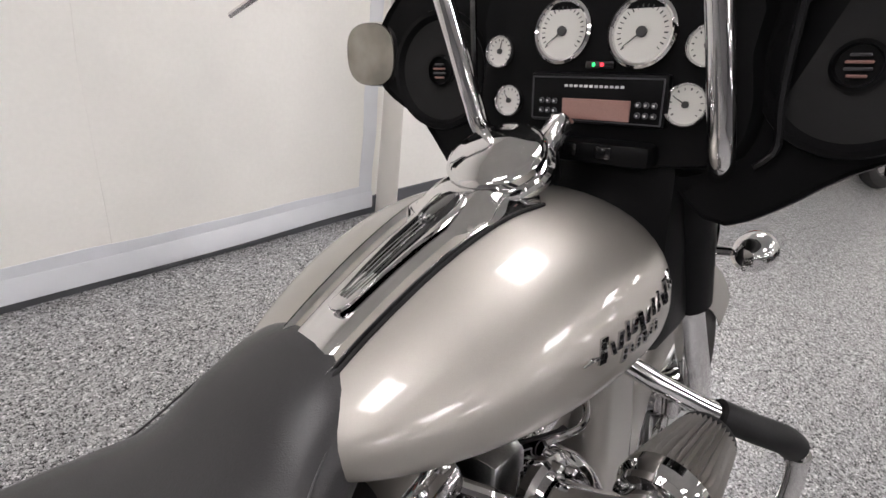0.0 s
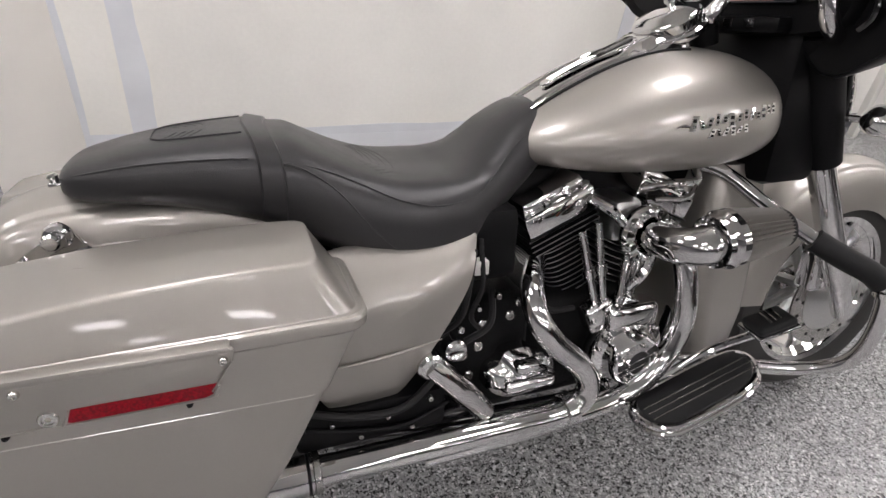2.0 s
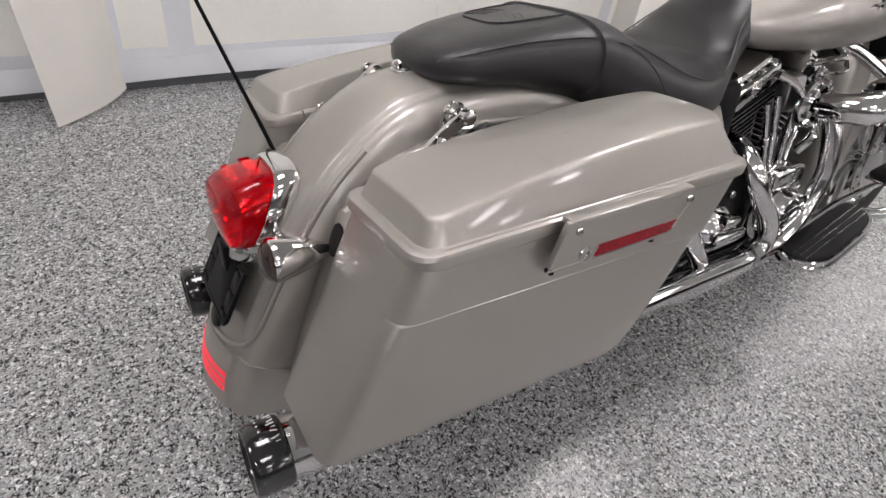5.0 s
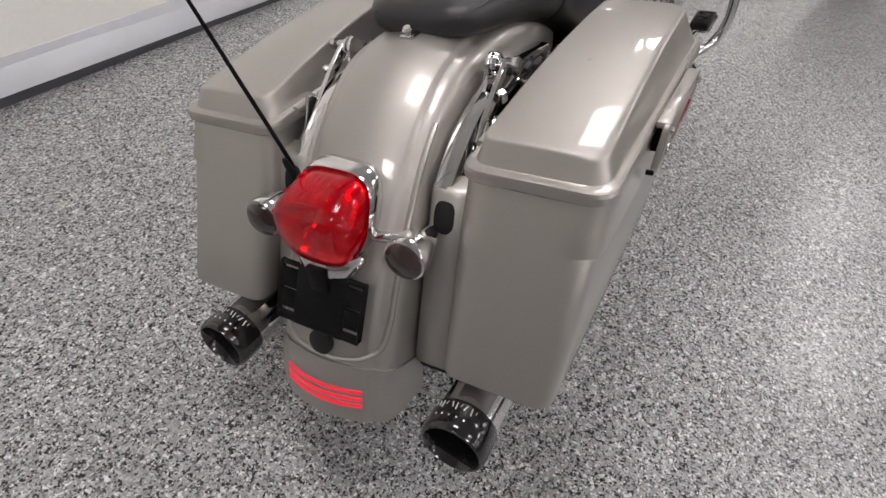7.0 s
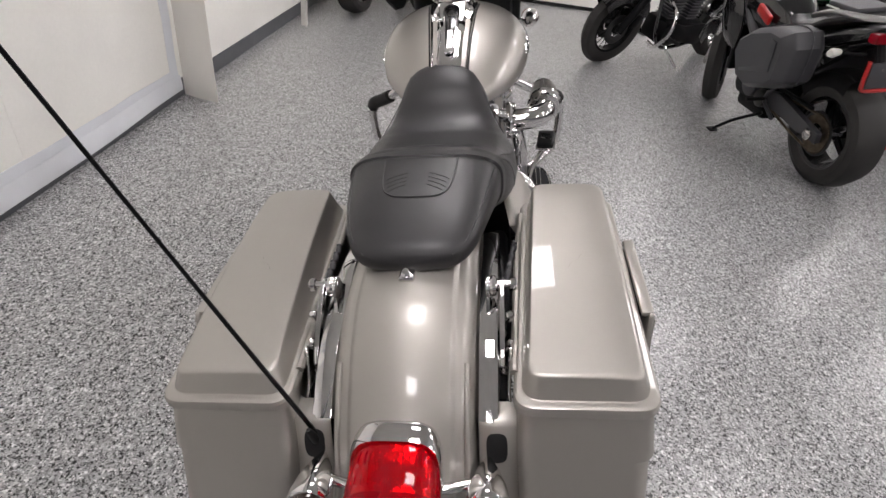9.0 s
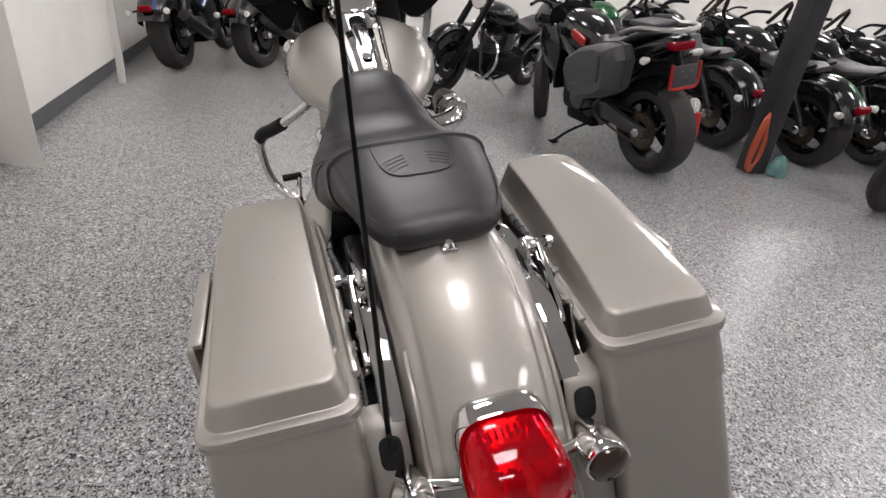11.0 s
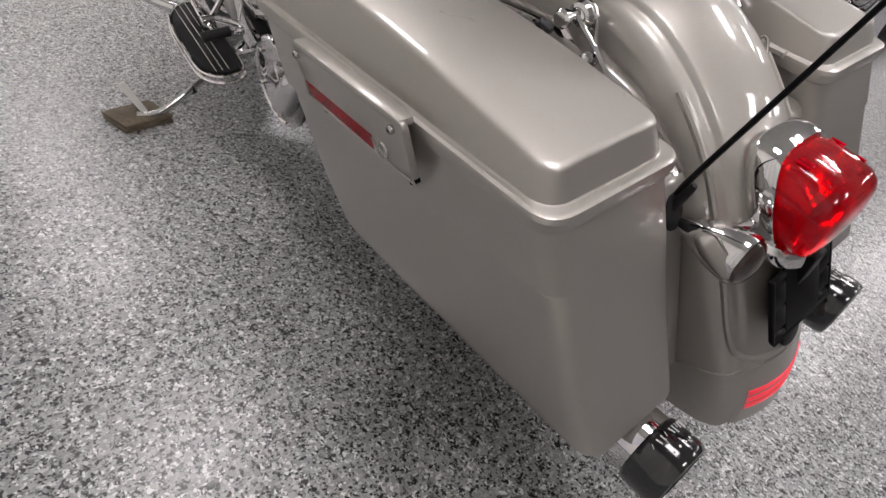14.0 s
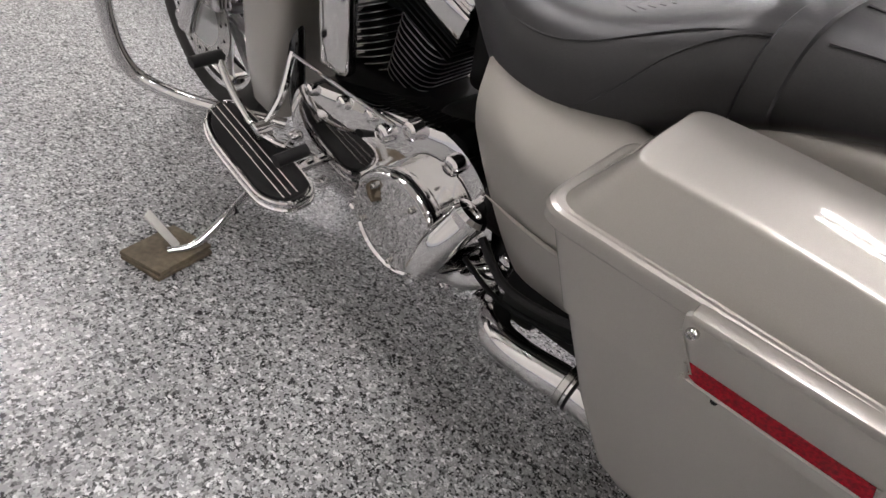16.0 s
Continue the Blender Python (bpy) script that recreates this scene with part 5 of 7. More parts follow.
# left side: primary drive case with round clutch cover
DERBY = Vector((0.651, 0.232, 0.322))
outline = []
for k in range(48):
    a = 2 * math.pi * k / 48
    c, s = math.cos(a), math.sin(a)
    if c >= 0:
        outline.append((0.955 + 0.112 * c, 0.325 + 0.112 * s))
    else:
        outline.append((0.652 + 0.160 * c, 0.338 + 0.160 * s))
prim = part("primary_case", polygon_shell([(x, z) for x, z in outline], 0.172, 0.014, 1, 8, 6.0, 0.07), CHROME, bike, "chrome primary drive case", sharp=40)
part("case_skirt", loft([[(x, y, z) for x, z in outline] for y in (0.06, 0.155)]), BLACK, prim)
part("derby_step", lathe([(0.118, -0.062), (0.113, -0.050), (0.104, -0.044), (0.102, -0.006), (0.105, 0.0), (0.105, 0.008), (0.098, 0.012)], DERBY - Vector((0, 0.006, 0)), (0, 1, 0), 56), CHROME, prim)
part("gasket", lathe([(0.1045, -0.002), (0.1062, 0.0), (0.1062, 0.003), (0.1045, 0.004)], DERBY + Vector((0, 0.006, 0)), (0, 1, 0), 56), BLACK, prim)
derby = part("clutch_cover", lathe([(0.102, -0.02), (0.103, 0.008), (0.107, 0.011), (0.107, 0.018), (0.103, 0.025), (0.096, 0.027), (0.0925, 0.022), (0.089, 0.0215), (0.060, 0.0255), (0.03, 0.0275), (0.0, 0.028)], DERBY, (0, 1, 0), 56), CHROME, bike, "round chrome clutch cover")
for k in range(5):
    a = 2 * math.pi * k / 5 + 0.9
    bolt(DERBY + Vector((0.080 * math.cos(a), 0.0255, 0.080 * math.sin(a))), (0, 1, 0), 0.006, STEEL, derby)
for x, z in ((0.690, 0.478), (0.590, 0.462), (0.528, 0.405), (0.755, 0.440), (0.56, 0.21), (0.73, 0.205)):
    part("lug", lathe([(0.019, -0.02), (0.018, 0.006), (0.013, 0.011), (0.009, 0.011), (0.008, 0.006), (0, 0.006)], (x, 0.190, z), (0, 1, 0), 18), CHROME, prim)
for x, z in ((0.80, 0.452), (0.88, 0.442), (0.98, 0.425), (0.84, 0.212), (0.95, 0.212), (1.05, 0.28)):
    part("lug", lathe([(0.013, -0.02), (0.013, 0.010), (0.009, 0.014), (0, 0.014)], (x, 0.178, z), (0, 1, 0), 14), CHROME, prim)
part("starter", tube([(0.548, 0.288, 0.318), (0.530, 0.270, 0.372), (0.508, 0.236, 0.428)], [0.026, 0.030, 0.030], 24, 12), CHROME, bike, "chrome starter housing")
part("starter_cap", lathe([(0.030, -0.015), (0.033, 0.004), (0.028, 0.012), (0.016, 0.013), (0.015, 0.008), (0, 0.008)], (0.507, 0.235, 0.430), (-0.32, -0.42, 0.85), 22), CHROME, bike)
part("shift_housing", tube([(0.56, 0.20, 0.25), (0.50, 0.21, 0.29), (0.44, 0.205, 0.335)], [0.022, 0.028, 0.018], 16, 10), CHROME, bike)
for x, z, r in ((0.44, 0.36, 0.014), (0.425, 0.315, 0.017), (0.45, 0.27, 0.010), (0.41, 0.39, 0.010), (0.475, 0.245, 0.011)):
    part("chrome_cap", lathe([(r, -0.03), (r, 0.006), (r * 0.8, 0.011), (0, 0.012)], (x, 0.195, z), (-0.1, 1, 0), 16), CHROME, bike)
part("rear_mount", slab((0.36, 0.08, 0.225), (0.48, 0.185, 0.40), 0.02), BLACK, bike)
# heel and toe gear lever, and its rod
sh = part("gear_lever", tube([(1.205, 0.255, 0.420), (1.15, 0.262, 0.37), (1.09, 0.262, 0.325), (1.04, 0.262, 0.315), (0.97, 0.262, 0.325), (0.90, 0.264, 0.35)], 0.0085, 10, 40), CHROME, bike, "chrome heel and toe gear lever")
part("lever_boss", lathe([(0.020, -0.02), (0.020, 0.012), (0.014, 0.016), (0, 0.016)], (1.055, 0.262, 0.318), (0, 1, 0), 20), CHROME, sh)
part("toe_peg", tube([(1.205, 0.245, 0.422), (1.205, 0.315, 0.420)], 0.013, 14), RUBBER, sh)
part("heel_peg", tube([(0.90, 0.255, 0.352), (0.90, 0.325, 0.350)], 0.013, 14), RUBBER, sh)
part("shift_rod", tube([(1.085, 0.150, 0.452), (0.72, 0.200, 0.475)], 0.0045, 8), CHROME, bike)
part("shift_arm", tube([(1.085, 0.150, 0.455), (1.06, 0.20, 0.38), (1.055, 0.25, 0.325)], 0.008, 8), CHROME, bike)
part("horn_cover", slab((0.90, 0.125, 0.47), (0.985, 0.165, 0.66), 0.025, 3), CHROME, bike, "chrome horn cover")

# footboards
for s in (-1, 1):
    def board_point(u, v, h):
        """u from heel to toe, v from the inside out, h above the pad."""
        p = Vector(((0.886 if s > 0 else 0.918) + 0.306 * u, s * (0.226 + 0.118 * v), (0.238 if s > 0 else 0.228) + 0.092 * u))
        return p + Vector((-0.30, 0, 0.95)) * h
    shape = [(0.02, 0.25), (0.015, 0.50), (0.06, 0.78), (0.15, 0.96), (0.26, 1.0), (0.50, 1.0), (0.72, 0.97), (0.87, 0.85), (0.965, 0.62), (1.0, 0.36), (0.97, 0.14), (0.86, 0.03), (0.5, 0.0), (0.16, 0.02), (0.06, 0.08)]
    smooth = spline([(a, b, 0) for a, b in [*shape, shape[0]]], 49)[:-1]
    pan = part("footboard", loft([[board_point(p.x, p.y, h) for p in smooth] for h in (-0.022, -0.004)]), CHROME, bike, "chrome footboard with black ribbed rubber pad")
    mid = Vector((0.5, 0.5, 0))
    for f, h in ((1.0, -0.021), (0.965, -0.004)):
        rim = [board_point(mid.x + (p.x - 0.5) * f, mid.y + (p.y - 0.5) * f, h) for p in smooth]
        part("rim", tube([*rim, rim[0]], 0.0058, 8, 64), CHROME, pan)
    part("pad", loft([[board_point(0.5 + (p.x - 0.5) * f, 0.5 + (p.y - 0.5) * f, h) for p in smooth] for f, h in ((0.90, -0.006), (0.90, 0.004), (0.86, 0.006))]), RUBBER, pan)
    for v in (0.40, 0.54, 0.68):
        part("pad_line", tube([board_point(0.08, v, 0.0065), board_point(0.94, v, 0.0065)], 0.0016, 6), STEEL, pan)
    part("board_bracket", tube([board_point(0.3, 0.1, -0.02), board_point(0.3, -0.9, -0.02)], 0.014, 10), CHROME, pan)
    # crash bar with foam sleeve and highway peg
    o = -0.012 if s > 0 else 0.004
    bar = [(1.09, o + s * 0.085, 0.735), (1.16, o + s * 0.14, 0.715), (1.225, o + s * 0.215, 0.655), (1.29, o + s * 0.29, 0.600), (1.362, o + s * 0.373, 0.552), (1.390, o + s * 0.394, 0.52), (1.402, o + s * 0.398, 0.455), (1.404, o + s * 0.390, 0.375), (1.390, o + s * 0.364, 0.318), (1.338, o + s * 0.308, 0.280), (1.25, o + s * 0.236, 0.262), (1.14, o + s * 0.15, 0.25)]
    guard = part("crash_bar", tube(bar, 0.0165, 18, 90), CHROME, bike, "chrome crash bar with black foam sleeve")
    part("sleeve", tube([bar[3], (1.328, o + s * 0.334, 0.573), bar[4], (1.383, o + s * 0.388, 0.532)], 0.0245, 18, 20), RUBBER, guard, "black foam sleeve")
    part("ferrule", lathe([(0.0165, -0.008), (0.021, -0.006), (0.021, 0.006), (0.0165, 0.008)], (1.392, o + s * 0.395, 0.512), (0.2, s * 0.08, -0.95), 18), CHROME, guard)
# rear brake pedal, right
ped = part("brake_pedal", tube([(1.16, -0.315, 0.415), (1.10, -0.27, 0.36), (1.02, -0.245, 0.30), (0.96, -0.235, 0.27)], 0.009, 10), CHROME, bike, "chrome brake pedal")
pad = slab((-0.044, -0.031, -0.010), (0.044, 0.031, 0.010), 0.012, 3)
bmesh.ops.transform(pad, matrix=pose(1.172, -0.325, 0.448, 0, -16, -8), verts=pad.verts)
pd = part("pedal_pad", pad, RUBBER, ped, "black rubber pedal pad")
for dx in (-0.012, 0.0, 0.012):
    part("pad_line", tube([(1.176 + dx, -0.306, 0.4605 + dx * 0.28), (1.170 + dx, -0.342, 0.4590 + dx * 0.28)], 0.0026, 6), CHROME, pd)
pan = slab((-0.048, -0.035, -0.016), (0.048, 0.035, -0.007), 0.004, 2)
bmesh.ops.transform(pan, matrix=pose(1.172, -0.325, 0.448, 0, -16, -8), verts=pan.verts)
part("pedal_pan", pan, CHROME, ped)

# silver chin panel behind the front wheel
rings = []
for z, x0, x1, w in ((0.235, 1.20, 1.30, 0.14), (0.25, 1.17, 1.33, 0.155), (0.35, 1.15, 1.335, 0.165), (0.50, 1.12, 1.325, 0.165), (0.65, 1.13, 1.32, 0.155), (0.73, 1.15, 1.31, 0.14)):
    rings.append([(p.x, p.y, z) for p in rounded_quad([(x0, -w - 0.01), (x0, w - 0.01), (x1, w * 0.85 - 0.01), (x1, -w * 0.85 - 0.01)], 0.05, 5)])
part("chin_panel", loft(rings), SILVER, bike, "pewter silver engine guard panel", sharp=50)

# side stand
st = part("side_stand", tube([(1.12, 0.13, 0.225), (1.09, 0.24, 0.175), (1.045, 0.40, 0.125), (1.035, 0.46, 0.112), (1.045, 0.505, 0.117)], [0.012, 0.011, 0.010, 0.010, 0.009], 12, 30), CHROME, bike, "chrome side stand")
strip = [Vector((1.044, 0.481, 0.119)), Vector((1.089, 0.508, 0.193))]
wide = Vector((0.010, -0.012, 0.0))
part("stand_tab", prism([strip[0] - wide * 0.6, strip[0] + wide * 0.6, strip[1] + wide * 0.7, strip[1] - wide * 0.7], [q + Vector((0.003, 0.003, -0.002)) for q in (strip[0] - wide * 0.6, strip[0] + wide * 0.6, strip[1] + wide * 0.7, strip[1] - wide * 0.7)], 0.001), WHITE_FACE, st, "pale flat tab")
part("stop_rubber", lathe([(0.012, -0.012), (0.012, 0.012)], (1.062, 0.345, 0.138), (0.2, 1, -0.3), 14), RUBBER, st)
# added black slabs keep the gap below the side covers dark
part("gap_filler", slab((0.22, -0.235, 0.295), (0.50, -0.12, 0.38), 0.015), BLACK, bike)
part("gap_filler", slab((0.22, 0.12, 0.295), (0.42, 0.225, 0.38), 0.015), BLACK, bike)
# small fittings in the dark space behind the gearbox
for s in (-1, 1):
    for x, z in ((0.285, 0.352), (0.335, 0.315), (0.385, 0.345), (0.43, 0.312), (0.465, 0.365)):
        bolt((x, s * (0.236 if s < 0 else 0.226), z), (0, s, 0), 0.0055, STEEL, bike, "gap_bolt")
    part("brake_line", tube([(0.50, s * 0.232, 0.345), (0.42, s * 0.240, 0.322), (0.33, s * 0.240, 0.330), (0.24, s * 0.236, 0.352)], 0.005, 8), BLACK, bike)
    part("hose", tube([(0.48, s * 0.225, 0.40), (0.41, s * 0.242, 0.36), (0.32, s * 0.242, 0.365), (0.25, s * 0.23, 0.38)], 0.0075, 8), RUBBER, bike)
part("bracket", slab((0.49, -0.226, 0.288), (0.565, -0.160, 0.318), 0.006), GLOSS_BLACK, bike)
for x, z, r in ((0.505, 0.36, 0.009), (0.54, 0.30, 0.010), (0.485, 0.395, 0.007), (0.545, 0.46, 0.008), (0.62, 0.52, 0.007), (0.58, 0.50, 0.006), (0.665, 0.50, 0.008)):
    bolt((x, -0.178, z), (0, -1, 0.1), r, CHROME, bike, "case_bolt")

# ---- fairing and handlebar ----
fairing_pose = pose(1.2325, -0.070, 1.110, 0, 0, 1.7)
WING = [(0.0, -0.135), (0.13, -0.125), (0.21, -0.125), (0.245, -0.175), (0.275, -0.185), (0.315, -0.140), (0.365, -0.085), (0.43, -0.055), (0.475, -0.02), (0.485, 0.03), (0.465, 0.085), (0.41, 0.14), (0.34, 0.20), (0.20, 0.25), (0.0, 0.262)]
RIGHT_WING = [(0.0, -0.135), (0.11, -0.140), (0.145, -0.172), (0.175, -0.188), (0.205, -0.184), (0.255, -0.152), (0.30, -0.114), (0.345, -0.086), (0.42, -0.055), *WING[8:]]
half = [(p.x, p.z) for p in spline([(a, 0, b) for a, b in WING], 40)]
half_right = [(p.x, p.z) for p in spline([(a, 0, b) for a, b in RIGHT_WING], 40)]
ring = half + [(-a, b) for a, b in half_right[-2:0:-1]]


def fair_ring(f, x, dz=0.0):
    return [(x, a * f, (b - 0.03) * f + 0.03 + dz) for a, b in ring]


shell = loft([fair_ring(0.985, 0.004), fair_ring(1.0, -0.004), fair_ring(1.008, 0.002), fair_ring(1.0, 0.03), fair_ring(0.95, 0.10), fair_ring(0.80, 0.18), fair_ring(0.5, 0.25), fair_ring(0.15, 0.275)])
fairing = part("fairing", shell, BLACK, bike, "black fork-mounted fairing with round speakers and gauges", sharp=50)
fairing.matrix_local = fairing_pose
dash = [(p.x, p.z) for p in spline([(0.0, 0, -0.125), (0.12, 0, -0.118), (0.19, 0, -0.10), (0.21, 0, -0.04), (0.20, 0, 0.03), (0.205, 0, 0.09), (0.17, 0, 0.145), (0.09, 0, 0.175), (0.0, 0, 0.185)], 26)]
dash = dash + [(-a, b) for a, b in dash[-2:0:-1]]
part("dash", loft([[(x, a * f, (b - 0.02) * f + 0.02) for a, b in dash] for f, x in ((1.03, 0.01), (1.0, -0.012), (0.975, -0.022), (0.90, -0.024))]), BLACK, fairing, "black instrument panel", sharp=40)


def gauge(y, z, r, needle, name="gauge"):
    g = part(name, lathe([(r * 1.02, -0.012), (r * 1.06, 0.004), (r * 1.05, 0.009), (r * 0.97, 0.012), (r * 0.90, 0.010), (r * 0.86, 0.004)], (-0.022, y, z), (-1, 0, 0.12), 40), CHROME, fairing, "chrome-ringed white dial")
    part("dial", lathe([(r * 0.87, 0.0), (r * 0.87, 0.0055), (0, 0.0056)], (-0.022, y, z), (-1, 0, 0.12), 36), WHITE_FACE, g, "white dial")
    n = 22 if r > 0.035 else 12
    ax = Vector((-1, 0, 0.12)).normalized()
    up = Vector((0.12, 0, 1)).normalized()
    side = Vector((0, -1, 0))
    c = Vector((-0.022, y, z)) + ax * 0.006
    for k in range(n):
        a = radians(-130 + 260 * k / (n - 1))
        d = up * math.cos(a) + side * math.sin(a)
        part("tick", tube([c + d * r * 0.66, c + d * r * 0.77], 0.0006 if k % 2 else 0.0010, 5), INK, g)
    d = up * math.cos(radians(needle)) + side * math.sin(radians(needle))
    part("needle", tube([c + ax * 0.002 - d * r * 0.15, c + ax * 0.002 + d * r * 0.70], [0.0013, 0.0005], 5), INK, g)
    part("pivot", lathe([(r * 0.16, 0), (r * 0.16, 0.004), (r * 0.12, 0.005), (0, 0.005)], c, ax, 18), INK, g)
    return g


speedo = gauge(0.058, 0.062, 0.0435, -128, "speedometer")
tach = gauge(-0.060, 0.058, 0.0445, -128, "tachometer")
part("odometer", slab((-0.0285, 0.046, 0.034), (-0.026, 0.070, 0.041), 0.0005, 1), INK, speedo)
for y, z, n, r in ((0.167, 0.035, 10, 0.0245), (0.147, -0.039, -40, 0.0245), (-0.145, 0.040, 0, 0.026), (-0.128, -0.032, -60, 0.028)):
    gauge(y, z, r, n, "small_gauge")
radio = part("radio", slab((-0.036, -0.107, -0.064), (-0.018, 0.103, 0.006), 0.005, 2), BLACK, fairing, "black radio with pale display")
part("display", slab((-0.0385, -0.058, -0.058), (-0.034, 0.046, -0.029), 0.001, 1), LCD, radio, "pinkish grey display")
rim_pts = [(-0.037, -0.101, 0.000), (-0.037, 0.097, 0.000), (-0.037, 0.097, -0.060), (-0.037, -0.101, -0.060)]
for k in range(4):
    part("radio_rim", tube([rim_pts[k], rim_pts[(k + 1) % 4]], 0.0012, 6), DARKGREY, radio)
for k in range(12):
    part("label_bar", slab((-0.0375, 0.039 - k * 0.0078, -0.0135), (-0.0355, 0.044 - k * 0.0078, -0.0100), 0.0003, 1), WHITE_INK, radio)
for sgn in (-1, 1):
    for k in range(6):
        y = -0.005 + sgn * (0.064 + 0.011 * (k % 3))
        z = -0.034 - 0.014 * (k // 3)
        part("button", lathe([(0.0042, 0), (0.0042, 0.003), (0.003, 0.004), (0, 0.004)], (-0.036, y, z), (-1, 0, 0), 10), DARKGREY, radio)
        part("button_mark", slab((-0.0408, y - 0.0014, z - 0.0014), (-0.0398, y + 0.0014, z + 0.0014), 0.0002, 1), WHITE_INK, radio)
ind = part("indicator_strip", slab((-0.030, -0.026, 0.011), (-0.020, 0.018, 0.023), 0.003), GLOSS_BLACK, fairing)
part("green_lamp", slab((-0.032, 0.002, 0.015), (-0.029, 0.006, 0.020), 0.001), emitter("green_lamp", (0.05, 0.9, 0.25), 1.5), ind, "lit green lamp")
part("red_lamp", slab((-0.032, -0.011, 0.015), (-0.029, -0.006, 0.020), 0.001), emitter("red_lamp", (1.0, 0.05, 0.08), 1.5), ind, "lit red lamp")
# switch shelf and the black tunnel below
shelf = slab((-0.06, -0.10, -0.118), (0.02, 0.075, -0.085), 0.010, 2)
part("switch_shelf", shelf, BLACK, fairing)
part("rocker_switch", slab((-0.063, -0.048, -0.108), (-0.055, -0.022, -0.090), 0.004, 2), GLOSS_BLACK, fairing)
part("rocker_switch", slab((-0.063, 0.005, -0.108), (-0.055, 0.030, -0.090), 0.004, 2), GLOSS_BLACK, fairing)
part("fork_shroud", slab((-0.02, -0.13, -0.42), (0.14, 0.12, -0.10), 0.03), BLACK, fairing)
# speakers
for sgn in (-1, 1):
    y, z = (0.312, 0.004) if sgn > 0 else (-0.299, 0.018)
    sp = part("speaker", lathe([(0.100, -0.006), (0.104, 0.004), (0.102, 0.010), (0.094, 0.011), (0.088, 0.004), (0.084, 0.000)], (0.0, y, z), (-1, -sgn * 0.12, 0.05), 44), BLACK, fairing, "round black speaker with pale grille")
    part("speaker_cone", lathe([(0.086, 0.002), (0.070, -0.006), (0.035, -0.016), (0.030, -0.010), (0.022, -0.002), (0, 0.001)], (0.0, y, z), (-1, -sgn * 0.12, 0.05), 40), RUBBER, sp)
    for k in range(4):
        part("grille_bar", slab((-0.012, y - 0.015 * (1 - 0.22 * abs(k - 1.5)), z - 0.013 + 0.0075 * k), (-0.007, y + 0.015 * (1 - 0.22 * abs(k - 1.5)), z - 0.0095 + 0.0075 * k), 0.001, 1), DARKGREY if k % 2 else LCD, sp)
    part("tweeter_ring", lathe([(0.026, 0), (0.028, 0.006), (0.024, 0.009), (0.022, 0.003)], (-0.002, y, z), (-1, -sgn * 0.12, 0.05), 28), BLACK, sp)
    # dividing rib between dash and wing
    part("rib", tube([(-0.004, sgn * 0.245, 0.20), (-0.010, sgn * 0.235, 0.08), (-0.010, sgn * 0.232, -0.02), (-0.008, sgn * 0.236, -0.08), (-0.006, sgn * 0.215, -0.105)], 0.006, 8), GLOSS_BLACK, fairing)

# handlebar
for sgn in (-1, 1):
    shape = [(0.06, 0.150, -0.128), (0.0, 0.172, -0.116), (-0.045, 0.184, -0.088), (-0.058, 0.187, -0.035), (-0.070, 0.188, 0.04), (-0.085, 0.190, 0.13), (-0.10, 0.197, 0.20), (-0.14, 0.24, 0.245), (-0.18, 0.36, 0.235), (-0.20, 0.47, 0.19)]
    half_bar = tube([(x, sgn * y + (0.24 if sgn > 0 else 0.13) * min(z + 0.088, 0.25), z) for x, y, z in shape], 0.0168, 18, 90)
    if sgn < 0:
        bars = part("handlebar", half_bar, CHROME, fairing, "tall chrome handlebar")
    else:
        part("left_bar", half_bar, CHROME, bars)
part("grip", tube([(-0.19, 0.50, 0.205), (-0.25, 0.72, 0.150)], 0.019, 16), RUBBER, bars, "black grip")
part("switch_box", slab((-0.215, 0.46, 0.185), (-0.16, 0.515, 0.235), 0.012), BLACK, bars)
part("lever", tube([(-0.15, 0.48, 0.20), (-0.14, 0.58, 0.165), (-0.16, 0.74, 0.11)], [0.009, 0.007, 0.006], 10), CHROME, bars)
glass = [(0.0, 0.500 + 0.068 * math.copysign(abs(math.cos(a)) ** 0.75, math.cos(a)), 0.032 + 0.058 * math.copysign(abs(math.sin(a)) ** 0.75, math.sin(a))) for a in [2 * math.pi * k / 32 for k in range(32)]]
mirror = part("mirror", loft([[(x, 0.5 + (y - 0.5) * f, 0.032 + (z - 0.032) * f) for _, y, z in glass] for x, f in ((-0.002, 0.97), (-0.004, 1.02), (0.006, 1.06), (0.022, 0.92), (0.032, 0.5), (0.034, 0.1))]), CHROME, fairing, "rounded chrome mirror")
part("mirror_glass", loft([[(x, y, z) for _, y, z in glass] for x in (-0.0065, -0.003)]), DARK_MIRROR, mirror, "mirror glass with a dark reflection in its colour")
part("mirror_stem", tube([(0.02, 0.49, -0.02), (0.03, 0.46, -0.025), (0.05, 0.43, -0.01)], 0.008, 10), CHROME, mirror)

# ---- the other motorcycles ----
def bar(parent, name, pts, r, mat, n=8):
    return part(name, tube(pts, r, n), mat, parent)


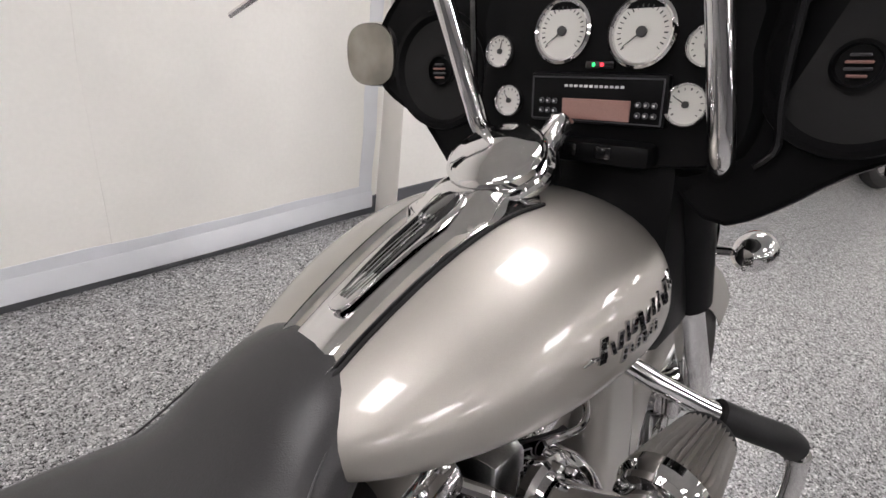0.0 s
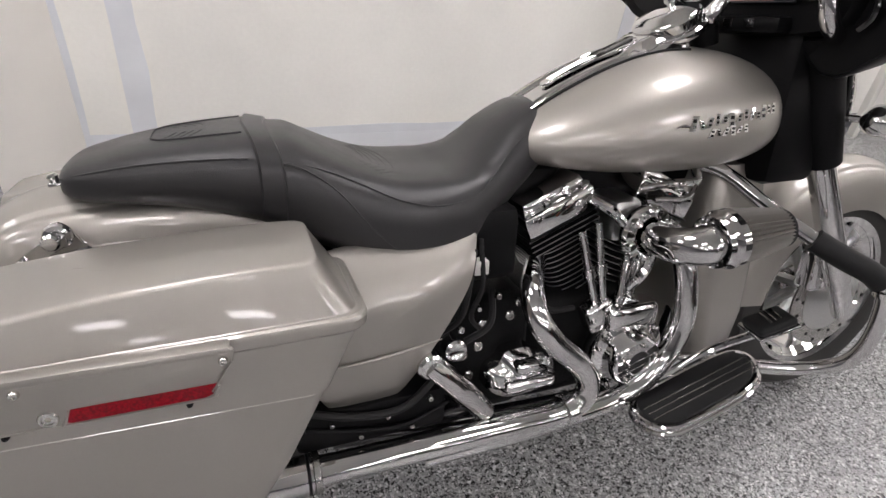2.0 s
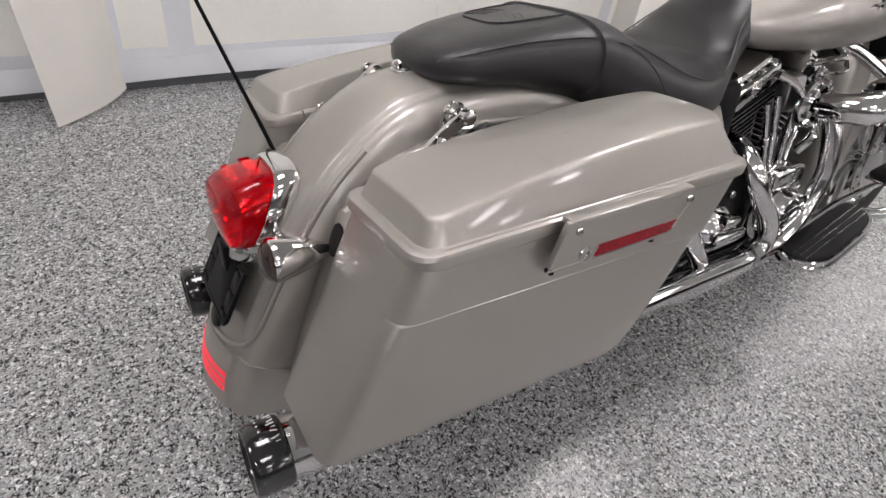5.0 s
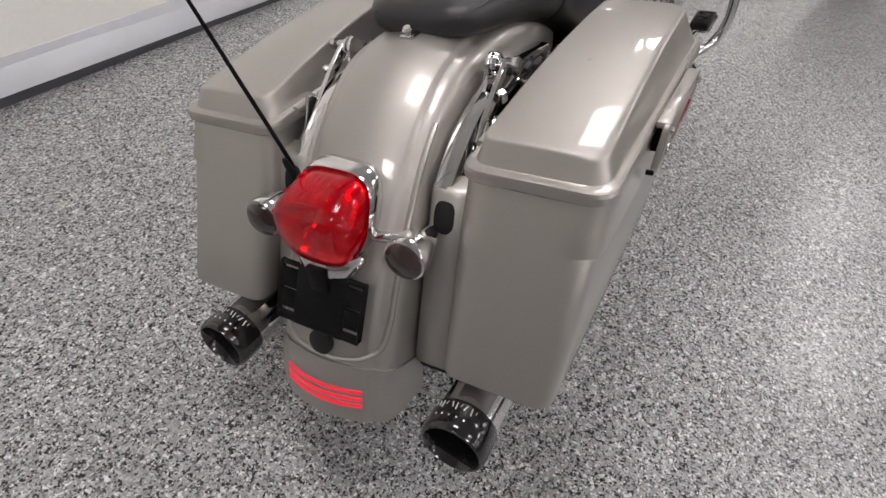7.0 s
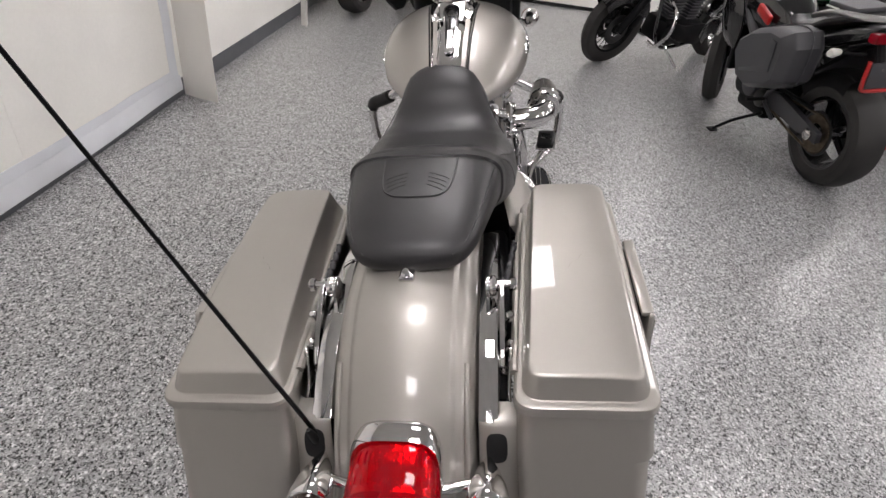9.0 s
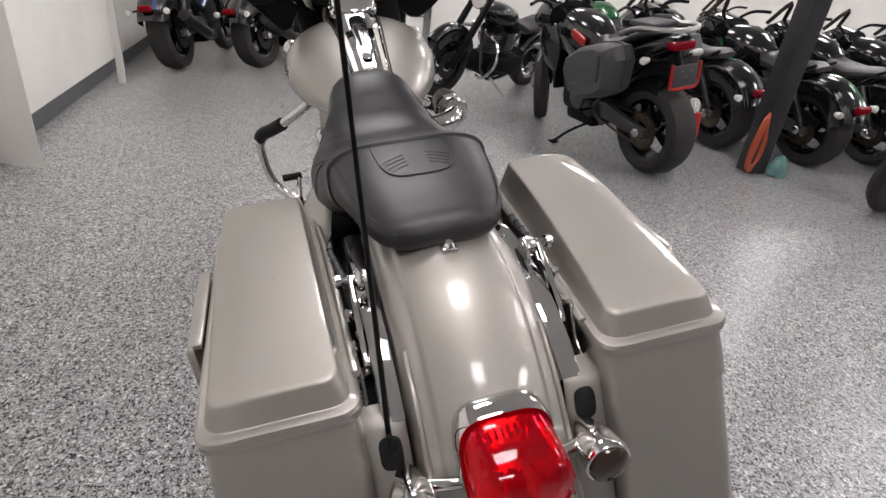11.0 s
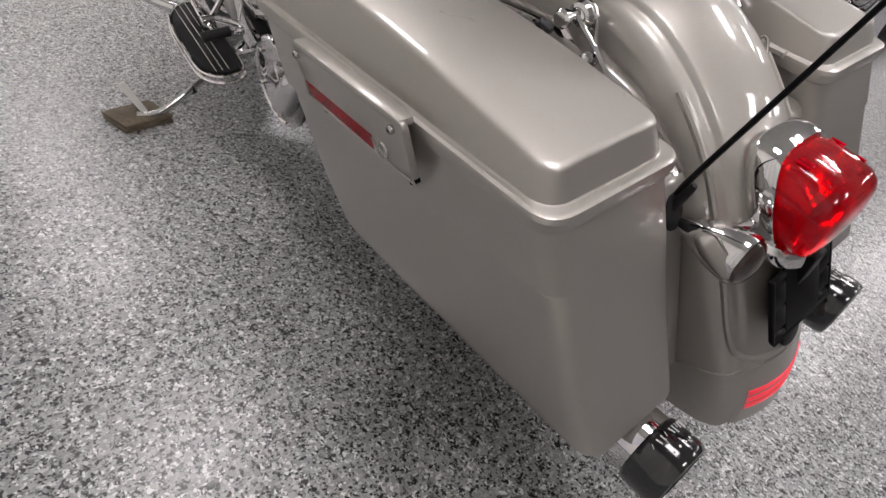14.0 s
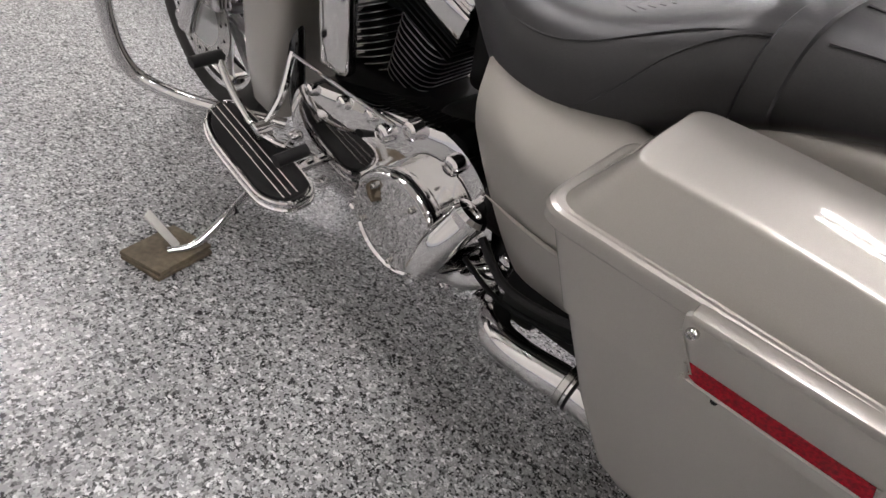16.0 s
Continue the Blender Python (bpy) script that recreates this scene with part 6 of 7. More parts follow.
def road_wheel(parent, name, x, z, y, width, rim_mat, spokes=5):
    w = part(name, lathe([(z * 0.66, -width * 0.42), (z * 0.80, -width * 0.5), (z * 0.93, -width * 0.42), (z, 0), (z * 0.93, width * 0.42), (z * 0.80, width * 0.5), (z * 0.66, width * 0.42), (z * 0.62, 0), (z * 0.66, -width * 0.42)], (x, y, z), (0, 1, 0), 36, cap=False), TYRE, parent, "black tyre")
    part("rim", lathe([(z * 0.60, -width * 0.36), (z * 0.67, -width * 0.40), (z * 0.67, width * 0.40), (z * 0.60, width * 0.36), (z * 0.60, -width * 0.36)], (x, y, z), (0, 1, 0), 32, cap=False), rim_mat, w)
    for k in range(spokes):
        a = 2 * math.pi * k / spokes
        part("spoke", tube([(x, y, z), (x + z * 0.62 * math.cos(a), y, z + z * 0.62 * math.sin(a))], [0.02, 0.014] if spokes < 9 else 0.003, 6), rim_mat, w)
    part("hub", lathe([(0.0, -0.07), (0.04, -0.06), (0.045, 0.06), (0, 0.07)], (x, y, z), (0, 1, 0), 18), rim_mat, w)
    for s in (-1, 1):
        part("brake_disc", lathe([(0.06, -0.002), (0.13, -0.002), (0.13, 0.002), (0.06, 0.002), (0.06, -0.002)], (x, y + s * width * 0.55, z), (0, 1, 0), 28, cap=False), STEEL if rim_mat is CHROME else DULL, w)
    return w


def sport_bike(label, rear, front, paint, accent, lean=11.0, case=False, base=1.44, steer=0.0, guard=False, tank_paint=None):
    """A modern motorcycle, its origin below the rear wheel, heading along its x; guard gives it a round rear mudguard."""
    b = tagged(new("sport_motorcycle"), label, "motorcycle", "parked motorcycles")
    b.matrix_world = pose(rear[0], rear[1], 0, 0, 0, math.degrees(math.atan2(front[1] - rear[1], front[0] - rear[0]))) @ pose(0, 0, 0, -lean, 0, 0)
    road_wheel(b, "rear_wheel", 0, 0.315, 0, 0.19, GLOSS_BLACK)
    front_wheel_part = road_wheel(b, "front_wheel", 0, 0.300, 0, 0.12, GLOSS_BLACK)
    front_wheel_part.matrix_local = pose(base, 0, 0, 0, 0, steer)
    # swing arm with its sprocket, toothed chain and axle
    for s in (-1, 1):
        arm_shape = [(-0.07, 0.285), (-0.07, 0.345), (0.05, 0.365), (0.20, 0.395), (0.36, 0.43), (0.50, 0.40), (0.50, 0.31), (0.30, 0.315), (0.12, 0.285)]
        arm = part("swing_arm", prism([(x, s * 0.115, z) for x, z in arm_shape], [(x, s * 0.150, z) for x, z in arm_shape], 0.006), DARKGREY, b)
        part("axle_nut", lathe([(0.034, -0.02), (0.036, 0.012), (0.028, 0.020), (0.018, 0.024), (0, 0.024)], (0, s * 0.150, 0.315), (0, s, 0), 6), STEEL, arm)
    part("sprocket", lathe([(0.06, -0.004), (0.108, -0.004), (0.108, 0.004), (0.06, 0.004), (0.06, -0.004)], (0, 0.108, 0.315), (0, 1, 0), 40, cap=False), BRASS, arm)
    for k in range(26):
        a = radians(75 + 210 * k / 25)
        part("chain_link", lathe([(0.0065, -0.007), (0.0065, 0.007)], (0.110 * math.cos(a), 0.108, 0.315 + 0.110 * math.sin(a)), (0, 1, 0), 6), BRASS, arm)
    part("chain", tube([(0.03, 0.108, 0.421), (0.25, 0.108, 0.41), (0.48, 0.108, 0.38)], 0.008, 6), BRASS, arm)
    part("chain", tube([(0.03, 0.108, 0.209), (0.25, 0.108, 0.24), (0.48, 0.108, 0.29)], 0.008, 6), BRASS, arm)
    part("chain_guard", slab((0.08, 0.100, 0.425), (0.42, 0.125, 0.445), 0.006), BLACK, arm)
    part("engine", slab((0.48, -0.15, 0.26), (0.92, 0.15, 0.56), 0.06, 2), WRINKLE, b)
    part("engine_cover", lathe([(0.09, 0), (0.085, 0.03), (0.05, 0.04), (0, 0.04)], (0.66, 0.15, 0.40), (0, 1, 0), 24), DARKGREY, b)
    part("gear_cover", lathe([(0.06, 0), (0.055, 0.03), (0.03, 0.035), (0, 0.035)], (0.53, 0.14, 0.34), (0, 1, 0), 20), DULL, b)
    part("sump", slab((0.55, -0.10, 0.17), (0.90, 0.10, 0.28), 0.03, 2), BLACK, b)
    part("radiator", slab((1.0, -0.15, 0.38), (1.04, 0.15, 0.68), 0.01), BLACK, b)
    rings = [section(x, w, zt, zb, 0.45, 2.4, 20) for x, w, zt, zb in ((0.55, 0.08, 0.84, 0.66), (0.65, 0.14, 0.93, 0.62), (0.80, 0.17, 0.98, 0.60), (0.95, 0.16, 0.98, 0.62), (1.03, 0.08, 0.92, 0.70))]
    part("fuel_tank", loft(rings), tank_paint or paint, b)
    for s in (-1, 1):
        bar(b, "fork", [(base, s * 0.10, 0.30), (base - 0.14, s * 0.10, 0.62), (base - 0.26, s * 0.10, 0.92)], 0.026, STEEL, 12)
        bar(b, "handlebar", [(base - 0.30, s * 0.10, 0.98), (base - 0.34, s * 0.25, 1.04), (base - 0.42, s * 0.38, 1.03)], 0.014, BLACK)
        bar(b, "frame", [(0.50, s * 0.14, 0.50), (0.75, s * 0.18, 0.70), (1.12, s * 0.08, 0.88)], 0.026, accent, 10)
        bar(b, "subframe", [(0.46, s * 0.11, 0.52), (0.25, s * 0.12, 0.68), (0.02, s * 0.09, 0.80)], 0.013, BLACK)
        peg = bar(b, "foot_peg", [(0.46, s * 0.16, 0.36), (0.45, s * 0.30, 0.37)], 0.012, RUBBER)
        bar(peg, "peg_bracket", [(0.40, s * 0.15, 0.46), (0.46, s * 0.17, 0.36), (0.34, s * 0.165, 0.27)], 0.012, DARKGREY)
        part("side_fairing", polygon_shell(smooth_outline([(0.98, 0.52), (1.15, 0.56), (1.25, 0.75), (1.20, 0.92), (1.02, 0.86), (0.95, 0.70)], 28), 0.16, 0.04, s, 5), paint, b)
    part("front_fender", thick(loft(fender_rings([Vector((base + 0.33 * math.cos(radians(a)), 0, 0.30 + 0.33 * math.sin(radians(a)))) for a in range(25, 165, 10)], [(y * 0.6, h) for y, h in SECTION], (base, 0, 0.3)), closed=False), 0.003), paint, b)
    rings = [section(x, w, zt, zb, 0.5, 2.2, 18) for x, w, zt, zb in ((1.05, 0.20, 1.02, 0.80), (1.20, 0.21, 1.05, 0.76), (1.35, 0.15, 0.98, 0.78), (1.45, 0.05, 0.90, 0.82))]
    part("nose_fairing", loft(rings), paint, b)
    bar(b, "windscreen", [(1.30, -0.10, 1.02), (1.16, 0, 1.20), (1.30, 0.10, 1.02)], 0.02, SMOKE)
    bar(b, "exhaust", [(0.60, -0.12, 0.25), (0.40, -0.18, 0.27), (0.0, -0.20, 0.42), (-0.12, -0.205, 0.47)], 0.05, STEEL if not guard else DULL, 14)
    stand = bar(b, "side_stand", [(0.52, 0.12, 0.24), (0.62, 0.24, 0.16), (0.69, 0.335, 0.075)], 0.011, BLACK)
    part("stand_foot", slab((0.665, 0.310, 0.062), (0.735, 0.362, 0.074), 0.004), BLACK, stand)
    if guard:
        arc_r = 0.385
        part("rear_fender", thick(loft(fender_rings([Vector((arc_r * math.cos(radians(a)), 0, 0.325 + arc_r * math.sin(radians(a)))) for a in range(18, 164, 6)], [(y * 1.0, h * 1.1) for y, h in SECTION], (0, 0, 0.325)), closed=False), 0.003), paint, b)
        part("fender_stripe", thick(loft(fender_rings([Vector(((arc_r + 0.006) * math.cos(radians(a)), 0, 0.325 + (arc_r + 0.006) * math.sin(radians(a)))) for a in range(40, 150, 6)], [(-0.08, 0.0035), (-0.05, 0.0085), (-0.035, 0.0095)], (0, 0, 0.325)), closed=False), 0.002), accent, b)
        rings = [section(x, w, zt, zb, 0.5, 2.6, 18) for x, w, zt, zb in ((0.02, 0.08, 0.78, 0.74), (0.12, 0.13, 0.80, 0.72), (0.35, 0.15, 0.77, 0.68), (0.52, 0.13, 0.80, 0.70), (0.60, 0.07, 0.84, 0.76))]
        part("seat", loft(rings), LEATHER, b)
        part("tail_lamp", slab((-0.405, -0.055, 0.515), (-0.345, 0.055, 0.570), 0.018, 3), REFLECTOR, b, "red tail lamp")
        for s in (-1, 1):
            lamp = part("indicator", lathe([(0.0, -0.05), (0.018, -0.03), (0.026, 0.01), (0.020, 0.022), (0, 0.024)], (-0.33, s * 0.16, 0.52), (-1, s * 0.2, 0), 14), WHITE_FACE, b, "pale round indicator")
            bar(lamp, "stem", [(-0.30, s * 0.08, 0.53), (-0.32, s * 0.15, 0.52)], 0.008, BLACK)
            part("fender_strut", slab((-0.16, s * 0.118 - 0.006, 0.44), (0.30, s * 0.118 + 0.006, 0.50), 0.005, turn=Euler((0, -0.35, 0)).to_matrix().to_4x4()), BLACK, b)
            bar(b, "damper", [(-0.02, s * 0.14, 0.36), (0.16, s * 0.14, 0.66)], 0.024, DULL, 12)
        return b
    rings = [section(x, w, zt, zb, 0.5, 2.6, 18) for x, w, zt, zb in ((-0.02, 0.07, 0.955, 0.925), (0.06, 0.11, 0.96, 0.89), (0.20, 0.13, 0.92, 0.84), (0.30, 0.13, 0.87, 0.80), (0.48, 0.13, 0.83, 0.77), (0.60, 0.07, 0.85, 0.79))]
    part("seat", loft(rings), LEATHER, b)
    rings = [section(x, w, zt, zb, 0.5, 2.4, 18) for x, w, zt, zb in ((-0.14, 0.05, 0.93, 0.89), (-0.08, 0.10, 0.93, 0.84), (0.05, 0.12, 0.90, 0.78), (0.25, 0.13, 0.82, 0.70), (0.42, 0.12, 0.78, 0.66))]
    part("tail_cowl", loft(rings), paint, b)
    part("grab_rail", tube([(0.28, 0.14, 0.90), (0.10, 0.16, 0.955), (-0.10, 0.13, 0.97), (-0.17, 0, 0.965), (-0.10, -0.13, 0.97), (0.10, -0.16, 0.955), (0.28, -0.14, 0.90)], 0.016, 8, 50), DULL if not case else ALUMINIUM, b)
    part("tail_lamp", slab((-0.16, -0.085, 0.845), (-0.09, 0.085, 0.900), 0.015), REFLECTOR, b, "dark red tail lamp")
    bar(b, "plate_hanger", [(-0.08, 0, 0.86), (-0.13, 0, 0.76), (-0.17, 0, 0.66)], 0.022, BLACK)
    plate = part("number_plate", slab((-0.20, -0.09, 0.64), (-0.187, 0.09, 0.77), 0.004), DARKGREY, b, "blank dark plate")
    for y, z in ((-0.03, 0.735), (0.03, 0.735), (0.0, 0.70)):
        bolt((-0.201, y, z), (-1, 0, 0), 0.006, STEEL, plate)
    for s in (-1, 1):
        lamp = part("indicator", lathe([(0.0, -0.065), (0.016, -0.05), (0.024, 0.0), (0.018, 0.022), (0, 0.026)], (-0.06, s * 0.215, 0.795), (-0.35, s * 1.0, 0.05), 14), WHITE_FACE if case else SMOKE, b)
        bar(lamp, "stem", [(-0.08, s * 0.05, 0.78), (-0.06, s * 0.16, 0.79)], 0.009, BLACK)
    part("hugger", thick(loft(fender_rings([Vector((0.345 * math.cos(radians(a)), 0, 0.315 + 0.345 * math.sin(radians(a)))) for a in range(35, 112, 8)], [(y * 0.8, h * 0.7) for y, h in SECTION], (0, 0, 0.315)), closed=False), 0.003), BLACK, b)
    if case:
        for s in (-1, 1):
            part("red_trim", tube([(-0.195, s * 0.105, 0.78), (-0.195, s * 0.105, 0.66), (-0.195, s * 0.09, 0.632), (-0.195, 0, 0.628)], 0.011, 8), REDPAINT, b, "red painted trim")
        part("red_trim", slab((-0.14, -0.27, 0.24), (0.02, -0.21, 0.42), 0.02), REDPAINT, b)
        part("red_trim", slab((0.62, 0.155, 0.79), (0.78, 0.185, 0.85), 0.012, turn=Euler((0, -0.35, 0)).to_matrix().to_4x4()), REDPAINT, b)
        part("passenger_peg", tube([(0.12, -0.14, 0.42), (0.02, -0.30, 0.43)], 0.014, 8), STEEL, b)
        outline_xz = [(0.585, 0.655), (0.555, 0.735), (0.42, 0.815), (0.20, 0.875), (0.08, 0.870), (0.04, 0.79), (0.07, 0.60), (0.15, 0.545), (0.38, 0.475), (0.51, 0.505)]
        mid_x, mid_z = 0.31, 0.68
        for s in (-1, 1):
            rings = []
            for y, f in ((0.175, 0.90), (0.20, 0.985), (0.215, 1.0), (0.335, 1.0), (0.352, 0.985), (0.390, 0.86), (0.398, 0.82), (0.399, 0.4), (0.40, 0.02)):
                rings.append([(mid_x + (x - mid_x) * f, s * (y - 0.10 * max(0.06 - x, 0)), mid_z + (z - mid_z) * f) for x, z in outline_xz])
            cs = part("side_case", loft(rings), DARKGREY, b, "black hard side case", sharp=30)
            part("case_seam", tube([(mid_x + (x - mid_x) * 1.002, s * 0.262, mid_z + (z - mid_z) * 1.002) for x, z in [*outline_xz, outline_xz[0]]], 0.004, 6, 60), DARKGREY, cs)
            facet = [(0.135, 0.81), (0.185, 0.82), (0.20, 0.665), (0.44, 0.585), (0.44, 0.570), (0.145, 0.645)]
            part("case_rib", prism([(x, s * 0.396, z) for x, z in facet], [(x, s * 0.406, z) for x, z in facet], 0.002), DARKGREY, cs)
        part("top_pad", slab((0.02, -0.10, 0.955), (0.26, 0.10, 0.985), 0.012), DARKGREY, b)
    return b


def cruiser(label, rear, front, paint, lean=12.0, base=1.62, turn=14.0, chrome=True):
    """A cruiser with a raked chrome fork."""
    b = tagged(new("cruiser_motorcycle"), label, "motorcycle", "parked motorcycles")
    b.matrix_world = pose(rear[0], rear[1], 0, 0, 0, math.degrees(math.atan2(front[1] - rear[1], front[0] - rear[0]))) @ pose(0, 0, 0, -lean, 0, 0)
    road_wheel(b, "rear_wheel", 0, 0.32, 0, 0.16, CHROME)
    shine = CHROME if chrome else BLACK
    dull = ALUMINIUM if chrome else DARKGREY
    road_wheel(b, "front_wheel", base, 0.33, 0, 0.10, shine, 20)
    for s in (-1, 1):
        part("caliper", slab((base - 0.19, s * 0.075 - 0.03, 0.36), (base - 0.09, s * 0.075 + 0.03, 0.48), 0.015, 2), shine, b)
    if not chrome:
        part("front_fender", thick(loft(fender_rings([Vector((base + 0.36 * math.cos(radians(a)), 0, 0.33 + 0.36 * math.sin(radians(a)))) for a in range(40, 165, 9)], [(y * 0.55, h) for y, h in SECTION], (base, 0, 0.33)), closed=False), 0.003), paint, b)
    part("rear_fender", thick(loft(fender_rings([Vector((0.36 * math.cos(radians(a)), 0, 0.32 + 0.36 * math.sin(radians(a)))) for a in range(20, 185, 9)], [(y * 0.9, h) for y, h in SECTION], (0, 0, 0.32)), closed=False), 0.003), paint, b)
    for s in (-1, 1):
        leg = bar(b, "fork", [(base, s * 0.085, 0.33), (base - 0.18, s * 0.09, 0.66), (base - 0.34, s * 0.09, 0.98)], [0.036, 0.034, 0.026], shine, 14)
        part("fork_cap", lathe([(0.036, -0.03), (0.036, 0.03), (0, 0.035)], (base - 0.01, s * 0.085, 0.34), (-0.45, 0, 0.89), 14), shine, leg)
        bar(b, "handlebar", [(base - 0.38, s * 0.05, 1.02), (base - 0.42, s * 0.20, 1.12), (base - 0.55, s * 0.40, 1.10), (base - 0.66, s * 0.46, 1.07)], 0.014, CHROME)
        bar(b, "crash_bar", [(1.10, s * 0.06, 0.66), (1.18, s * 0.30, 0.58), (1.20, s * 0.34, 0.42), (1.12, s * 0.20, 0.24), (1.08, s * 0.08, 0.22)], 0.016, CHROME, 10)
        bar(b, "frame", [(0.2, s * 0.10, 0.40), (0.55, s * 0.12, 0.22), (1.0, s * 0.12, 0.22), (1.16, s * 0.05, 0.70)], 0.018, GLOSS_BLACK)
        bar(b, "foot_peg", [(0.95, s * 0.18, 0.30), (0.96, s * 0.32, 0.31)], 0.016, RUBBER)
        part("rocker_box", slab((0.52 if s < 0 else 0.82, -0.09, 0.62), (0.70 if s < 0 else 0.98, 0.09, 0.69), 0.02), shine, b)
        cyl = part("cylinder", slab((0.55 if s < 0 else 0.80, -0.07, 0.40), (0.69 if s < 0 else 0.94, 0.07, 0.63), 0.02), DARKGREY, b)
        for k in range(7):
            part("fin", slab((0.535 if s < 0 else 0.785, -0.085, 0.43 + 0.027 * k), (0.705 if s < 0 else 0.955, 0.085, 0.436 + 0.027 * k), 0.002, 1), dull, cyl)
    part("crankcase", slab((0.45, -0.14, 0.20), (1.0, 0.14, 0.42), 0.05, 2), shine, b)
    part("primary_case", polygon_shell(smooth_outline([(0.40, 0.32), (0.48, 0.42), (0.75, 0.40), (0.95, 0.42), (1.03, 0.32), (0.95, 0.22), (0.72, 0.24), (0.48, 0.22)], 32), 0.16, 0.03, 1, 5), shine, b)
    part("air_cleaner", lathe([(0.10, 0), (0.10, 0.05), (0.08, 0.07), (0, 0.07)], (0.75, -0.14, 0.55), (0, -1, 0), 24), CHROME, b)
    rings = [section(x, w, zt, zb, 0.4, 2.3, 20) for x, w, zt, zb in ((0.58, 0.05, 0.80, 0.72), (0.68, 0.12, 0.86, 0.70), (0.85, 0.16, 0.90, 0.69), (1.0, 0.15, 0.91, 0.70), (1.12, 0.06, 0.88, 0.76))]
    part("fuel_tank", loft(rings), paint, b)
    rings = [section(x, w, zt, zb, 0.5, 2.6, 18) for x, w, zt, zb in ((-0.15, 0.09, 0.76, 0.71), (0.05, 0.13, 0.78, 0.70), (0.22, 0.14, 0.73, 0.66), (0.42, 0.15, 0.70, 0.62), (0.60, 0.08, 0.76, 0.68))]
    part("seat", loft(rings), LEATHER, b)
    part("headlamp", lathe([(0.0, -0.10), (0.06, -0.08), (0.085, -0.02), (0.09, 0.02), (0.08, 0.03), (0, 0.035)], (base - 0.28, 0, 0.92), (1, 0, 0.05), 28), CHROME, b)
    for k, z in enumerate((0.28, 0.36)):
        bar(b, "exhaust", [(0.85 - 0.25 * k, -0.10, 0.42), (0.80 - 0.25 * k, -0.17, 0.32), (0.5, -0.18, z), (-0.25, -0.18, z)], 0.036, CHROME, 14)
    bar(b, "side_stand", [(0.92, 0.13, 0.23), (0.88, 0.22, 0.15), (0.84, 0.33, 0.08)], 0.012, CHROME)
    part("tail_lamp", slab((-0.40, -0.05, 0.56), (-0.35, 0.05, 0.62), 0.015), REFLECTOR, b)
    return b


sport_bike("black sport touring motorcycle with hard side cases and red trim", (2.36, -2.09), (3.76, -1.90), GLOSS_BLACK, DARKGREY, 10, True, 1.44, -34.0)
sport_bike("black motorcycle beside the steel column", (3.05, -3.22), (4.45, -3.15), GLOSS_BLACK, DARKGREY, guard=True)
sport_bike("black motorcycle with a green striped mudguard in the row", (2.62, -3.76), (4.05, -3.72), GLOSS_BLACK, DEEP_GREEN, guard=True)
sport_bike("black motorcycle with a red tail lamp in the row", (2.64, -4.52), (4.05, -4.46), GLOSS_BLACK, DARKGREY, guard=True)
sport_bike("black motorcycle with a low seat in the row", (2.72, -5.35), (4.12, -5.25), GLOSS_BLACK, DARKGREY, guard=True)
sport_bike("dark motorcycle with a bright green tank, row end", (2.80, -6.15), (4.20, -6.05), GLOSS_BLACK, DARKGREY, guard=True, tank_paint=GREEN)
sport_bike("black motorcycle in the second row", (4.85, -3.60), (6.15, -3.50), GLOSS_BLACK, DARKGREY, guard=True, tank_paint=DEEP_GREEN)
sport_bike("dark motorcycle in the second row", (4.85, -4.55), (6.15, -4.45), GLOSS_BLACK, DARKGREY, guard=True)
sport_bike("black motorcycle far back in the second row", (4.85, -5.55), (6.15, -5.45), GLOSS_BLACK, DARKGREY, guard=True, tank_paint=GREEN)
cruiser("black cruiser motorcycle with chrome crash bars", (5.30, -2.30), (4.43, -1.05), GLOSS_BLACK, 12, 1.52, chrome=False)
sport_bike("dark motorcycle with a red tail lamp near the white wall", (4.98, 1.30), (6.30, 0.98), GLOSS_BLACK, BLUE, 9, False, 1.36, guard=True)
sport_bike("black motorcycle parked by the roll door", (5.28, 0.58), (6.45, -0.10), GLOSS_BLACK, DARKGREY, 9, False, 1.32, guard=True)
cruiser("chrome cruiser motorcycle with long raked fork", (1.80, -5.06), (1.66, -3.45), GLOSS_BLACK, 13, 1.62)
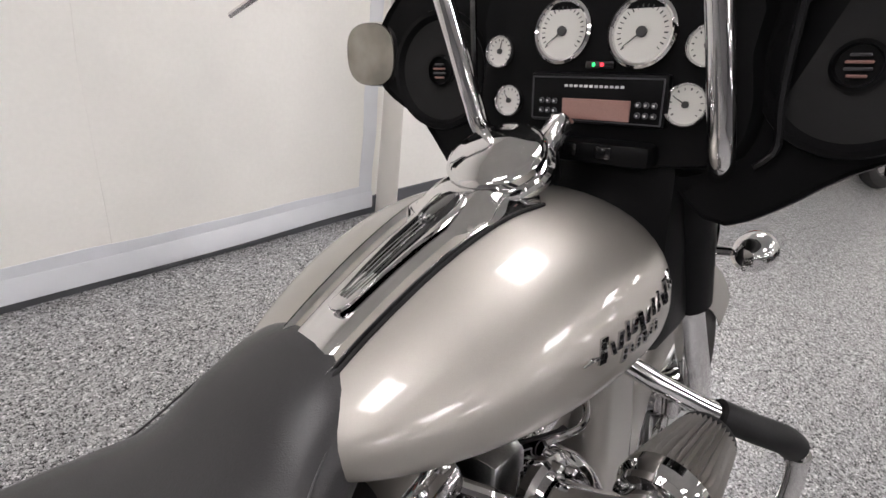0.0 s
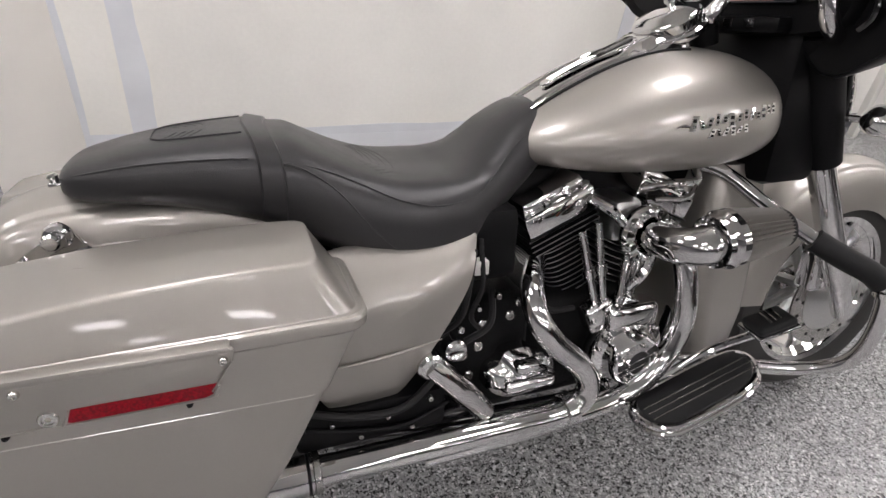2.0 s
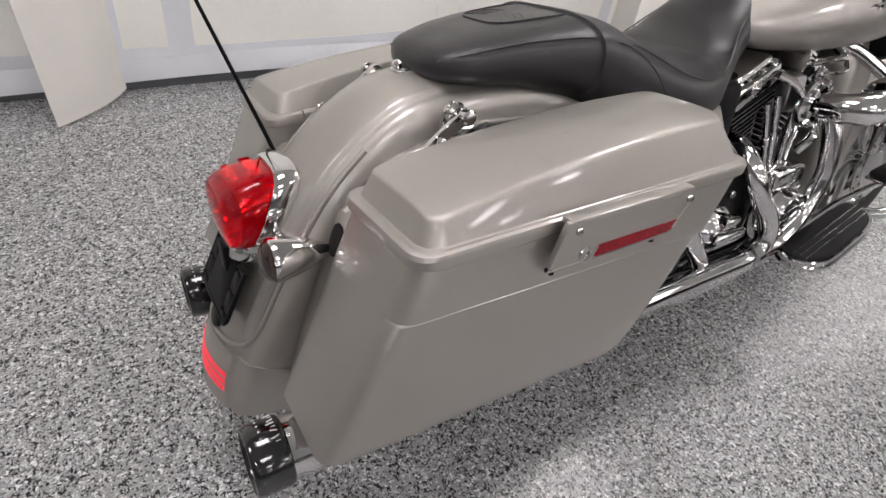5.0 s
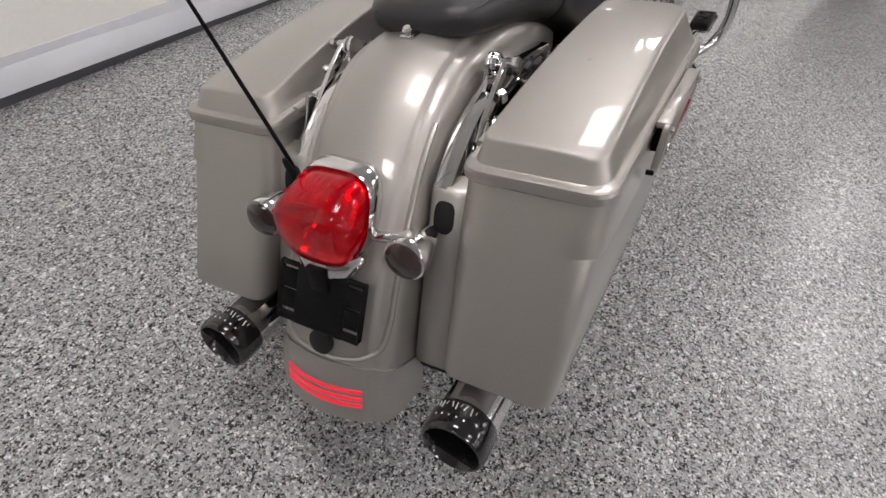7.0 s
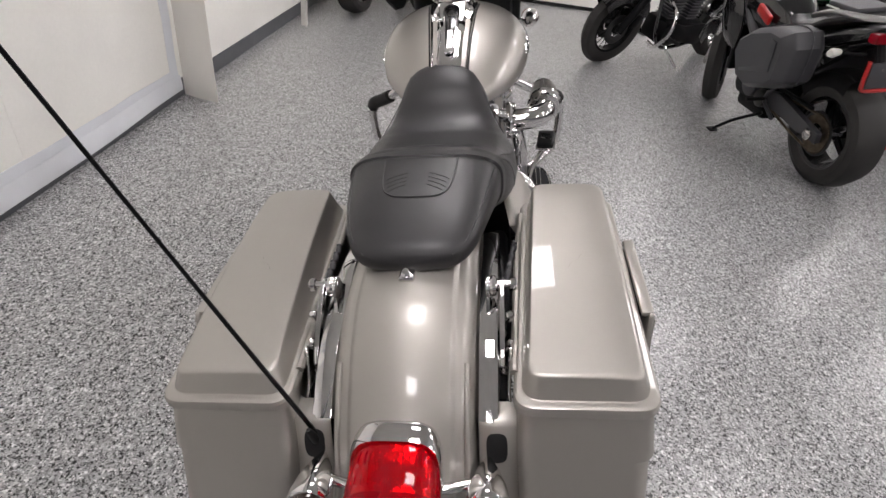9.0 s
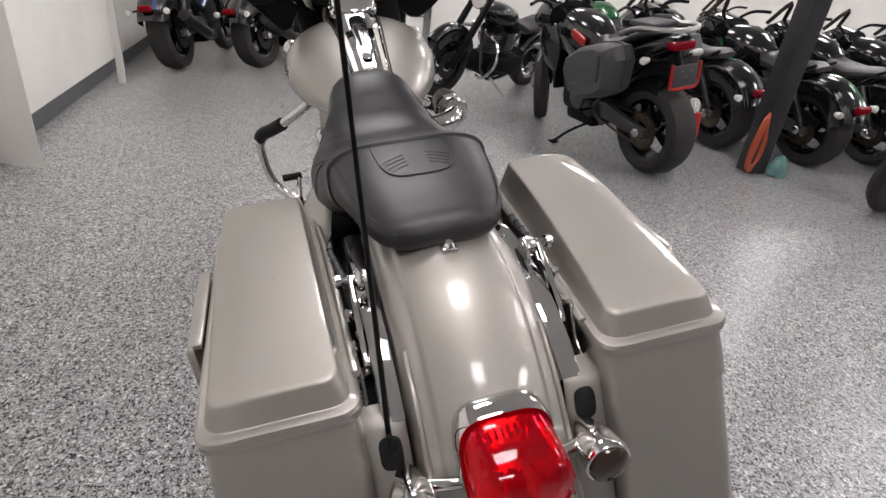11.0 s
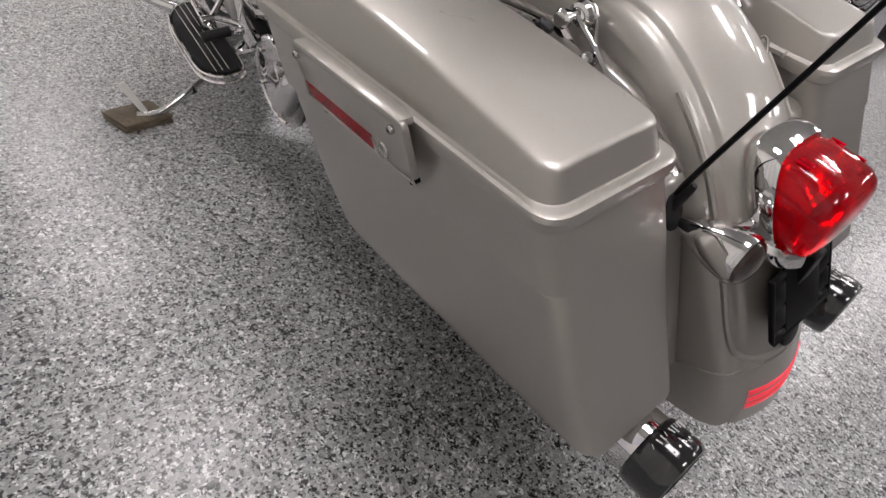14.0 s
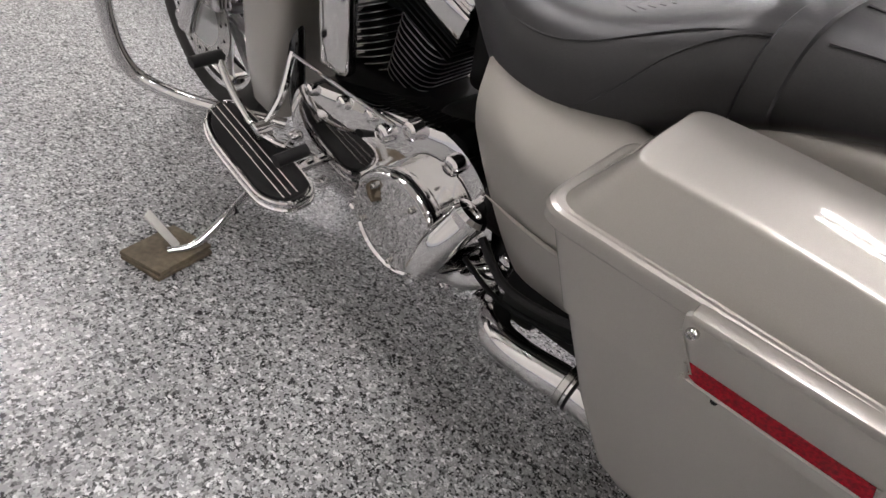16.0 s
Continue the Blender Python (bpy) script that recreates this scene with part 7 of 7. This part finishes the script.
cruiser("chrome cruiser motorcycle behind the first one", (1.72, -7.75), (1.72, -6.15), BLUE, 13, 1.56)
cruiser("dark cruiser motorcycle with chrome engine", (0.75, -8.05), (0.95, -6.50), GLOSS_BLACK, 13, 1.56)

# steel column with a hose and a rag
tagged(part("column", slab((2.34, -3.11, 0), (2.48, -2.96, CEILING), 0.008), COLUMN_PAINT), "dark grey square steel column", "column", kind="structure")
hose = tagged(new("air_hose"), "orange air hose hung in loops on the column", "hose")
for k in range(7):
    w = 0.030 + 0.010 * (k % 4)
    part("loop", tube([(2.335, -2.945, 0.46 - 0.006 * k), (2.320 - 0.004 * k, -2.945 + w, 0.40), (2.300 - 0.006 * (k % 3), -2.930 + w * 1.3, 0.20), (2.310, -2.940 + w, 0.035 + 0.007 * k), (2.325 - 0.003 * k, -2.955, 0.06 + 0.008 * k), (2.320 - 0.003 * k, -2.965, 0.25), (2.335, -2.95, 0.44 - 0.006 * k)], 0.0085, 8, 34), ORANGE, hose)
rag = bmesh.new()
bmesh.ops.create_icosphere(rag, subdivisions=4, radius=1.0)
for v in rag.verts:
    n = noise.noise(v.co * 2.3) * 0.35 + noise.noise(v.co * 6.0) * 0.12
    v.co = Vector((v.co.x * (0.055 + 0.05 * n), v.co.y * (0.075 + 0.05 * n), max(v.co.z, -0.2) * (0.13 + 0.05 * n) * (1 - 0.3 * abs(v.co.y)) + 0.03))
    v.co += Vector((2.31, -3.18, 0))
low = min(v.co.z for v in rag.verts)
for v in rag.verts:
    v.co.z -= low
tagged(part("rag", rag, TEAL, sharp=80), "crumpled teal rag on the floor", "rag")

# board under the side stand: two thin worn plies
board = tagged(new("stand_board"), "two worn plywood squares under the side stand", "board")
for z, a, dx in ((0.0, 15, 0.0), (0.011, 18, 0.004)):
    bm = slab((-0.053, -0.069, 0.0), (0.053, 0.069, 0.0095), 0.002, 2)
    bmesh.ops.transform(bm, matrix=pose(1.054 + dx, 0.512, z, 0, 0, a), verts=bm.verts)
    part("ply", bm, CARDBOARD, board)
